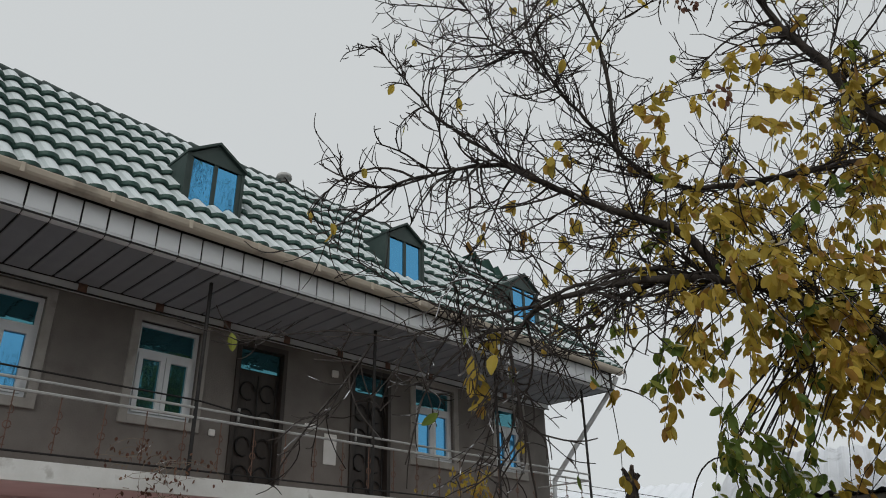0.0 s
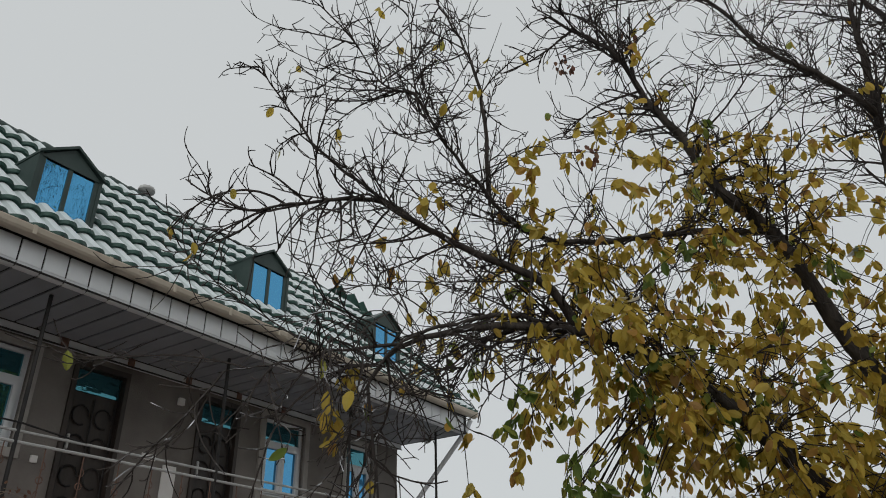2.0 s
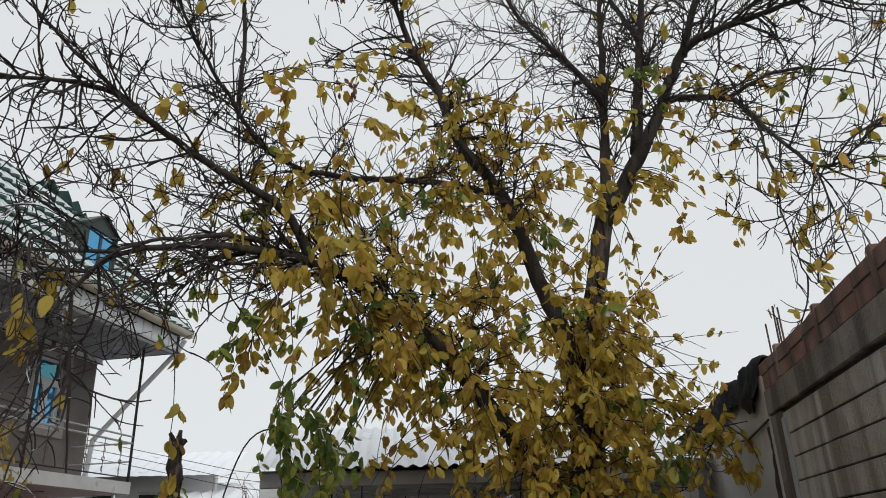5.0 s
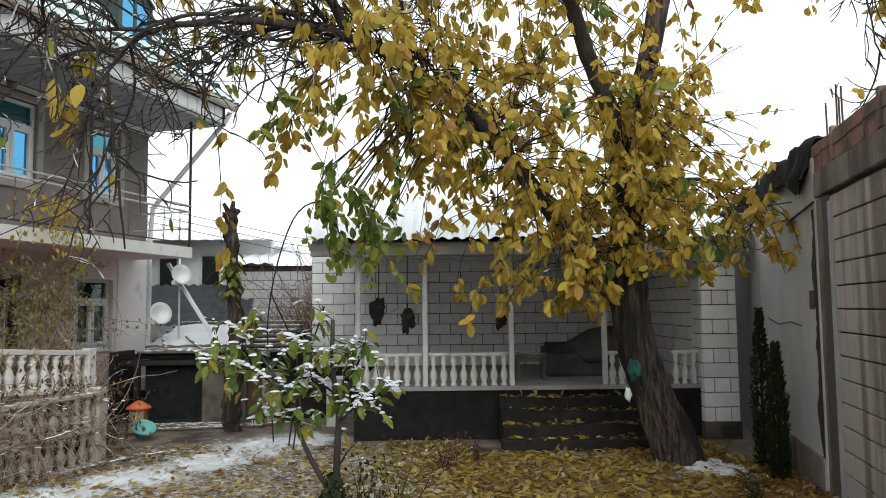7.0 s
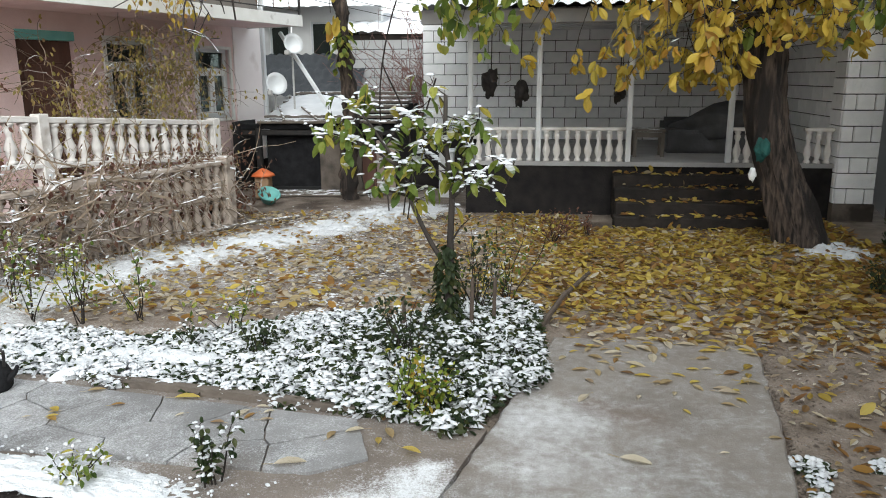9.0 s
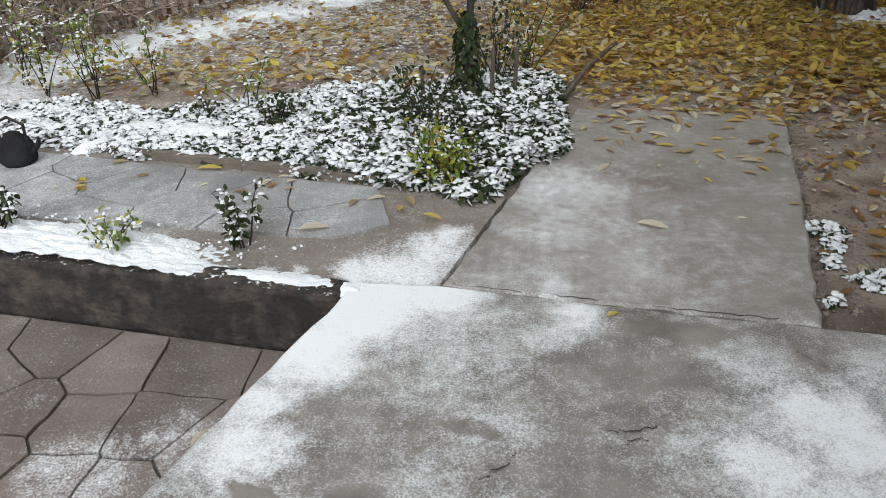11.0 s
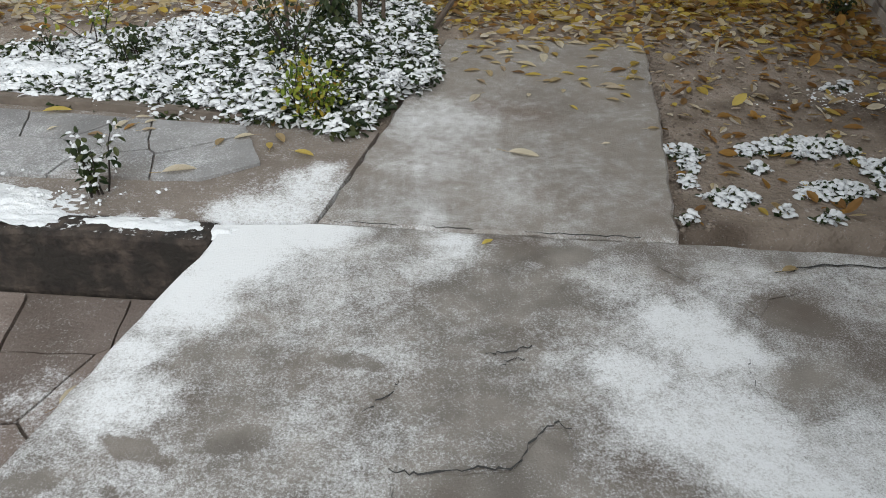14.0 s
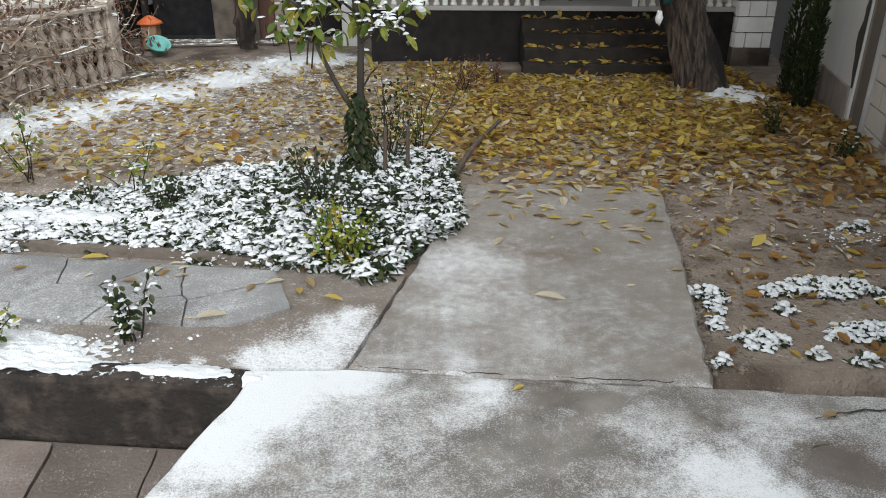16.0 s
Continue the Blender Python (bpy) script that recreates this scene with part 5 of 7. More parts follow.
wavy_sheet("far_roof", -4.0, 0.8, 16.3, 19.5, 2.66, 3.3, SNOW_ROOF, low_wall, "far snowy roof", 0.3, 0.02)

for k, (x, y, z, s) in enumerate(((-4.02, 12.4, 1.60, 0.185), (-3.76, 12.6, 2.24, 0.17))):
    dish = thing("satellite_dish", pose(x, y, z), "round white satellite dish on a thin mast", "satellite dish", "dishes beside the house")
    prof = [(0.001, 0.0)] + [(s * q, 0.10 * q * q) for q in (0.25, 0.5, 0.75, 1.0)] + [(s * 1.0, 0.115), (s * 0.7, 0.065), (0.001, 0.012)]
    part("reflector", lathe(prof, 24), FASCIA, dish, "white dish", True, pose(0, 0, 0, 75, 0, 42))
    part("arm", tube(bmesh.new(), [(0, 0, -s), (0.02, -0.25, -0.12)], 0.012, 5), GREY_IRON, dish)
    part("receiver", soft_box(-0.03, 0.05, -0.30, -0.22, -0.16, -0.08, 0.015), GREY_IRON, dish)
    part("mast", tube(bmesh.new(), [(0, 0.05, 0), (0, 0.05, 1.05 - z + 0.15)], 0.018, 6), GREY_IRON, dish)
strut = thing("metal_strut", pose(0, 0, 0), "long pale diagonal strut leaning over the shed roof", "strut")
part("strut", soft_box(-0.03, 0.03, -0.03, 0.03, 0, 1.62, 0.008), FASCIA, strut, at=look((-3.15, 12.75, 1.12), (-4.05, 12.9, 2.5)) @ pose(0, 0, 0, 180, 0, 0))


# ---- plants ----
def leaf_material(name, stops, rough=0.55, snow=0.0, sheen=0.3):
    """Leaf colours spread over the single leaves, with a paler midrib side and some light passing through."""
    m = bpy.data.materials.new(name)
    m.use_nodes = True
    n, l = m.node_tree.nodes, m.node_tree.links
    b = n["Principled BSDF"]
    isle, info = n.new("ShaderNodeNewGeometry"), n.new("ShaderNodeObjectInfo")
    add, wrap = n.new("ShaderNodeMath"), n.new("ShaderNodeMath")
    add.operation, wrap.operation = "ADD", "FRACT"
    l.new(isle.outputs["Random Per Island"], add.inputs[0])
    l.new(info.outputs["Random"], add.inputs[1])
    l.new(add.outputs[0], wrap.inputs[0])
    ramp = n.new("ShaderNodeValToRGB")
    while len(ramp.color_ramp.elements) < len(stops):
        ramp.color_ramp.elements.new(0.5)
    for e, (at, c) in zip(ramp.color_ramp.elements, stops):
        e.position, e.color = at, (*c, 1)
    l.new(wrap.outputs[0], ramp.inputs[0])
    blotch = n.new("ShaderNodeTexNoise")
    blotch.inputs["Scale"].default_value = 30
    mix = n.new("ShaderNodeMixRGB")
    mix.blend_type = "MULTIPLY"
    mix.inputs["Color2"].default_value = (0.55, 0.48, 0.35, 1)
    r = n.new("ShaderNodeMapRange")
    r.inputs["From Min"].default_value, r.inputs["From Max"].default_value = 0.5, 0.8
    l.new(blotch.outputs["Fac"], r.inputs["Value"])
    l.new(r.outputs[0], mix.inputs["Fac"])
    l.new(ramp.outputs[0], mix.inputs["Color1"])
    colour = mix.outputs[0]
    if snow:
        split = n.new("ShaderNodeSeparateXYZ")
        l.new(isle.outputs["Normal"], split.inputs[0])
        size = n.new("ShaderNodeMath")
        size.operation = "ABSOLUTE"
        l.new(split.outputs["Z"], size.inputs[0])
        lie = n.new("ShaderNodeMapRange")
        lie.inputs["From Min"].default_value, lie.inputs["From Max"].default_value = 1.0 - snow, 1.12 - snow
        l.new(size.outputs[0], lie.inputs["Value"])
        white = n.new("ShaderNodeMixRGB")
        white.inputs["Color2"].default_value = (0.72, 0.735, 0.765, 1)
        l.new(lie.outputs[0], white.inputs["Fac"])
        l.new(colour, white.inputs["Color1"])
        colour = white.outputs[0]
    l.new(colour, b.inputs["Base Color"])
    b.inputs["Roughness"].default_value = rough
    b.inputs["Specular IOR Level"].default_value = sheen
    clear = n.new("ShaderNodeBsdfTranslucent")
    l.new(colour, clear.inputs["Color"])
    both = n.new("ShaderNodeMixShader")
    both.inputs[0].default_value = 0.52
    l.new(b.outputs[0], both.inputs[1])
    l.new(clear.outputs[0], both.inputs[2])
    l.new(both.outputs[0], n["Material Output"].inputs["Surface"])
    return m


AUTUMN = leaf_material("autumn_leaf", [(0.0, (0.36, 0.285, 0.055)), (0.3, (0.49, 0.365, 0.06)), (0.55, (0.57, 0.40, 0.065)), (0.78, (0.42, 0.325, 0.06)), (0.9, (0.48, 0.27, 0.055)), (1.0, (0.26, 0.15, 0.05))], snow=0.08)
GREENISH = leaf_material("green_leaf", [(0.0, (0.07, 0.12, 0.025)), (0.5, (0.17, 0.23, 0.045)), (0.8, (0.34, 0.35, 0.07)), (1.0, (0.42, 0.35, 0.07))], snow=0.2)
FALLEN = leaf_material("fallen_leaf", [(0.0, (0.38, 0.27, 0.06)), (0.3, (0.52, 0.39, 0.08)), (0.55, (0.62, 0.50, 0.13)), (0.72, (0.34, 0.20, 0.07)), (0.86, (0.17, 0.10, 0.05)), (1.0, (0.52, 0.46, 0.30))], 0.5)
FALLEN_PALE = leaf_material("faded_leaf", [(0.0, (0.36, 0.26, 0.13)), (0.4, (0.50, 0.41, 0.24)), (0.7, (0.64, 0.58, 0.46)), (1.0, (0.28, 0.18, 0.09))], 0.6, snow=0.06)
FALLEN_BROWN = leaf_material("brown_fallen_leaf", [(0.0, (0.20, 0.10, 0.035)), (0.4, (0.30, 0.16, 0.045)), (0.7, (0.38, 0.21, 0.05)), (1.0, (0.14, 0.075, 0.035))], 0.6)
BED_LEAF = leaf_material("snowy_groundcover_leaf", [(0.0, (0.018, 0.032, 0.014)), (0.6, (0.035, 0.055, 0.020)), (1.0, (0.075, 0.085, 0.03))], 0.6, snow=0.29)
LIME = leaf_material("lime_leaf", [(0.0, (0.06, 0.11, 0.02)), (0.35, (0.17, 0.24, 0.035)), (0.75, (0.33, 0.36, 0.05)), (1.0, (0.38, 0.20, 0.04))])
DARK_LEAF = leaf_material("dark_groundcover_leaf", [(0.0, (0.018, 0.032, 0.014)), (0.6, (0.035, 0.055, 0.020)), (1.0, (0.075, 0.085, 0.03))], 0.5)
BROWN_LEAF = leaf_material("withered_leaf", [(0.0, (0.10, 0.055, 0.04)), (0.6, (0.17, 0.08, 0.06)), (1.0, (0.23, 0.14, 0.09))], 0.7)
BARK = material("dark_bark", (0.022, 0.018, 0.016), (0.055, 0.045, 0.038), 9, 0.95, 1.0, 35, stretch=(1, 1, 0.25), snow=0.40, snow_scale=4, snow_lie=(0.5, 0.8))
TWIG = material("twig_bark", (0.020, 0.015, 0.013), (0.038, 0.030, 0.026), 8, 0.9, 0.3, 60, snow=0.42, snow_scale=4, snow_lie=(0.35, 0.75))
TRUNK_BARK = material("furrowed_bark", (0.010, 0.008, 0.007), (0.125, 0.092, 0.074), 24, 0.95, 1.0, 45, stretch=(1, 1, 0.14), dirt=(0.016, 0.013, 0.012), dirt_amount=0.52, dirt_scale=5)
VINE_LEAF = leaf_material("olive_vine_leaf", [(0.0, (0.20, 0.17, 0.06)), (0.35, (0.33, 0.28, 0.09)), (0.65, (0.42, 0.35, 0.12)), (0.85, (0.36, 0.26, 0.13)), (1.0, (0.22, 0.14, 0.08))], 0.7)
DRY_STEM = material("dry_vine", (0.16, 0.12, 0.085), (0.27, 0.21, 0.155), 10, 0.9, 0.3, 60, snow=0.45, snow_scale=6)


class Cloud:
    """Collects many small shapes into one mesh."""

    def __init__(self):
        self.v, self.f = [], []

    def leaf(self, at, way, up, length, width, fold=0.25, bend=0.2):
        way = way.normalized()
        side = way.cross(up)
        if side.length < 1e-3:
            side = way.orthogonal()
        side.normalize()
        nrm = side.cross(way)
        k = len(self.v)
        rows = ((0.0, 0.0), (0.16, 0.62), (0.42, 1.0), (0.70, 0.86), (0.90, 0.42), (1.0, 0.0))
        mid = [at + way * (q * length) - nrm * (bend * length * q * q) for q, _ in rows]
        self.v += mid
        for s in (1, -1):
            for i in (1, 2, 3, 4):
                self.v.append(mid[i] + (side * s + nrm * fold) * (width * 0.5 * rows[i][1]))
        for o, flip in ((k + 5, False), (k + 9, True)):
            new_faces = [(k, k + 1, o + 1), (k + 1, k + 2, o + 2, o + 1), (k + 2, k + 3, o + 3, o + 2), (k + 3, k + 4, o + 4, o + 3), (k + 4, k + 5, o + 4)]
            self.f += [f[::-1] for f in new_faces] if flip else new_faces

    def rod(self, pts, r0, r1, sides=3):
        base = len(self.v)
        side = None
        for i, p in enumerate(pts):
            way = pts[min(i + 1, len(pts) - 1)] - pts[max(i - 1, 0)]
            way = way.normalized() if way.length > 1e-6 else Vector((0, 0, 1))
            side = way.orthogonal() if side is None else side - way * side.dot(way)
            side = side.normalized()
            other = way.cross(side)
            r = r0 + (r1 - r0) * i / (len(pts) - 1)
            for s in range(sides):
                a = 2 * math.pi * s / sides
                self.v.append(p + (side * math.cos(a) + other * math.sin(a)) * r)
        for i in range(len(pts) - 1):
            for s in range(sides):
                a, b = base + i * sides + s, base + i * sides + (s + 1) % sides
                self.f.append((a, b, b + sides, a + sides))

    def blob(self, at, rx, ry, rz, rnd):
        """A little uneven cap of snow."""
        k, n = len(self.v), 7
        turn = rnd.uniform(0, 6.28)
        c, e = math.cos(turn), math.sin(turn)
        uneven = [rnd.uniform(0.6, 1.25) for _ in range(n)]
        for h, q in ((0.0, 1.0), (0.7, 0.72)):
            for i in range(n):
                a = 2 * math.pi * i / n
                w = q * uneven[i]
                px, py = rx * w * math.cos(a), ry * w * math.sin(a)
                self.v.append(at + Vector((px * c - py * e, px * e + py * c, rz * h)))
        self.v.append(at + Vector((0, 0, rz)))
        for i in range(n):
            a, b = k + i, k + (i + 1) % n
            self.f += [(a, b, b + n, a + n), (a + n, b + n, k + 2 * n)]

    def make(self, name, mat, parent=None, smooth=False):
        return raw(name, [tuple(p) for p in self.v], self.f, mat, parent, smooth)


def rand_way(r, up=0.0):
    v = Vector((r.gauss(0, 1), r.gauss(0, 1), r.gauss(0, 1) + up))
    return v.normalized()


def sweep(r, start, way, length, steps, wander, pull):
    """A wandering line: it starts along way and is drawn by pull."""
    pts, p, w = [start.copy()], start.copy(), way.normalized()
    for _ in range(steps):
        w = (w + rand_way(r) * wander + pull / steps).normalized()
        p = p + w * (length / steps)
        pts.append(p.copy())
    return pts


def curve_through(points, per=5):
    """A smooth line through control points."""
    p = [Vector(q) for q in points]
    p = [p[0] * 2 - p[1]] + p + [p[-1] * 2 - p[-2]]
    out = []
    for i in range(1, len(p) - 2):
        for k in range(per):
            t = k / per
            out.append(0.5 * (2 * p[i] + (p[i + 1] - p[i - 1]) * t + (2 * p[i - 1] - 5 * p[i] + 4 * p[i + 1] - p[i + 2]) * t * t + (3 * p[i] - p[i - 1] - 3 * p[i + 1] + p[i + 2]) * t ** 3))
    return out + [p[-2]]


tree = thing("tree", pose(3.08, 8.54, -0.13), "large old tree with dark bark, bare upper twigs and yellow leaves", "tree")
ROOT = Vector((3.08, 8.54, -0.13))
TRUNK = [(3.20, 8.56, -0.35), (3.14, 8.56, -0.10), (2.99, 8.60, 0.37), (2.77, 8.63, 1.02), (2.68, 8.65, 1.55), (2.65, 8.66, 2.15), (2.69, 8.62, 2.91), (2.67, 8.54, 3.58), (2.82, 8.47, 4.22), (2.96, 8.37, 4.85), (3.08, 8.28, 5.45)]
BOUGHS = {
    "low_left": (0.150, 0.009, [(2.70, 8.66, 1.55), (2.30, 8.63, 2.04), (1.83, 8.43, 2.60), (1.34, 8.12, 3.16), (0.88, 7.88, 3.62), (0.37, 7.62, 3.96), (-0.23, 7.23, 4.26), (-0.76, 6.79, 4.27), (-1.43, 6.17, 4.12), (-1.94, 5.61, 3.78), (-2.13, 5.33, 3.34)]),
    "left_rising": (0.055, 0.010, [(-0.50, 7.00, 4.32), (-0.78, 6.71, 4.73), (-1.35, 6.31, 4.94), (-1.86, 5.87, 5.16), (-2.20, 5.54, 5.28), (-2.60, 5.15, 5.11), (-2.95, 4.61, 4.75)]),
    "left_tip": (0.022, 0.005, [(-1.86, 5.87, 5.16), (-2.57, 5.38, 5.69), (-2.85, 5.02, 6.07), (-3.09, 4.64, 6.47)]),
    "left_low": (0.030, 0.007, [(-0.79, 6.81, 4.30), (-1.08, 6.47, 4.33), (-1.52, 6.07, 4.14), (-1.85, 5.67, 3.89), (-2.05, 5.39, 3.55), (-2.16, 5.13, 3.13)]),
    "left_reach": (0.018, 0.004, [(-1.90, 5.62, 3.82), (-2.33, 5.16, 3.65), (-2.61, 4.80, 3.46), (-2.88, 4.41, 3.29)]),
    "second": (0.135, 0.016, [(2.66, 8.60, 3.20), (2.48, 8.49, 3.92), (2.17, 8.37, 4.61), (1.75, 8.16, 5.64), (1.19, 7.96, 6.28), (0.92, 7.80, 6.95), (0.59, 7.63, 7.43), (0.31, 7.44, 8.09), (-0.19, 7.25, 8.53)]),
    "snowy": (0.045, 0.006, [(1.70, 8.14, 5.68), (0.85, 7.90, 5.68), (0.10, 7.55, 5.53), (-0.58, 7.13, 5.39), (-1.04, 6.78, 5.50), (-1.35, 6.42, 5.86), (-1.65, 6.04, 6.25), (-1.85, 5.77, 6.64), (-2.14, 5.56, 6.70), (-2.45, 5.22, 7.31)]),
    "upright": (0.026, 0.006, [(-1.24, 6.50, 5.62), (-1.22, 6.24, 6.75), (-1.36, 6.11, 7.45), (-1.65, 5.94, 8.17), (-1.81, 5.78, 8.75)]),
    "upright_thin": (0.014, 0.004, [(-1.80, 5.79, 6.43), (-1.85, 5.67, 7.08), (-1.85, 5.56, 7.78)]),
    "middle": (0.085, 0.018, [(3.08, 8.28, 5.40), (3.16, 8.16, 6.36), (3.18, 8.04, 7.06), (3.22, 7.92, 8.28), (3.29, 7.78, 9.29)]),
    "middle_left": (0.050, 0.010, [(3.17, 8.05, 6.98), (2.71, 7.90, 7.51), (2.13, 7.66, 7.85), (1.53, 7.39, 8.63), (0.69, 7.12, 9.46)]),
    "right": (0.120, 0.020, [(3.06, 8.30, 5.36), (3.57, 8.10, 6.22), (3.89, 7.95, 6.86), (4.26, 7.75, 7.67), (4.63, 7.30, 7.72), (4.99, 6.82, 7.62), (5.39, 6.12, 7.41)]),
    "right_up": (0.060, 0.015, [(4.24, 7.76, 7.60), (4.47, 7.52, 8.41), (4.87, 7.15, 8.80), (5.21, 6.78, 9.29)]),
    "crown": (0.085, 0.020, [(3.56, 8.11, 6.30), (3.82, 8.20, 7.78), (4.12, 8.28, 9.50), (4.32, 8.40, 11.06)]),
    "crown_left": (0.050, 0.012, [(3.87, 8.18, 8.15), (3.67, 8.60, 9.28), (3.35, 9.05, 10.84)]),
    "right_low": (0.050, 0.008, [(3.95, 7.90, 7.00), (4.40, 7.19, 6.57), (4.40, 6.72, 5.98), (4.44, 6.09, 5.08), (4.44, 5.71, 4.81)]),
    "right_far": (0.030, 0.006, [(4.42, 7.18, 6.57), (4.72, 6.63, 6.56), (4.86, 6.02, 6.17), (4.97, 5.54, 5.73)]),
    "right_leafy": (0.034, 0.006, [(2.75, 8.50, 2.85), (3.15, 8.25, 3.10), (3.55, 8.02, 2.98), (3.92, 7.85, 2.62)]),
    "right_hang": (0.016, 0.004, [(4.40, 6.72, 5.98), (4.23, 6.36, 5.15), (4.07, 6.10, 4.41), (4.03, 5.89, 3.78), (4.11, 5.71, 3.64)]),
}
tr = random.Random(3)
line = curve_through(TRUNK, 12)
radii = [float(np.interp(q.z, (-0.35, 0.0, 0.5, 1.2, 2.2, 3.0, 3.8, 5.4), (0.34, 0.275, 0.25, 0.235, 0.215, 0.19, 0.155, 0.105))) for q in line]
SIDES = 44
bm = tube(bmesh.new(), [p - ROOT for p in line], radii, SIDES)
bm.verts.ensure_lookup_table()
for i, p in enumerate(line):
    middle = p - ROOT
    for k in range(SIDES):
        v = bm.verts[i * SIDES + k]
        a = 2 * math.pi * k / SIDES
        around = Vector((math.cos(a), math.sin(a), 0))
        ridge = abs(noise.noise(Vector((around.x * 5, around.y * 5, p.z * 1.3)))) * 0.6 + abs(noise.noise(Vector((around.x * 11, around.y * 11, p.z * 2.6 + 7)))) * 0.4
        swell = noise.noise(Vector((around.x * 1.6, around.y * 1.6, p.z * 0.8 + 3))) * 0.06
        v.co += (v.co - middle).normalized() * (swell - 0.30 * (0.35 - ridge) * radii[i] * 1.6)
part("trunk", bm, TRUNK_BARK, tree, "thick furrowed dark trunk", True)

twigs, leaves, greens, dead = Cloud(), Cloud(), Cloud(), Cloud()


def hang_leaf(cloud, p, size, r):
    if cloud is leaves and (p.z < 1.95 or (p.z < 2.25 and abs(p.x - 2.75) < 0.45)):
        return
    way = Vector((r.gauss(0, 0.45), r.gauss(0, 0.45), -1))
    cloud.leaf(p, way, rand_way(r), size * r.uniform(0.75, 1.2), size * r.uniform(0.45, 0.62), r.uniform(0.1, 0.4), r.uniform(-0.1, 0.35))


def spray(cloud, p, size, count, r):
    """A drooping tuft of leaves out of one bud."""
    out = rand_way(r)
    for _ in range(count):
        way = Vector((out.x * 0.5 + r.gauss(0, 0.55), out.y * 0.5 + r.gauss(0, 0.55), -1.0 + r.gauss(0, 0.3)))
        at = p + rand_way(r) * 0.05
        if at.z < (1.5 if at.x < 2.25 else 1.9) or (at.z < 2.1 and abs(at.x - 2.75) < 0.3):
            continue
        long = size * r.uniform(0.65, 1.25)
        cloud.leaf(at, way, rand_way(r), long, long * r.uniform(0.48, 0.60), r.uniform(0.1, 0.4), r.uniform(-0.1, 0.35))


def fork(p, way, length, radius, depth, pull, r, leafy=0.0):
    curl = rand_way(r) * (0.9, 1.3, 1.1)[depth]
    pts = sweep(r, p, way, length, (9, 7, 4)[depth], (0.10, 0.13, 0.13)[depth], pull + curl)
    twigs.rod(pts, radius, max(0.0035, radius * (0.45, 0.6, 0.65)[depth]), 4 if depth == 0 else 3)
    if depth < 2:
        for _ in range((3, 1)[depth] + int(length * (4.2, 4.6)[depth])):
            i = r.randrange(1, len(pts))
            along = (pts[i] - pts[i - 1]).normalized()
            w = along * 0.75 + rand_way(r) * 0.8
            fork(pts[i - 1].lerp(pts[i], r.random()), w, length * r.uniform(0.28, 0.6), max(0.006, radius * 0.62), depth + 1, pull * 0.8 + Vector((0, 0, 0.25)), r, leafy)
    if r.random() < leafy:
        for _ in range(r.randrange(1, 3)):
            hang_leaf(leaves if r.random() < 0.8 else greens, pts[-1] + rand_way(r) * 0.03, 0.135, r)


UPWARD = {"upright", "upright_thin", "left_tip", "snowy", "middle", "middle_left", "crown", "crown_left", "right_up", "second"}
for name, (r0, r1, pts) in BOUGHS.items():
    line = curve_through(pts, 5)
    line = [p + rand_way(tr) * 0.012 for p in line]
    bm = tube(bmesh.new(), [p - ROOT for p in line], [r0 + (r1 - r0) * (i / (len(line) - 1)) ** 0.8 for i in range(len(line))], 10 if r0 > 0.06 else 7)
    part("limb", bm, BARK, tree, smooth=True)
    span = sum((b - a).length for a, b in zip(line, line[1:]))
    first = 0.30 if r0 > 0.1 else 0.08
    count = int(span * (5.5 if name in ("left_low", "left_reach") else 9.5 if name in ("left_rising", "snowy") else 3.4 if name in ("right_hang", "right_far", "right_leafy") else 7.2))
    for k in range(count):
        q = first + (1 - first) * (k + tr.random()) / count
        i = min(len(line) - 2, int(q * (len(line) - 1)))
        if name == "low_left" and q > 0.74 and tr.random() < 0.55:
            continue
        along = (line[i + 1] - line[i]).normalized()
        w = along * 0.8 + rand_way(tr, 0.15) * 0.9
        if name in UPWARD:
            pull = Vector((0, 0, tr.uniform(-0.1, 0.7)))
        elif name in ("left_low", "left_reach") or (name == "low_left" and q > 0.62):
            pull = Vector((tr.uniform(-0.6, 0.2), tr.uniform(-0.5, 0.2), tr.uniform(-1.5, 0.5)))
        else:
            pull = Vector((0, 0, tr.uniform(-0.6, 0.6)))
        long = tr.uniform(0.55, 1.55) * {"left_tip": 0.35, "left_rising": 0.75,  "upright_thin": 0.5, "upright": 0.6, "snowy": 0.8, "right_leafy": 0.5, "right_hang": 0.6, "right_far": 0.6}.get(name, 1.0)
        here = line[i].lerp(line[i + 1], tr.random())
        fork(here, w, long, min(0.016, max(0.009, r0 * 0.22)), 0, pull, tr, 0.10 if here.x > -0.4 and here.z < 5.4 else 0.012)

# leafy shoots in the lower crown, hanging towards the yard
HOSTS = [("low_left", 0.10, 0.70, 185), ("second", 0.0, 0.66, 120), ("snowy", 0.0, 0.62, 66), ("right", 0.0, 0.5, 44), ("right_low", 0.2, 1.0, 9), ("left_low", 0.4, 1.0, 3), ("right_leafy", 0.3, 1.0, 26)]
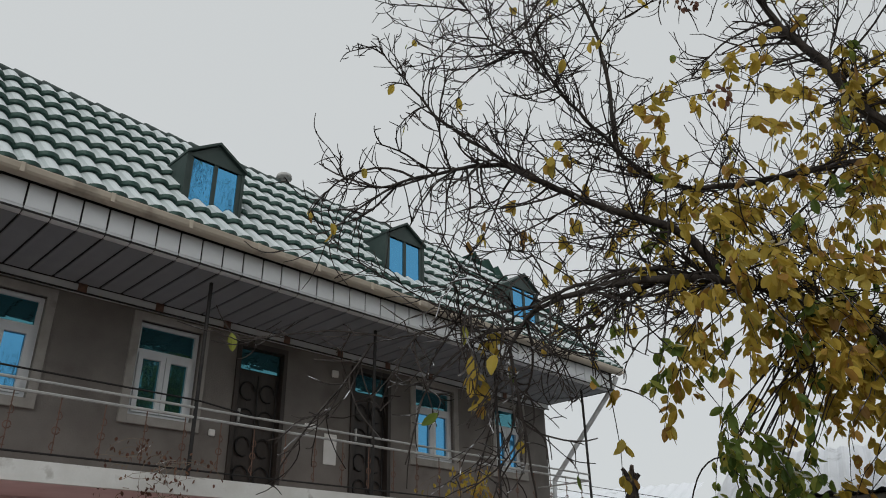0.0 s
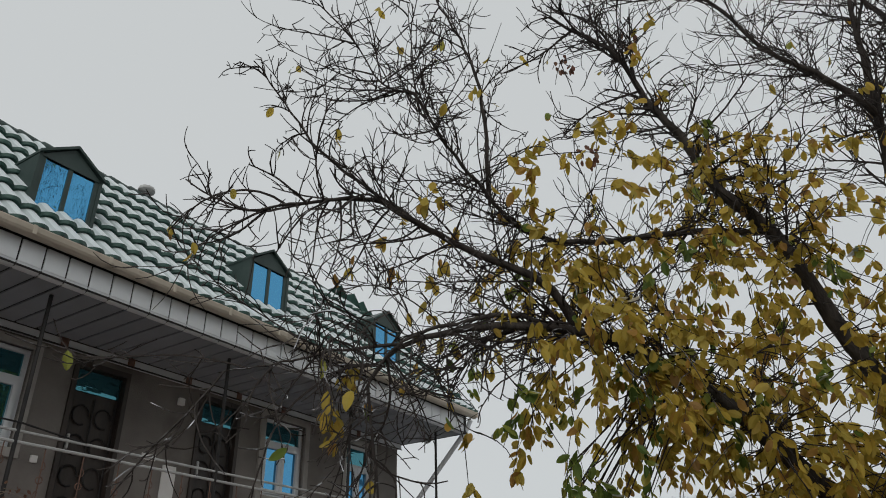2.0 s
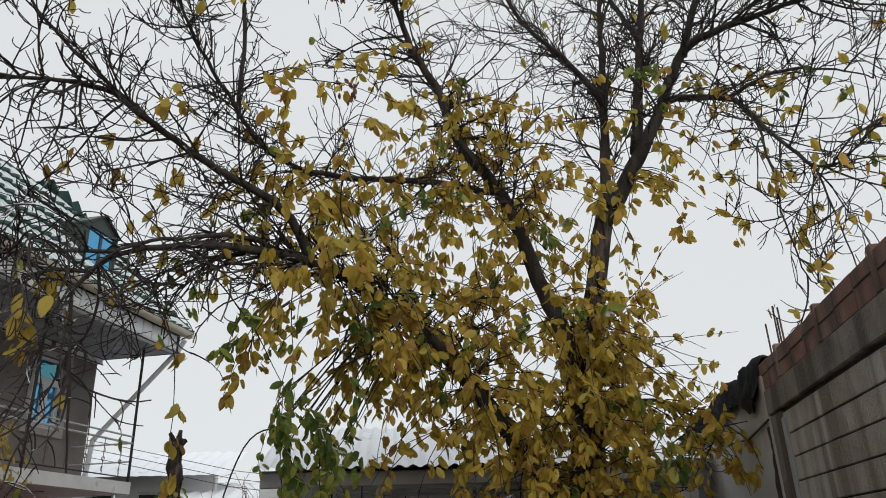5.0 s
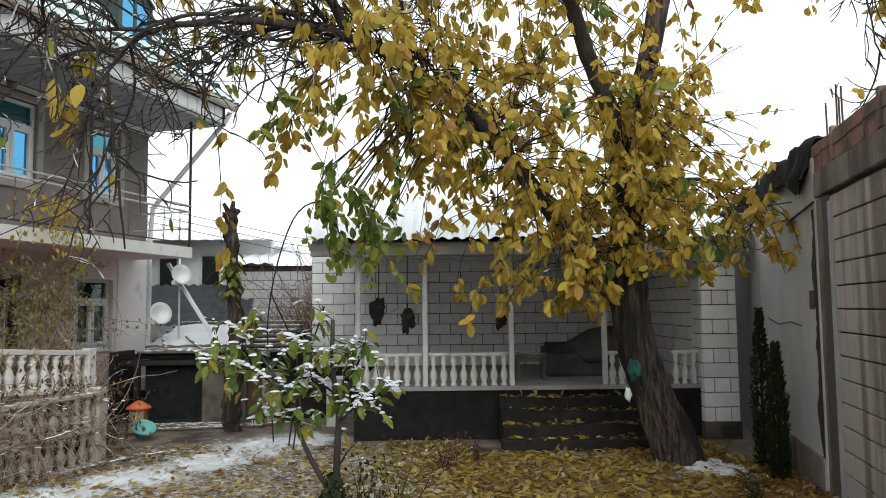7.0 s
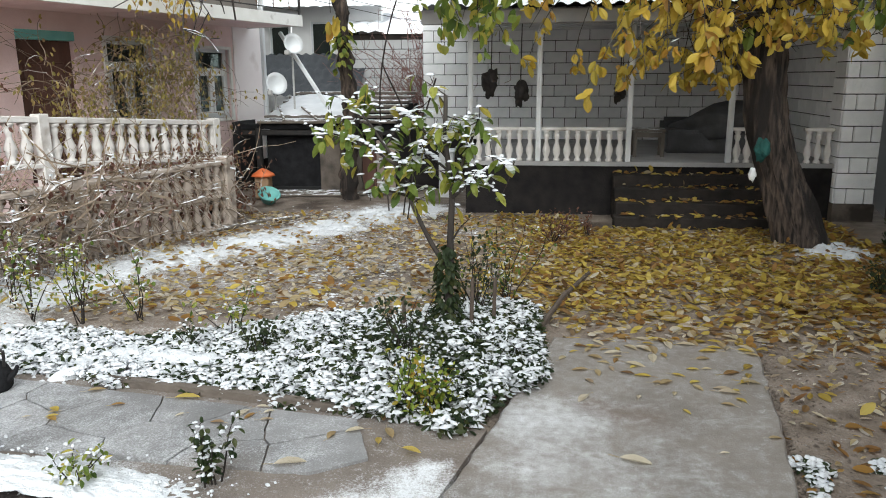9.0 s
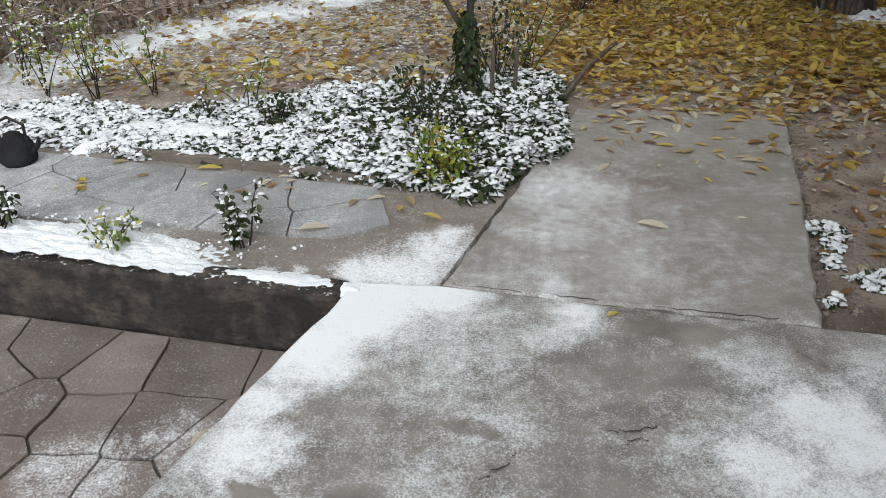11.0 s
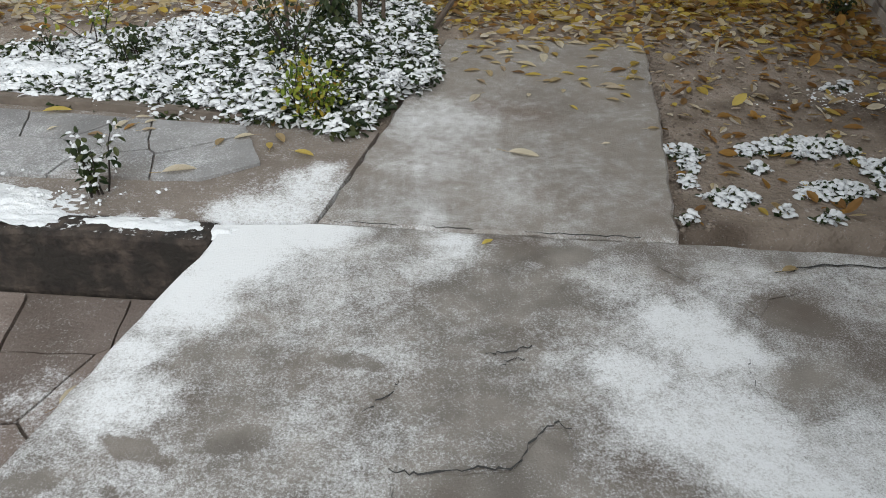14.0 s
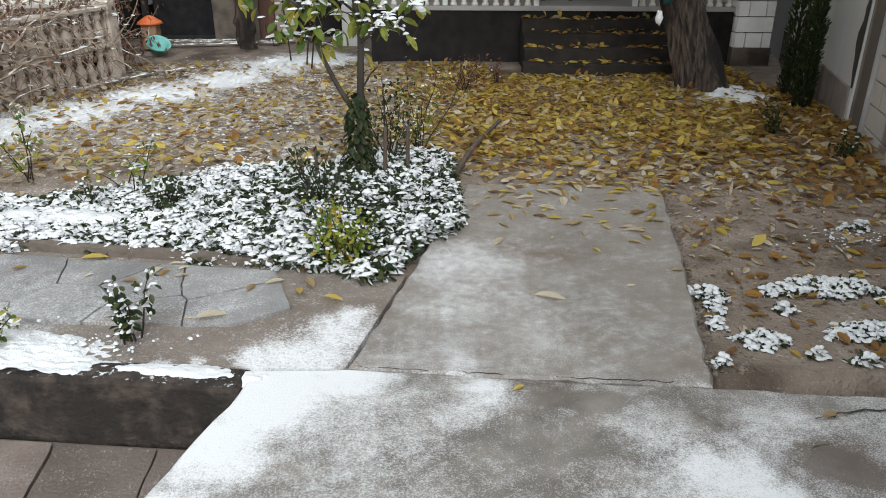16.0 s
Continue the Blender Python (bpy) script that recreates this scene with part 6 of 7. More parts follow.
for name, a, b, count in HOSTS:
    line = curve_through(BOUGHS[name][2], 5)
    for _ in range(count):
        i = min(len(line) - 2, int(tr.uniform(a, b) * (len(line) - 1)))
        w = Vector((tr.gauss(0, 0.9), tr.gauss(-0.2, 0.7), tr.uniform(-0.6, 0.8)))
        pts = sweep(tr, line[i], w, tr.uniform(0.8, 2.2), 9, 0.2, Vector((0, 0, tr.uniform(-2.8, -0.3))))
        pts = [q for q in pts if q.z > (1.6 if q.x < 2.2 else 1.95)]
        if len(pts) < 3:
            continue
        twigs.rod(pts, 0.009, 0.003)
        low = pts[-1].z
        keep = 1.0 if low < 4.6 else 0.65
        cloud = leaves if tr.random() < 0.9 else greens
        for q in pts[3:]:
            if tr.random() < 0.56 * keep:
                spray(cloud, q + rand_way(tr) * 0.06, 0.132, tr.randrange(3, 8), tr)
# shoots out of the trunk itself
for _ in range(120):
    z = tr.uniform(1.9, 4.2)
    start = Vector((2.69 + 0.1 * (z - 3), 8.55, z))
    w = Vector((tr.gauss(0.1, 0.9), tr.gauss(-0.8, 0.6), tr.uniform(-0.2, 0.8)))
    pts = sweep(tr, start, w, tr.uniform(0.7, 2.2), 7, 0.18, Vector((0, 0, tr.uniform(-1.8, -0.3))))
    pts = [q for q in pts if q.z > 2.0]
    if len(pts) < 3:
        continue
    twigs.rod(pts, 0.010, 0.003)
    for q in pts[2:]:
        if tr.random() < 0.5:
            spray(leaves, q + rand_way(tr) * 0.06, 0.130, tr.randrange(3, 8), tr)
# greener low shoots over the porch corner, and a few withered tufts up in the crown
for _ in range(16):
    start = Vector((tr.uniform(-0.9, 0.2), tr.uniform(7.3, 8.0), tr.uniform(2.6, 3.1)))
    pts = sweep(tr, start, Vector((tr.gauss(0, 0.5), tr.gauss(0, 0.5), -0.4)), tr.uniform(0.5, 1.0), 5, 0.2, Vector((0, 0, -1)))
    twigs.rod([Vector((start.x * 0.6 + 0.5, 7.9, 3.9))] + pts, 0.009, 0.003)
    for q in pts:
        spray(greens, q, 0.14, 3, tr)
for c in ((-0.35, 7.4, 8.1), (0.5, 7.5, 8.4), (-0.2, 7.3, 6.6)):
    for _ in range(14):
        hang_leaf(dead, Vector(c) + rand_way(tr) * 0.11, 0.10, tr)
for cloud, name, mat, label in ((twigs, "twig_tangle", TWIG, "fine bare twigs with snow along them"), (leaves, "foliage", AUTUMN, "hanging yellow autumn leaves"), (greens, "foliage", GREENISH, "greener hanging leaves"), (dead, "withered_foliage", BROWN_LEAF, "withered brown leaf tufts")):
    ob = tagged(cloud.make(name, mat, tree), label, kind="stuff")
    ob.matrix_basis = Matrix.Translation(-ROOT)

cloth = thing("cloth", pose(2.60, 8.30, 0.95), "turquoise cloth tied round the tree trunk", "cloth")
TURQ = material("turquoise_cloth", (0.006, 0.045, 0.040), (0.014, 0.085, 0.075), 8, 0.8, 0.6, 40)
shared("cloth", lump((0.075, 0.06, 0.11), TURQ, "cloth", 5.0, 0.6), cloth, pose(0, 0, 0))
shared("bag", lump((0.035, 0.035, 0.075), FASCIA, "bag", 2.0, 0.4), cloth, pose(-0.10, -0.06, -0.26))


# ---- garden: sapling, bed, leaves, shrubs ----
gr = random.Random(21)
SAP = Vector((-0.46, 5.08, -0.02))
sapling = thing("sapling", pose(*SAP), "young fruit tree with snowy green leaves and ivy at its foot", "tree")
STEMS = [(0.030, 0.014, [(0, 0, -0.05), (0.02, 0, 0.35), (0.03, 0, 0.70), (0.04, 0.0, 1.02), (0.0, 0.0, 1.30), (0.0, 0.02, 1.62)]),
         (0.020, 0.009, [(0.02, 0, 0.42), (-0.12, -0.02, 0.66), (-0.23, -0.02, 0.90), (-0.32, -0.04, 1.15), (-0.42, -0.04, 1.32)]),
         (0.011, 0.005, [(-0.32, -0.04, 1.15), (-0.52, -0.08, 1.30), (-0.68, -0.1, 1.36), (-0.86, -0.1, 1.40)]),
         (0.010, 0.004, [(-0.40, -0.04, 1.28), (-0.56, 0.05, 1.48), (-0.72, 0.08, 1.60)]),
         (0.012, 0.005, [(-0.25, -0.02, 0.95), (-0.40, -0.1, 1.00), (-0.52, -0.14, 0.98)]),
         (0.013, 0.005, [(0.04, 0, 1.0), (0.12, 0.04, 1.20), (0.19, 0.04, 1.38), (0.22, 0.0, 1.48)]),
         (0.012, 0.004, [(0.03, 0, 0.92), (0.16, -0.08, 1.05), (0.30, -0.10, 1.15), (0.46, -0.1, 1.20)]),
         (0.012, 0.005, [(0.0, 0, 1.22), (-0.12, 0.1, 1.34), (-0.24, 0.12, 1.46), (-0.34, 0.12, 1.52)]),
         (0.010, 0.004, [(0.02, 0, 1.12), (-0.10, -0.14, 1.24), (-0.20, -0.2, 1.30)]),
         (0.008, 0.003, [(0.03, 0.0, 0.62), (0.10, -0.05, 0.74), (0.16, -0.07, 0.80)])]
sap_leaf, sap_snow, sap_twig = Cloud(), Cloud(), Cloud()
for r0, r1, pts in STEMS:
    line = curve_through(pts, 5)
    part("stem", tube(bmesh.new(), line, [r0 + (r1 - r0) * i / (len(line) - 1) for i in range(len(line))], 7), BARK, sapling, smooth=True)
    for i in range(3, len(line)):
        if line[i].z < 0.86:
            continue
        for _ in range(3 if (line[i] - line[i - 1]).normalized().z < 0.7 else 0):
            p = line[i].lerp(line[i - 1], gr.random())
            sap_snow.blob(p + Vector((0, 0, 0.008)), gr.uniform(0.02, 0.05), gr.uniform(0.010, 0.016), gr.uniform(0.008, 0.018), gr)
        for _ in range(1):
            tw = sweep(gr, line[i], rand_way(gr, 0.2), gr.uniform(0.08, 0.26), 3, 0.2, Vector((0, 0, 0.1)))
            sap_twig.rod(tw, 0.005, 0.002)
            for q in tw[1:]:
                for _ in range(gr.randrange(0, 3)):
                    way = Vector((gr.gauss(0, 0.8), gr.gauss(0, 0.8), gr.uniform(-1.2, 0.1)))
                    sap_leaf.leaf(q, way, Vector((gr.gauss(0, 0.3), gr.gauss(0, 0.3), 1)), gr.uniform(0.08, 0.135), gr.uniform(0.045, 0.065), 0.2, 0.3)
                if gr.random() < 0.62:
                    sap_snow.blob(q + Vector((0, 0, 0.004)), gr.uniform(0.01, 0.05), gr.uniform(0.01, 0.022), gr.uniform(0.008, 0.018), gr)
tagged(sap_leaf.make("foliage", GREENISH, sapling), "yellow-green leaves", kind="stuff")
tagged(sap_snow.make("snow_cover", SNOW, sapling, True), "snow on the leaves", kind="stuff")
tagged(sap_twig.make("twig_tangle", TWIG, sapling), kind="stuff")
ivy = Cloud()
for _ in range(330):
    z = gr.random() ** 1.3 * 0.62
    a = gr.uniform(0, 6.28)
    rad = 0.04 + 0.10 * (1 - z / 0.62) * gr.random()
    ivy.leaf(Vector((rad * math.cos(a), rad * math.sin(a), z)), Vector((math.cos(a), math.sin(a), -0.8)), Vector((0, 0, 1)), 0.05, 0.04)
tagged(ivy.make("ivy", DARK_LEAF, sapling), "dark ivy round the foot", kind="stuff")

# snowy groundcover bed


def in_bed(x, y):
    front = 3.60 - 0.17 * (x + 0.73) if x < -0.73 else 3.62 - 0.35 * (x + 0.73)
    if x > -0.35:
        front = 3.42 + 1.9 * max(0, x + 0.22)
    back = 4.62 + 0.19 * (x + 3.4) + 0.10 * math.sin(x * 3.1)
    if x > -0.75:
        back = 5.25 + 0.55 * max(0, x + 0.75)
    return front < y < back and x < 0.20 and y < 5.9


bed_leaf, dark_leaf, bed_snow = Cloud(), Cloud(), Cloud()
count = 0
while count < 34000:
    x, y = gr.uniform(-5.2, 0.22), gr.uniform(3.3, 5.9)
    if not in_bed(x + 0.10 * noise.noise(Vector((x * 4, y * 4, 2))), y + 0.14 * noise.noise(Vector((x * 3, y * 3, 7)))):
        continue
    count += 1
    thick = 0.5 * noise.noise(Vector((x * 1.9, y * 1.9, 5))) + 0.75 * noise.noise(Vector((x * 7.5, y * 7.5, 3))) + 0.12 * min(1, max(-1, -(x + 1.2)))
    near = max(0, 1 - math.hypot(x + 0.35, y - 4.4) / 1.5)
    h = max(0.0, (0.05 + 0.10 * near + 0.06 * thick)) * gr.uniform(0.25, 1.15)
    p = Vector((x, y, -0.02 + h))
    if gr.random() < 0.62 + 0.3 * near:
        w = Vector((gr.gauss(0, 1), gr.gauss(0, 1), gr.uniform(-0.5, 0.4)))
        (dark_leaf if gr.random() < 0.48 + 0.18 * near - 0.8 * thick else bed_leaf).leaf(p, w, Vector((gr.gauss(0, 0.45), gr.gauss(0, 0.45), 1)), gr.uniform(0.030, 0.062), gr.uniform(0.018, 0.034))
    if gr.random() < 0.52 + 0.95 * thick - 0.08 * near:
        long = 0.005 + 0.024 * gr.random() ** 1.7
        bed_snow.blob(p + Vector((0, 0, 0.001)), long * gr.uniform(0.9, 1.6), long * gr.uniform(0.45, 0.9), min(0.016, long * gr.uniform(0.4, 0.75)), gr)
# snowy tufts of the same plant beside the path
for cx, cy, rx, ry, n in ((1.37, 3.27, 0.10, 0.16, 240), (1.98, 3.36, 0.34, 0.14, 760), (1.45, 2.86, 0.14, 0.08, 230), (1.95, 2.92, 0.19, 0.11, 380), (1.80, 2.66, 0.07, 0.03, 60), (1.20, 2.67, 0.04, 0.02, 26), (1.46, 2.55, 0.06, 0.02, 36), (2.56, 4.14, 0.15, 0.06, 60), (2.35, 3.08, 0.28, 0.2, 480), (1.68, 3.16, 0.07, 0.04, 50), (1.62, 2.72, 0.05, 0.03, 34), (1.30, 3.02, 0.05, 0.06, 50)):
    for _ in range(n):
        q, a = math.sqrt(gr.random()), gr.uniform(0, 6.28)
        q *= 0.80 + 0.75 * noise.noise(Vector((math.cos(a) * 1.5 + cx * 9, math.sin(a) * 1.5, cy)))
        x, y = cx + rx * q * math.cos(a), cy + ry * q * math.sin(a)
        p = Vector((x, y, ground_z(x, y) + gr.uniform(0.004, 0.055) * (1.1 - q)))
        w = Vector((gr.gauss(0, 1), gr.gauss(0, 1), gr.uniform(-0.4, 0.4)))
        (dark_leaf if gr.random() < 0.6 else bed_leaf).leaf(p, w, Vector((gr.gauss(0, 0.45), gr.gauss(0, 0.45), 1)), gr.uniform(0.022, 0.045), gr.uniform(0.014, 0.026))
        if gr.random() < 0.62:
            long = gr.uniform(0.007, 0.019)
            bed_snow.blob(p + Vector((0, 0, 0.004)), long * gr.uniform(0.8, 1.5), long, long * gr.uniform(0.5, 0.8), gr)
tagged(dark_leaf.make("groundcover", DARK_LEAF), "dark green creeping groundcover in the bed", "groundcover", kind="stuff")
tagged(bed_leaf.make("groundcover", BED_LEAF), "creeping groundcover leaves carrying fresh snow", "groundcover", kind="stuff")
tagged(bed_snow.make("snow_on_bed", SNOW, None, True), "fresh snow lying on the groundcover bed", "snow", kind="stuff")

# loose snow over the left of the yard, the foot of the tree, along the kerb and beside the path
lawn_snow = Cloud()
SPOTS = [(-3.3, 7.6, 1.2, 0.9, 600), (-2.1, 9.6, 1.1, 1.0, 600), (-4.0, 6.0, 0.9, 0.7, 500), (-2.0, 6.9, 1.3, 0.8, 520), (3.4, 8.1, 0.35, 0.6, 260), (-2.1, 2.84, 0.75, 0.09, 220), (-3.6, 3.05, 1.2, 0.12, 500),
         (1.2, 9.0, 0.5, 0.25, 80), (-0.8, 8.8, 1.6, 0.9, 260), (-1.4, 5.7, 0.8, 0.25, 200), (2.55, 4.0, 0.3, 0.12, 70)]
for x, y, sx, sy, n in SPOTS:
    for _ in range(int(n * 1.8)):
        px, py = gr.gauss(x, sx * 0.55), gr.gauss(y, sy * 0.55)
        terr = kerb_y(px) < py < 3.45 and px < -0.4
        z = 0.026 if terr else ground_z(px, py)
        if z < -0.2 or (z < -0.06 and py < 5):
            continue
        s = gr.uniform(0.004, 0.010) if terr or (px > 1 and py < 5) else gr.uniform(0.005, 0.020)
        lawn_snow.blob(Vector((px, py, z - 0.004)), s * gr.uniform(0.8, 1.8), s, s * (1.1 if terr or (px > 1 and py < 5) else gr.uniform(0.3, 0.7)), gr)
tagged(lawn_snow.make("snow_patches", SNOW, None, True), "thin patches of fresh snow on soil and stone", "snow", kind="stuff")

BAND_LINE = [Vector((-4.1, 5.4)), Vector((-3.6, 6.8)), Vector((-3.0, 8.3)), Vector((-2.2, 9.5)), Vector((-1.6, 10.7))]


def on_band(x, y):
    """How far a place lies from the strip of lying snow."""
    p = Vector((x, y))
    best = 9
    for a, b in zip(BAND_LINE, BAND_LINE[1:]):
        q = min(1, max(0, (p - a).dot(b - a) / (b - a).length_squared))
        best = min(best, (p - a.lerp(b, q)).length)
    return best


litter, pale, rust = Cloud(), Cloud(), Cloud()
count = 0
while count < 18500:
    x, y = gr.uniform(-4.2, 4.0), gr.uniform(4.4, 10.2)
    edge = 1.92 / 0.962 + 0.284 * y
    if x > edge - 0.1 or (x < 0.2 and in_bed(x, y)) or (0.8 < x < 2.8 and y > 9.45):
        continue
    dense = min(1, max(0, (x + 0.9) / 1.4)) * min(1, max(0.03, (y - 4.75) / 1.1))
    thin = 0.30 if y > 5.2 else 0.05
    if noise.noise(Vector((x * 1.1, y * 1.1, 9))) < -0.28 and gr.random() < 0.6:
        continue
    if x < -1 and on_band(x, y) < 0.55 + 0.40 * noise.noise(Vector((x * 3, y * 3, 2))) and gr.random() < 0.68:
        continue
    if math.hypot((x - 3.4) / 0.32, (y - 8.15) / 0.55) < 1 and gr.random() < 0.8:
        continue
    if gr.random() > max(dense, thin):
        continue
    count += 1
    z = ground_z(x, y) + gr.uniform(0.004, 0.03)
    w = Vector((gr.gauss(0, 1), gr.gauss(0, 1), gr.gauss(0, 0.18)))
    up = Vector((gr.gauss(0, 0.35), gr.gauss(0, 0.35), 1))
    heap = litter if gr.random() < 0.25 + 0.65 * dense else pale
    if gr.random() < 0.16 + 0.5 * min(1, max(0, 0.9 - (edge - x) * 0.55)):
        heap = rust
    big = gr.uniform(0.05, 0.118)
    heap.leaf(Vector((x, y, z)), w, up, big, big * gr.uniform(0.40, 0.55), gr.uniform(-0.1, 0.3), gr.uniform(-0.15, 0.2))
for _ in range(1000):
    x, y = gr.uniform(1.2, 3.2), gr.uniform(2.6, 5.4)
    if x < 1.14 + 0.2 * (y - 2.5) or x > 1.85 + 0.284 * y or gr.random() > 0.25 + 0.3 * (y - 2.6):
        continue
    w = Vector((gr.gauss(0, 1), gr.gauss(0, 1), gr.gauss(0, 0.15)))
    long = gr.uniform(0.03, 0.11)
    gr.choice((litter, pale, pale, rust, rust)).leaf(Vector((x, y, ground_z(x, y) + 0.010)), w, Vector((gr.gauss(0, 0.25), gr.gauss(0, 0.25), 1)), long, long * gr.uniform(0.35, 0.55), 0.3, gr.uniform(-0.25, 0.25))
for _ in range(620):
    y = gr.uniform(4.6, 8.6)
    x = 1.92 / 0.962 + 0.284 * y - 0.10 - abs(gr.gauss(0, 0.28))
    long = gr.uniform(0.05, 0.12)
    gr.choice((rust, rust, litter, pale)).leaf(Vector((x, y, ground_z(x, y) + gr.uniform(0.006, 0.05))), Vector((gr.gauss(0, 1), gr.gauss(0, 1), gr.gauss(0, 0.3))), Vector((gr.gauss(0, 0.5), gr.gauss(0, 0.5), 1)), long, long * gr.uniform(0.4, 0.6), 0.3, gr.uniform(-0.2, 0.3))
for k in range(4):
    for _ in range(44):
        deep = gr.random() ** 1.4 * 0.21
        p = PORCH @ Vector((gr.uniform(0.9, 2.7), 10.41 - 0.25 * (k + 1) + deep, 0.58 - 0.145 * (k + 1) + gr.uniform(0.010, 0.03)))
        long = gr.uniform(0.06, 0.12)
        (rust if gr.random() < 0.35 else litter).leaf(p, Vector((gr.gauss(0, 1), gr.gauss(0, 0.7), gr.uniform(-0.1, 0.35))), Vector((gr.gauss(0, 0.4), gr.gauss(-0.3, 0.4), 1)), long, long * 0.5)
tagged(litter.make("leaf_litter", FALLEN), "thick carpet of fallen yellow leaves", "fallen leaves", kind="stuff")
tagged(rust.make("brown_leaf_litter", FALLEN_BROWN), "rust-brown fallen leaves among the yellow ones", "fallen leaves", kind="stuff")
tagged(pale.make("faded_leaf_litter", FALLEN_PALE), "faded snow-dusted fallen leaves", "fallen leaves", kind="stuff")

# grit, crumbs of earth and leaf scraps on the bare soil beside the path
grit = Cloud()
for _ in range(2600):
    y = gr.uniform(2.5, 5.2)
    x = 1.12 + 0.2 * (y - 2.5) + (abs(gr.gauss(0, 0.10)) if gr.random() < 0.5 else gr.uniform(0, 1.6))
    long = 0.003 + 0.011 * gr.random() ** 2.5
    grit.blob(Vector((x, y, ground_z(x, y) - 0.002)), long * gr.uniform(0.8, 1.5), long, long * gr.uniform(0.5, 0.9), gr)
for _ in range(420):
    q = gr.random()
    x, y = -0.40 - 1.9 * q + gr.gauss(0, 0.03), 3.66 + 0.29 * q + gr.gauss(0, 0.05)
    long = gr.uniform(0.004, 0.014)
    grit.blob(Vector((x, y, 0.004)), long * 1.2, long, long * 0.7, gr)
tagged(grit.make("grit", CRUMB, None, True), "crumbs of earth and grit on the bare soil", "grit", kind="stuff")

# single leaves on slab, path and flagstones
SINGLE = [(0.58, 3.24, 0.155, -15), (0.34, 2.50, 0.06, 40), (-1.12, 1.98, 0.13, 60), (-0.98, 3.06, 0.15, 20), (-1.75, 3.70, 0.14, 15), (-0.86, 3.34, 0.09, 80), (-0.62, 3.30, 0.08, 100), (-1.30, 3.62, 0.07, 10), (0.75, 4.42, 0.13, -25), (1.05, 4.18, 0.08, 30),
          (1.28, 3.52, 0.07, 10), (0.92, 3.78, 0.06, -60), (1.18, 4.55, 0.10, 15), (0.32, 4.5, 0.09, 60), (0.52, 4.72, 0.09, -10), (0.85, 4.7, 0.14, -30), (1.38, 4.3, 0.09, 70), (0.45, 4.15, 0.08, 120), (0.66, 4.55, 0.07, 20), (1.3, 4.75, 0.1, 0),
          (-2.3, 3.75, 0.1, 30), (-0.45, 3.22, 0.1, -20), (1.0, 3.35, 0.05, 15), (0.7, 3.95, 0.06, 75), (1.24, 3.95, 0.08, 120), (1.46, 2.30, 0.08, 20), (0.95, 4.6, 0.09, 100), (0.6, 4.35, 0.07, -80)]
SINGLE += [(-0.55 - 2.2 * gr.random(), 3.38 + 0.22 * gr.random(), gr.uniform(0.04, 0.10), gr.uniform(0, 360)) for _ in range(16)]
SINGLE += [(gr.uniform(0.35, 1.5), 4.88 - 1.0 * gr.random() ** 2, gr.uniform(0.06, 0.13), gr.uniform(0, 360)) for _ in range(64)]
one = Cloud()
one.leaf(Vector((-0.5, 0, 0.02)), Vector((1, 0, 0.05)), Vector((0, 0, 1)), 1.0, 0.42, 0.35, 0.12)
one.rod([Vector((-0.5, 0, 0.02)), Vector((-0.68, 0.03, 0.03)), Vector((-0.85, 0.09, 0.02))], 0.012, 0.010)
leaf_ob = one.make("fallen_leaf", FALLEN)
fresh, faded = leaf_ob.data, leaf_ob.data.copy()
faded.materials[0] = FALLEN_PALE
for k, (x, y, size, turn) in enumerate(SINGLE):
    on_flag = x < -0.4 and y > kerb_y(x)
    z = 0.028 if on_flag else (-0.262 if (y < kerb_y(x) and x < slab_edge(y)) else (0.009 if y < 2.6 else 0.011))
    ob = leaf_ob if k == 0 else leaf_ob.copy()
    if k:
        scene.collection.objects.link(ob)
    ob.data = faded if k % 5 in (0, 2, 3) else fresh
    ob.matrix_basis = pose(x, y, z, 0, 0, turn) @ Matrix.Diagonal((size, size, size, 1))
    tagged(ob, "single fallen yellow leaf lying on wet concrete", "leaf", "fallen leaves on the paving")


def shrub(x, y, z, size, count, mat, label, snow=0.5, tall=1.0, leaf_size=0.035):
    s = thing("shrub", pose(x, y, z), label, "shrub")
    tw, lf, sn = Cloud(), Cloud(), Cloud()
    for _ in range(max(4, count // 14)):
        pts = sweep(gr, Vector((gr.gauss(0, 0.02), gr.gauss(0, 0.02), 0)), Vector((gr.gauss(0, 0.35), gr.gauss(0, 0.35), 1)), size * tall * gr.uniform(0.6, 1.1), 5, 0.25, Vector((0, 0, 0.1)))
        tw.rod(pts, 0.006, 0.002)
        for q in pts[2:]:
            for _ in range(5):
                p = q + rand_way(gr) * size * 0.16
                lf.leaf(p, rand_way(gr, -0.2), Vector((gr.gauss(0, 0.4), gr.gauss(0, 0.4), 1)), leaf_size * gr.uniform(0.7, 1.4), leaf_size * 0.65)
                if gr.random() < snow:
                    sn.blob(p + Vector((0, 0, 0.005)), gr.uniform(0.005, 0.018), gr.uniform(0.005, 0.014), gr.uniform(0.006, 0.014), gr)
    tagged(tw.make("stem_tangle", TWIG, s), kind="stuff")
    tagged(lf.make("foliage", mat, s), kind="stuff")
    if snow:
        tagged(sn.make("snow_cover", SNOW, s, True), "snow on the leaves", kind="stuff")
    return s


shrub(-1.25, 2.86, 0.02, 0.22, 90, DARK_LEAF, "small dark rose bush capped with snow on the kerb", 0.5, 1.1)
shrub(-1.86, 2.83, 0.02, 0.20, 80, GREENISH, "small green seedling with snow on the kerb", 0.35, 1.1)
shrub(-2.45, 2.95, 0.02, 0.18, 70, DARK_LEAF, "small dark seedling with snow on the kerb", 0.5)
shrub(-0.45, 3.66, -0.02, 0.34, 330, LIME, "yellow-green bush at the corner of the bed", 0.12, 1.0, 0.032)
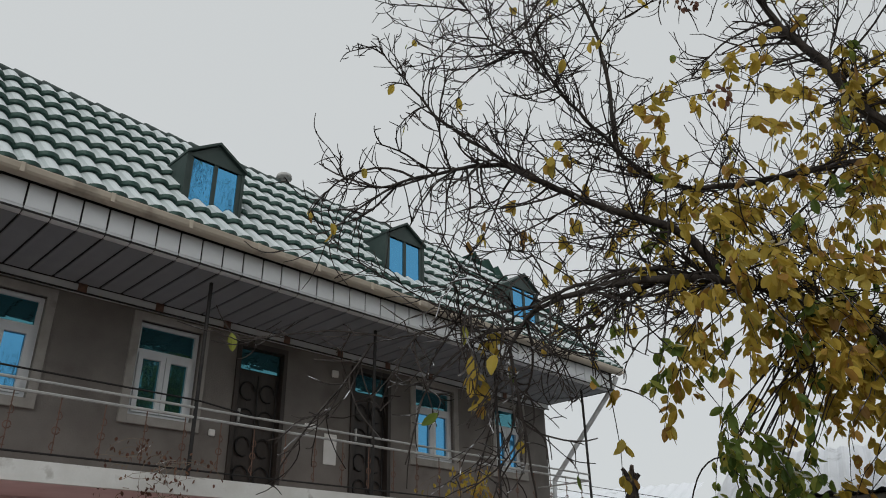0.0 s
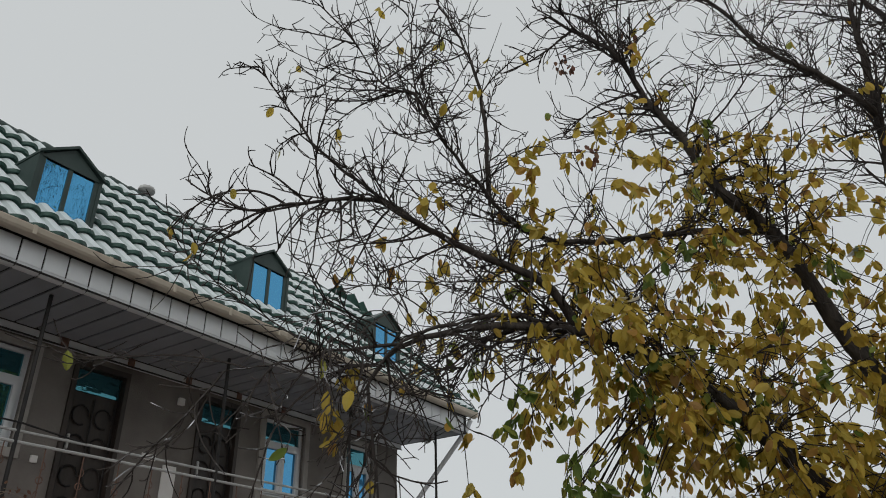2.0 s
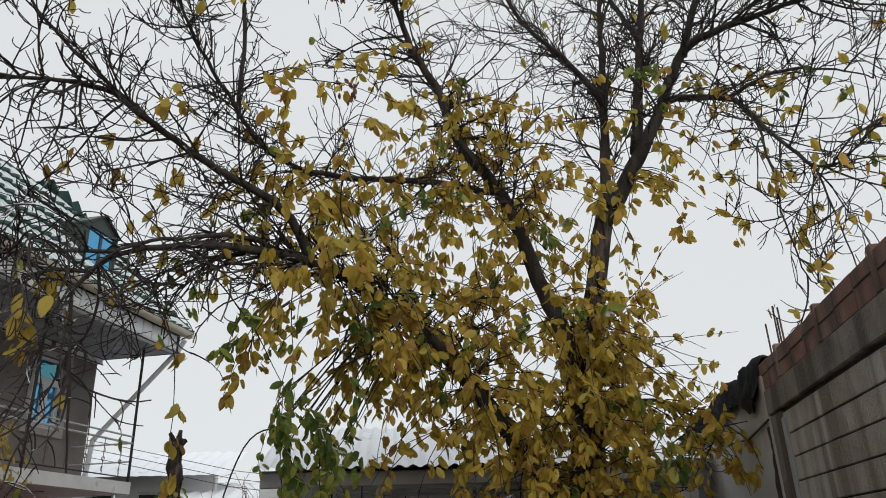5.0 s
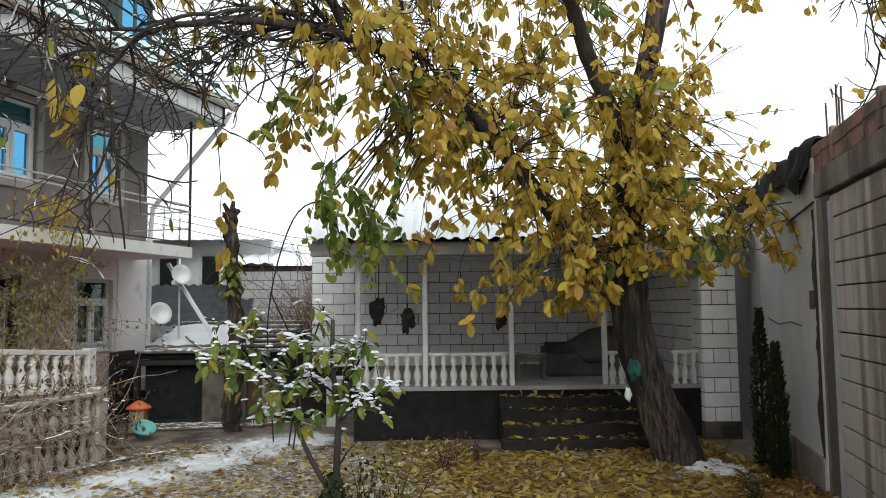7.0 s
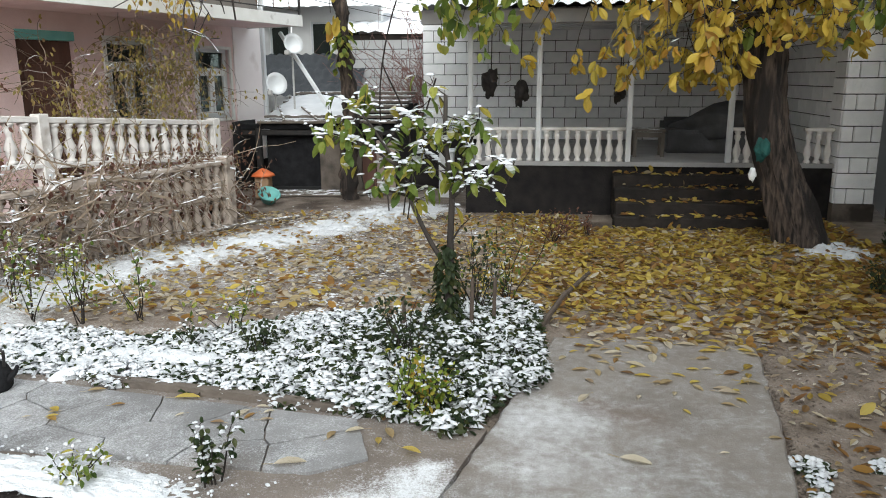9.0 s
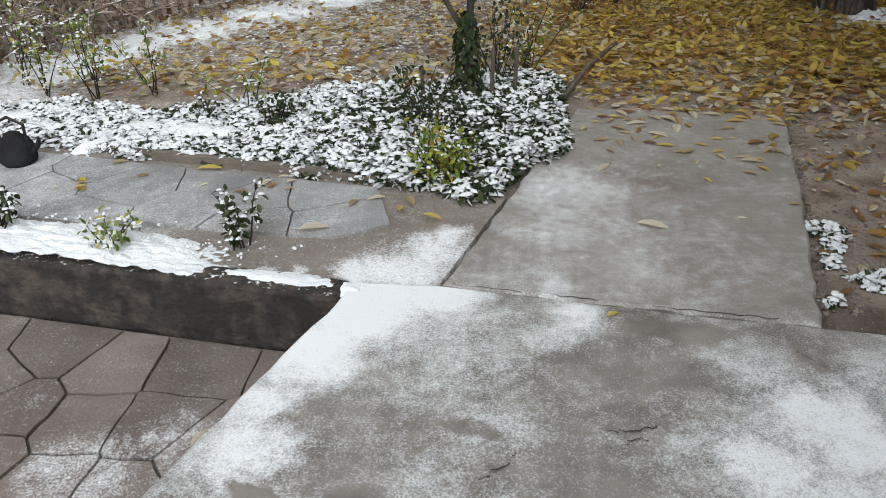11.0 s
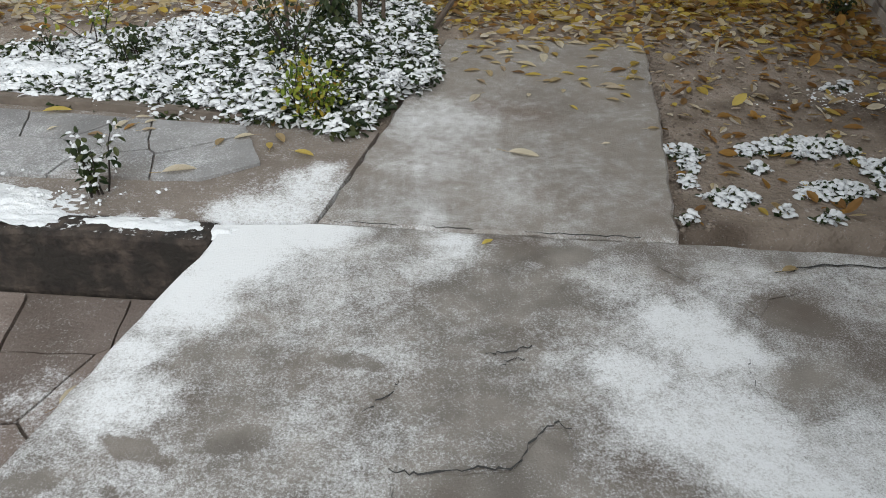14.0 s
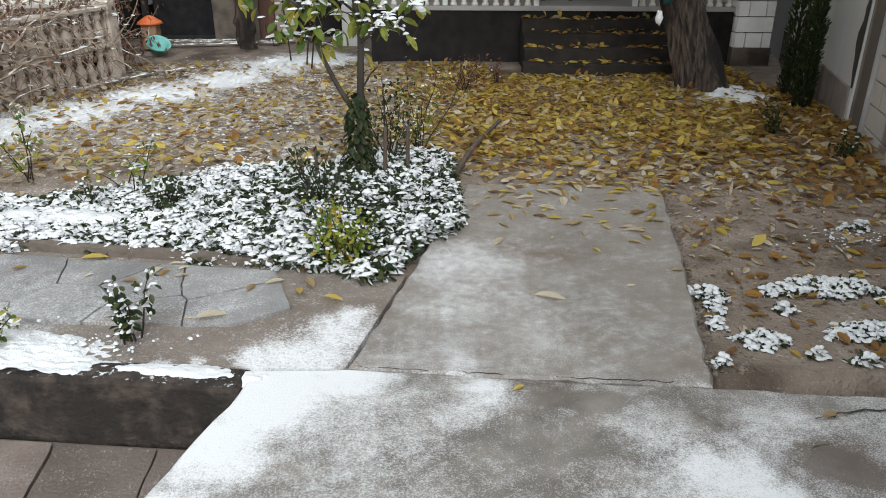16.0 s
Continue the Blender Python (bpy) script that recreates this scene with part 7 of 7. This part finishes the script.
shrub(-0.62, 4.35, -0.02, 0.48, 190, DARK_LEAF, "dark evergreen bush in the snowy bed", 0.15)
shrub(-0.25, 5.35, -0.02, 0.62, 170, DARK_LEAF, "tall dark perennial behind the sapling", 0.12, 1.2)
shrub(-0.05, 5.75, -0.03, 0.55, 130, GREENISH, "thin green perennial behind the sapling", 0.12, 1.2)
shrub(-1.55, 4.35, -0.02, 0.24, 130, DARK_LEAF, "low dark bush in the snowy bed", 0.25)
shrub(-2.1, 4.5, -0.02, 0.2, 90, DARK_LEAF, "low dark bush in the snowy bed", 0.3)
for x, y, h in ((-3.55, 5.05, 0.55), (-3.15, 5.0, 0.6), (-3.9, 5.3, 0.6), (-2.75, 5.1, 0.45), (-4.3, 5.4, 0.7), (-3.4, 5.4, 0.5), (-1.95, 4.8, 0.4)):
    shrub(x, y, -0.03, h, 75, GREENISH, "thin leggy rose stems with few green leaves", 0.15, 1.1, 0.04)
shrub(0.45, 8.3, -0.12, 0.42, 150, BROWN_LEAF, "withered brown perennial clump among the leaves", 0.02)
shrub(0.9, 8.9, -0.13, 0.25, 60, BROWN_LEAF, "small withered clump by the steps", 0.05)
shrub(3.0, 6.3, -0.06, 0.28, 120, DARK_LEAF, "low green weeds by the boundary wall", 0.03)
shrub(3.25, 5.5, -0.05, 0.22, 80, DARK_LEAF, "low green weeds by the boundary wall", 0.03)

STAKE = material("old_stake", (0.06, 0.045, 0.035), (0.10, 0.075, 0.06), 12, 0.9, 0.4, 60, stretch=(1, 1, 0.2))
for x, y, h in ((-0.28, 4.95, 0.42), (-0.13, 5.05, 0.40), (-0.72, 4.75, 0.34)):
    st = thing("stake", pose(x, y, -0.05), "short weathered wooden garden stake", "stake", "stakes in the bed")
    part("stake", tube(bmesh.new(), [(0, 0, 0), (0.01, 0, h)], [0.016, 0.013], 6), STAKE, st)
    part("tip", tube(bmesh.new(), [(0.01, 0, h), (0.012, 0, h + 0.03)], [0.013, 0.003], 6), STAKE, st)
stick = tagged(part("stick", tube(bmesh.new(), [(0.16, 4.95, 0.0), (0.40, 5.8, 0.03), (0.68, 6.70, -0.02)], [0.022, 0.022, 0.018], 6), STAKE), "long grey stick lying along the edge of the bed", "stick")
border = thing("border_stones", pose(0, 0, 0), "rough stones edging the bed beside the path", "stones")
for k in range(7):
    q = k / 6
    shared("stone", lump((0.055, 0.045, 0.04), CONCRETE_RAW if k % 2 else RED_BRICK, "stone", k * 1.7, 0.5, 2), border, pose(-0.20 + 0.30 * q, 3.55 + 1.1 * q, 0.0))
step_edge = slab("bed_edging", [(-0.80, 3.60), (-1.5, 3.73), (-2.4, 3.87), (-2.4, 3.93), (-1.5, 3.79), (-0.80, 3.66)], -0.1, 0.05, CONCRETE_RAW, "low concrete edging of the bed", None, 0.01)
tagged(step_edge, category="edging", kind="structure")

kettle = thing("kettle", pose(-2.89, 3.72, 0.02), "sooty black kettle standing on the flagstones", "kettle")
part("body", lathe([(0.085, 0), (0.10, 0.02), (0.105, 0.08), (0.08, 0.14), (0.045, 0.165), (0.045, 0.175), (0.01, 0.19)], 16), TARP, kettle, "", True)
part("handle", tube(bmesh.new(), [(-0.08, 0, 0.14), (-0.085, 0, 0.23), (0, 0, 0.27), (0.085, 0, 0.23), (0.08, 0, 0.14)], 0.009, 6), BLACK_IRON, kettle)
part("spout", tube(bmesh.new(), [(0.09, 0, 0.06), (0.14, 0, 0.11), (0.16, 0, 0.15)], [0.02, 0.014, 0.01], 7), TARP, kettle)

# bare stump with ivy, and slender evergreens by the wall
stump = thing("dead_trunk", pose(-2.62, 11.55, -0.15), "tall bare lopped trunk with a ragged head", "tree")
bm = tube(bmesh.new(), curve_through([(0, 0, -0.1), (0.02, 0, 0.6), (0.08, 0, 1.4), (0.0, 0, 2.2), (-0.03, 0, 2.9), (-0.04, 0, 3.32)], 12), [0.125 - 0.0008 * i for i in range(61)], 18)
for v in bm.verts:
    v.co += Vector((v.co.x, v.co.y, 0)).normalized() * (noise.noise(v.co * 6) * 0.055 + abs(noise.noise(v.co * 17)) * 0.06)
part("trunk", bm, TRUNK_BARK, stump, "", True)
for k in range(5):
    a = k * 1.3
    part("snag", tube(bmesh.new(), [(-0.04, 0, 3.25), (-0.04 + 0.13 * math.cos(a), 0.13 * math.sin(a), 3.36 + 0.03 * k)], [0.06, 0.03], 6), TRUNK_BARK, stump)
lf = Cloud()
for _ in range(150):
    z = gr.choice((gr.uniform(1.9, 2.7), gr.uniform(2.2, 2.6), gr.uniform(0.9, 1.3)))
    a = gr.uniform(0, 6.28)
    lf.leaf(Vector((0.22 * gr.random() * math.cos(a), 0.22 * gr.random() * math.sin(a) - 0.12, z)), Vector((math.cos(a), math.sin(a), -0.8)), Vector((0, 0, 1)), 0.11, 0.07)
tagged(lf.make("foliage", GREENISH, stump), "few green leafy shoots", kind="stuff")


def column_evergreen(x, y, z, h, w):
    e = thing("evergreen", pose(x, y, z), "slender dark green columnar evergreen by the wall", "tree", "evergreens by the wall")
    part("stem", tube(bmesh.new(), [(0, 0, -0.05), (0, 0, h * 0.9)], [0.025, 0.008], 6), BARK, e)
    lf = Cloud()
    for _ in range(1700):
        q = gr.random()
        rad = w * (0.35 + 0.65 * math.sin(math.pi * min(1, 0.15 + q * 0.85))) * gr.uniform(0.35, 1.1) * (1 - q ** 4) * (0.8 + 0.4 * noise.noise(Vector((q * 9, x, y)))) + 0.01
        a = gr.uniform(0, 6.28)
        lf.leaf(Vector((rad * math.cos(a), rad * math.sin(a), q * h)), Vector((math.cos(a) * gr.uniform(0.2, 1.2), math.sin(a) * gr.uniform(0.2, 1.2), 1)), rand_way(gr), 0.06, 0.02)
    tagged(lf.make("foliage", DARK_LEAF, e), kind="stuff")


column_evergreen(3.98, 8.15, -0.12, 1.72, 0.115)
column_evergreen(3.80, 7.45, -0.10, 1.35, 0.105)


def snow_drift(parts, label):
    """Thin drifts: soft low mounds (x, y, reach x, reach y, height) that thin out to nothing at a ragged edge."""
    vs, fs = [], []
    for x0, y0, rx, ry, h, z in parts:
        n = 64
        base = len(vs)
        ok = []
        for i in range(n + 1):
            for j in range(n + 1):
                a, b = -1 + 2 * i / n, -1 + 2 * j / n
                x, y = x0 + a * rx, y0 + b * ry - (0.115 * a * rx if z > 0 else 0)
                rough = 0.30 if z > 0 else 1.0
                k = h * (1 - (a * a + b * b) * 1.35) + rough * h * 1.1 * noise.noise(Vector((x * 6, y * 6, 4))) + rough * h * 0.7 * noise.noise(Vector((x * 17, y * 17, 1))) + h * 0.45 * noise.noise(Vector((x * 41, y * 41, 6)))
                vs.append((x, y, z + max(min(k, h * 1.25), -0.05)))
                ok.append(k > -0.04 if z <= 0 else (2 if y > kerb_y(x) + 0.03 else -9))
        for i in range(n):
            for j in range(n):
                q = (i * (n + 1) + j, (i + 1) * (n + 1) + j, (i + 1) * (n + 1) + j + 1, i * (n + 1) + j + 1)
                if sum(ok[m] for m in q) >= 1:
                    fs.append(tuple(base + m for m in q))
    return tagged(raw("snow_drift", vs, fs, SNOW, None, True), label, "snow", kind="stuff")


snow_drift([(-2.10, 2.83, 0.90, 0.24, 0.042, 0.010), (-1.0, 2.645, 0.36, 0.06, 0.016, 0.004), (-3.4, 3.03, 1.4, 0.19, 0.036, 0.014),
            (-1.35, 4.15, 0.75, 0.55, 0.06, -0.045), (-2.35, 4.25, 0.9, 0.5, 0.075, -0.035), (-3.5, 4.45, 1.0, 0.45, 0.08, -0.04), (-4.1, 5.8, 0.8, 0.6, 0.045, rise(5.8) - 0.032), (-3.6, 6.9, 0.65, 0.75, 0.045, rise(6.9) - 0.032), (-3.0, 8.1, 0.6, 0.8, 0.045, rise(8.1) - 0.032), (-2.35, 9.3, 0.65, 0.7, 0.05, rise(9.3) - 0.032), (-1.65, 10.35, 0.7, 0.6, 0.05, rise(10.3) - 0.022), (3.4, 8.15, 0.36, 0.6, 0.055, rise(8.1) - 0.012)], "drifted fresh snow on kerb and garden bed")


# ---- fences, vines and clutter in front of the house ----
def turned(h, w):
    return [(w, 0), (w, h * 0.07), (w * 0.6, h * 0.10), (w * 1.1, h * 0.30), (w * 1.15, h * 0.40), (w * 0.55, h * 0.62), (w * 0.5, h * 0.70), (w * 0.9, h * 0.84), (w * 0.6, h * 0.90), (w, h * 0.94), (w, h)]


old = mesh_of("baluster", lathe(turned(0.36, 0.055), 9), BALUSTER_OLD, True)
fence = thing("balustrade", HOUSE, "weathered two-tier cast-stone balustrade overgrown with dry vines", "balustrade")
FV, FZ = 6.3, -0.15
for k, z in enumerate((FZ, FZ + 0.41, FZ + 0.82)):
    part("rail", soft_box(3.0, 7.62, FV - 0.07, FV + 0.07, z, z + 0.055, 0.012), BALUSTER_OLD, fence)
for tier in range(2):
    for k in range(27):
        shared("baluster", old, fence, pose(3.1 + 0.17 * k + 0.05 * tier, FV, FZ + 0.053 + 0.41 * tier))
for u in (3.02, 5.3, 7.58):
    part("pier", soft_box(u - 0.08, u + 0.08, FV - 0.08, FV + 0.08, FZ - 0.2, FZ + 0.92, 0.015), BALUSTER_OLD, fence)
white = mesh_of("baluster", lathe(turned(0.44, 0.06), 10), BALUSTER_WHITE, True)
terr_fence = thing("balustrade", HOUSE, "white cast balustrade along the house terrace", "balustrade")


def tilted(u0, u1, v0, v1, z0, z1, fall):
    bm = soft_box(u0, u1, v0, v1, z0, z1, 0.01)
    for v in bm.verts:
        v.co.z -= fall * (v.co.x - u0)
    return bm


part("rail", tilted(4.3, 8.75, 7.34, 7.46, 1.36, 1.43, 0.068), BALUSTER_WHITE, terr_fence)
part("foot", tilted(4.3, 8.75, 7.34, 7.46, 0.86, 0.92, 0.068), BALUSTER_WHITE, terr_fence)
for k in range(24):
    shared("baluster", white, terr_fence, pose(4.4 + 0.185 * k, 7.4, 0.918 - 0.068 * (0.1 + 0.185 * k)))
for u in (5.9, 8.7):
    part("pier", soft_box(u - 0.07, u + 0.07, 7.33, 7.47, 0.40, 1.46 - 0.068 * (u - 4.3), 0.012), BALUSTER_WHITE, terr_fence)
terrace_base = tagged(part("terrace_base", boxes((-4, 8.75, 7.36, 8.5, -0.4, 0.44)), PINK, None, "pink rendered house terrace", at=HOUSE), category="terrace", kind="structure")

vr = random.Random(5)


def vine(name, label, region, stems, length, leaf_count, leaf_mat, droop, leaf_size=0.07, radius=0.006, snowy=0):
    """A tangle of dry stems in a box (u, v, z ranges) with some leaves."""
    t = thing(name, HOUSE, label, "vine")
    tw, lf, perches = Cloud(), Cloud(), []
    (ua, ub), (va, vb), (za, zb) = region
    for _ in range(stems):
        p = Vector((vr.uniform(ua, ub), vr.uniform(va, vb), vr.uniform(za, zb)))
        pts = sweep(vr, p, Vector((vr.gauss(0, 1), vr.gauss(0, 0.35), vr.gauss(0, 0.5))), length * vr.uniform(0.5, 1.3), 7, 0.35, Vector((0, 0, droop)))
        tw.rod(pts, radius, radius * 0.5)
        perches += pts[1:]
        for q in pts[1:]:
            if vr.random() < leaf_count:
                hang_leaf(lf, q + rand_way(vr) * 0.06, leaf_size, vr)
                hang_leaf(lf, q + rand_way(vr) * 0.10, leaf_size, vr)
    tagged(tw.make("stem_tangle", DRY_STEM, t), "dry tangled stems", kind="stuff")
    if snowy:
        caps = Cloud()
        for p in vr.sample(perches, min(snowy, len(perches))):
            long = vr.uniform(0.010, 0.032)
            caps.blob(p + Vector((0, 0, radius * 0.5)), long * 1.6, long * 0.5, long * 0.5, vr)
        tagged(caps.make("snow_cover", SNOW, t, True), "snow caught on the stems", kind="stuff")
    if lf.f:
        tagged(lf.make("foliage", leaf_mat, t), kind="stuff")


vine("fence_vine", "dry brown vine tangled along the old balustrade", ((3.0, 7.6), (6.1, 6.5), (0.40, 0.85)), 230, 0.7, 0.12, BROWN_LEAF, -0.3, 0.06, 0.007, 130)
vine("fence_vine", "dry vine hanging over the old balustrade", ((4.0, 7.4), (6.05, 6.25), (0.1, 0.7)), 90, 0.7, 0.05, BROWN_LEAF, -1.2)
vine("brush_heap", "heap of dry cut brushwood behind the balustrade", ((2.8, 5.7), (5.7, 6.6), (0.0, 0.65)), 270, 0.9, 0.10, BROWN_LEAF, 0.0, 0.07, 0.009, 210)
vine("brush_heap", "thick pale cut branches thrown against the balustrade", ((3.6, 6.6), (5.9, 6.15), (0.15, 0.8)), 16, 1.4, 0.0, BROWN_LEAF, -0.2, 0.06, 0.017, 30)
vine("brush_heap", "dark withered creeper by the terrace end", ((7.0, 8.6), (6.5, 7.3), (0.0, 0.75)), 170, 0.55, 0.5, BROWN_LEAF, -0.5, 0.06)
vine("wall_vine", "yellow-leaved creeper hanging before the pink wall", ((7.5, 8.8), (7.5, 8.2), (0.5, 2.3)), 200, 0.8, 0.8, VINE_LEAF, -1.0, 0.06)
vine("wall_vine", "yellowing creeper before the wooden door", ((6.2, 7.2), (7.4, 8.1), (0.8, 1.9)), 90, 0.7, 0.5, VINE_LEAF, -0.8, 0.06)
vine("wall_vine", "bare creeper stems on the pink wall", ((5.0, 10.0), (7.9, 8.40), (0.7, 2.4)), 110, 0.9, 0.12, BROWN_LEAF, -0.9, 0.06, 0.004)
vine("railing_vine", "dry creeper on the balcony railing", ((3.0, 3.7), (7.3, 7.42), (2.5, 3.0)), 40, 0.5, 0.35, BROWN_LEAF, -0.6, 0.05, 0.004)
vine("railing_vine", "yellow leaves hanging over the balcony edge", ((7.0, 8.2), (6.8, 7.3), (2.6, 3.2)), 26, 0.5, 0.5, AUTUMN, -1.0, 0.08, 0.004)

TAN = material("tan_box", (0.26, 0.17, 0.10), (0.34, 0.23, 0.15), 6, 0.8, 0.3, 50)
ORANGE = material("orange_lid", (0.50, 0.11, 0.03), (0.60, 0.15, 0.05), 5, 0.6, 0.1, 40)
bin_ = thing("waste_bin", pose(-3.95, 11.4, -0.14), "tan bin with an orange lid by the shed", "bin")
part("body", soft_box(-0.11, 0.11, -0.11, 0.11, 0, 0.36, 0.02), TAN, bin_)
lid = lathe([(0.19, 0), (0.17, 0.03), (0.06, 0.10), (0.01, 0.12)], 12)
part("lid", lid, ORANGE, bin_, "orange lid", True, pose(0, 0, 0.36))
tub = thing("washtub", pose(-3.72, 10.9, -0.14), "turquoise plastic washtub lying by the bin", "tub")
part("tub", lathe([(0.10, 0), (0.16, 0.13), (0.175, 0.135), (0.165, 0.15), (0.145, 0.13), (0.09, 0.02)], 14), TEAL_PAINT, tub, "", True, pose(0, 0, 0.05, 25, 20, 0))
for k, (x, y, L, turn, s) in enumerate(((-3.2, 11.7, 1.3, 8, 0.05), (-3.0, 11.9, 1.6, -4, 0.06), (-2.2, 12.0, 1.0, 12, 0.05), (-3.5, 9.2, 1.1, 62, 0.04), (-3.2, 9.6, 0.7, 40, 0.035), (-3.4, 12.1, 1.4, 3, 0.05))):
    pl = thing("plank", pose(x, y, -0.14, 0, 0, turn), "weathered board lying on the ground with snow", "plank", "boards by the shed")
    part("board", soft_box(-L / 2, L / 2, -s, s, 0, 0.035, 0.006), PLANK, pl)
pots = thing("flower_pot", HOUSE @ pose(7.95, 6.75, -0.15), "dark plastic flower pot beside the balustrade", "pot")
part("pot", lathe([(0.12, 0), (0.17, 0.30), (0.19, 0.30), (0.19, 0.34), (0.16, 0.34), (0.15, 0.30)], 14), TARP, pots, "", True)
part("soil", lathe([(0.01, 0.28), (0.15, 0.29), (0.15, 0.30), (0.01, 0.30)], 12), STEP, pots)
urn = thing("stone_urn", HOUSE @ pose(8.35, 7.05, -0.15), "weathered stone urn beside the terrace", "urn")
part("urn", lathe([(0.12, 0), (0.12, 0.05), (0.07, 0.12), (0.17, 0.34), (0.19, 0.45), (0.16, 0.52), (0.18, 0.55)], 14), BALUSTER_OLD, urn, "", True)

# wires and the hazy bush behind
wires = thing("power_lines", pose(0, 0, 0), "sagging overhead wires behind the yard", "wires")
for k in range(3):
    z = 3.0 + 0.16 * k
    part("wire", tube(bmesh.new(), [(-9, 15.5, z + 1.2), (-5, 15.8, z + 0.45), (-2.5, 16, z - 0.1), (1, 16.2, z - 0.55)], 0.008, 4), BLACK_IRON, wires)
bush = thing("bush", pose(-1.6, 15.6, -0.2), "hazy leafless reddish bush behind the gate", "bush")
tw = Cloud()
for _ in range(150):
    pts = sweep(vr, Vector((vr.gauss(0, 0.25), vr.gauss(0, 0.2), 0.4)), Vector((vr.gauss(0, 0.35), vr.gauss(0, 0.3), 1)), vr.uniform(1.6, 3.2), 6, 0.22, Vector((vr.gauss(0, 0.8), 0, -0.2)))
    tw.rod(pts, 0.012, 0.005)
    for q in pts[2:]:
        tw.rod(sweep(vr, q, rand_way(vr, 0.3), 0.45, 3, 0.3, Vector((0, 0, 0))), 0.006, 0.003)
REDTWIG = material("reddish_twig", (0.16, 0.085, 0.075), (0.24, 0.13, 0.115), 6, 0.9, 0.2, 50)
tagged(tw.make("twig_tangle", REDTWIG, bush), kind="stuff")
arch = thing("arched_shoot", pose(0, 0, 0), "thin bare arched shoots beside the lopped trunk", "shoot")
for k, pts in enumerate(([(-1.75, 10.2, -0.1), (-1.85, 10.3, 1.6), (-1.5, 10.2, 2.9), (-1.0, 10.0, 3.05), (-0.75, 9.9, 2.2)], [(-1.5, 9.9, -0.1), (-1.4, 9.9, 1.0), (-1.75, 9.9, 1.9)], [(-1.4, 9.6, -0.1), (-1.25, 9.6, 0.9), (-1.0, 9.5, 1.7)])):
    part("shoot", tube(bmesh.new(), curve_through(pts, 6), 0.011, 5), TWIG, arch)
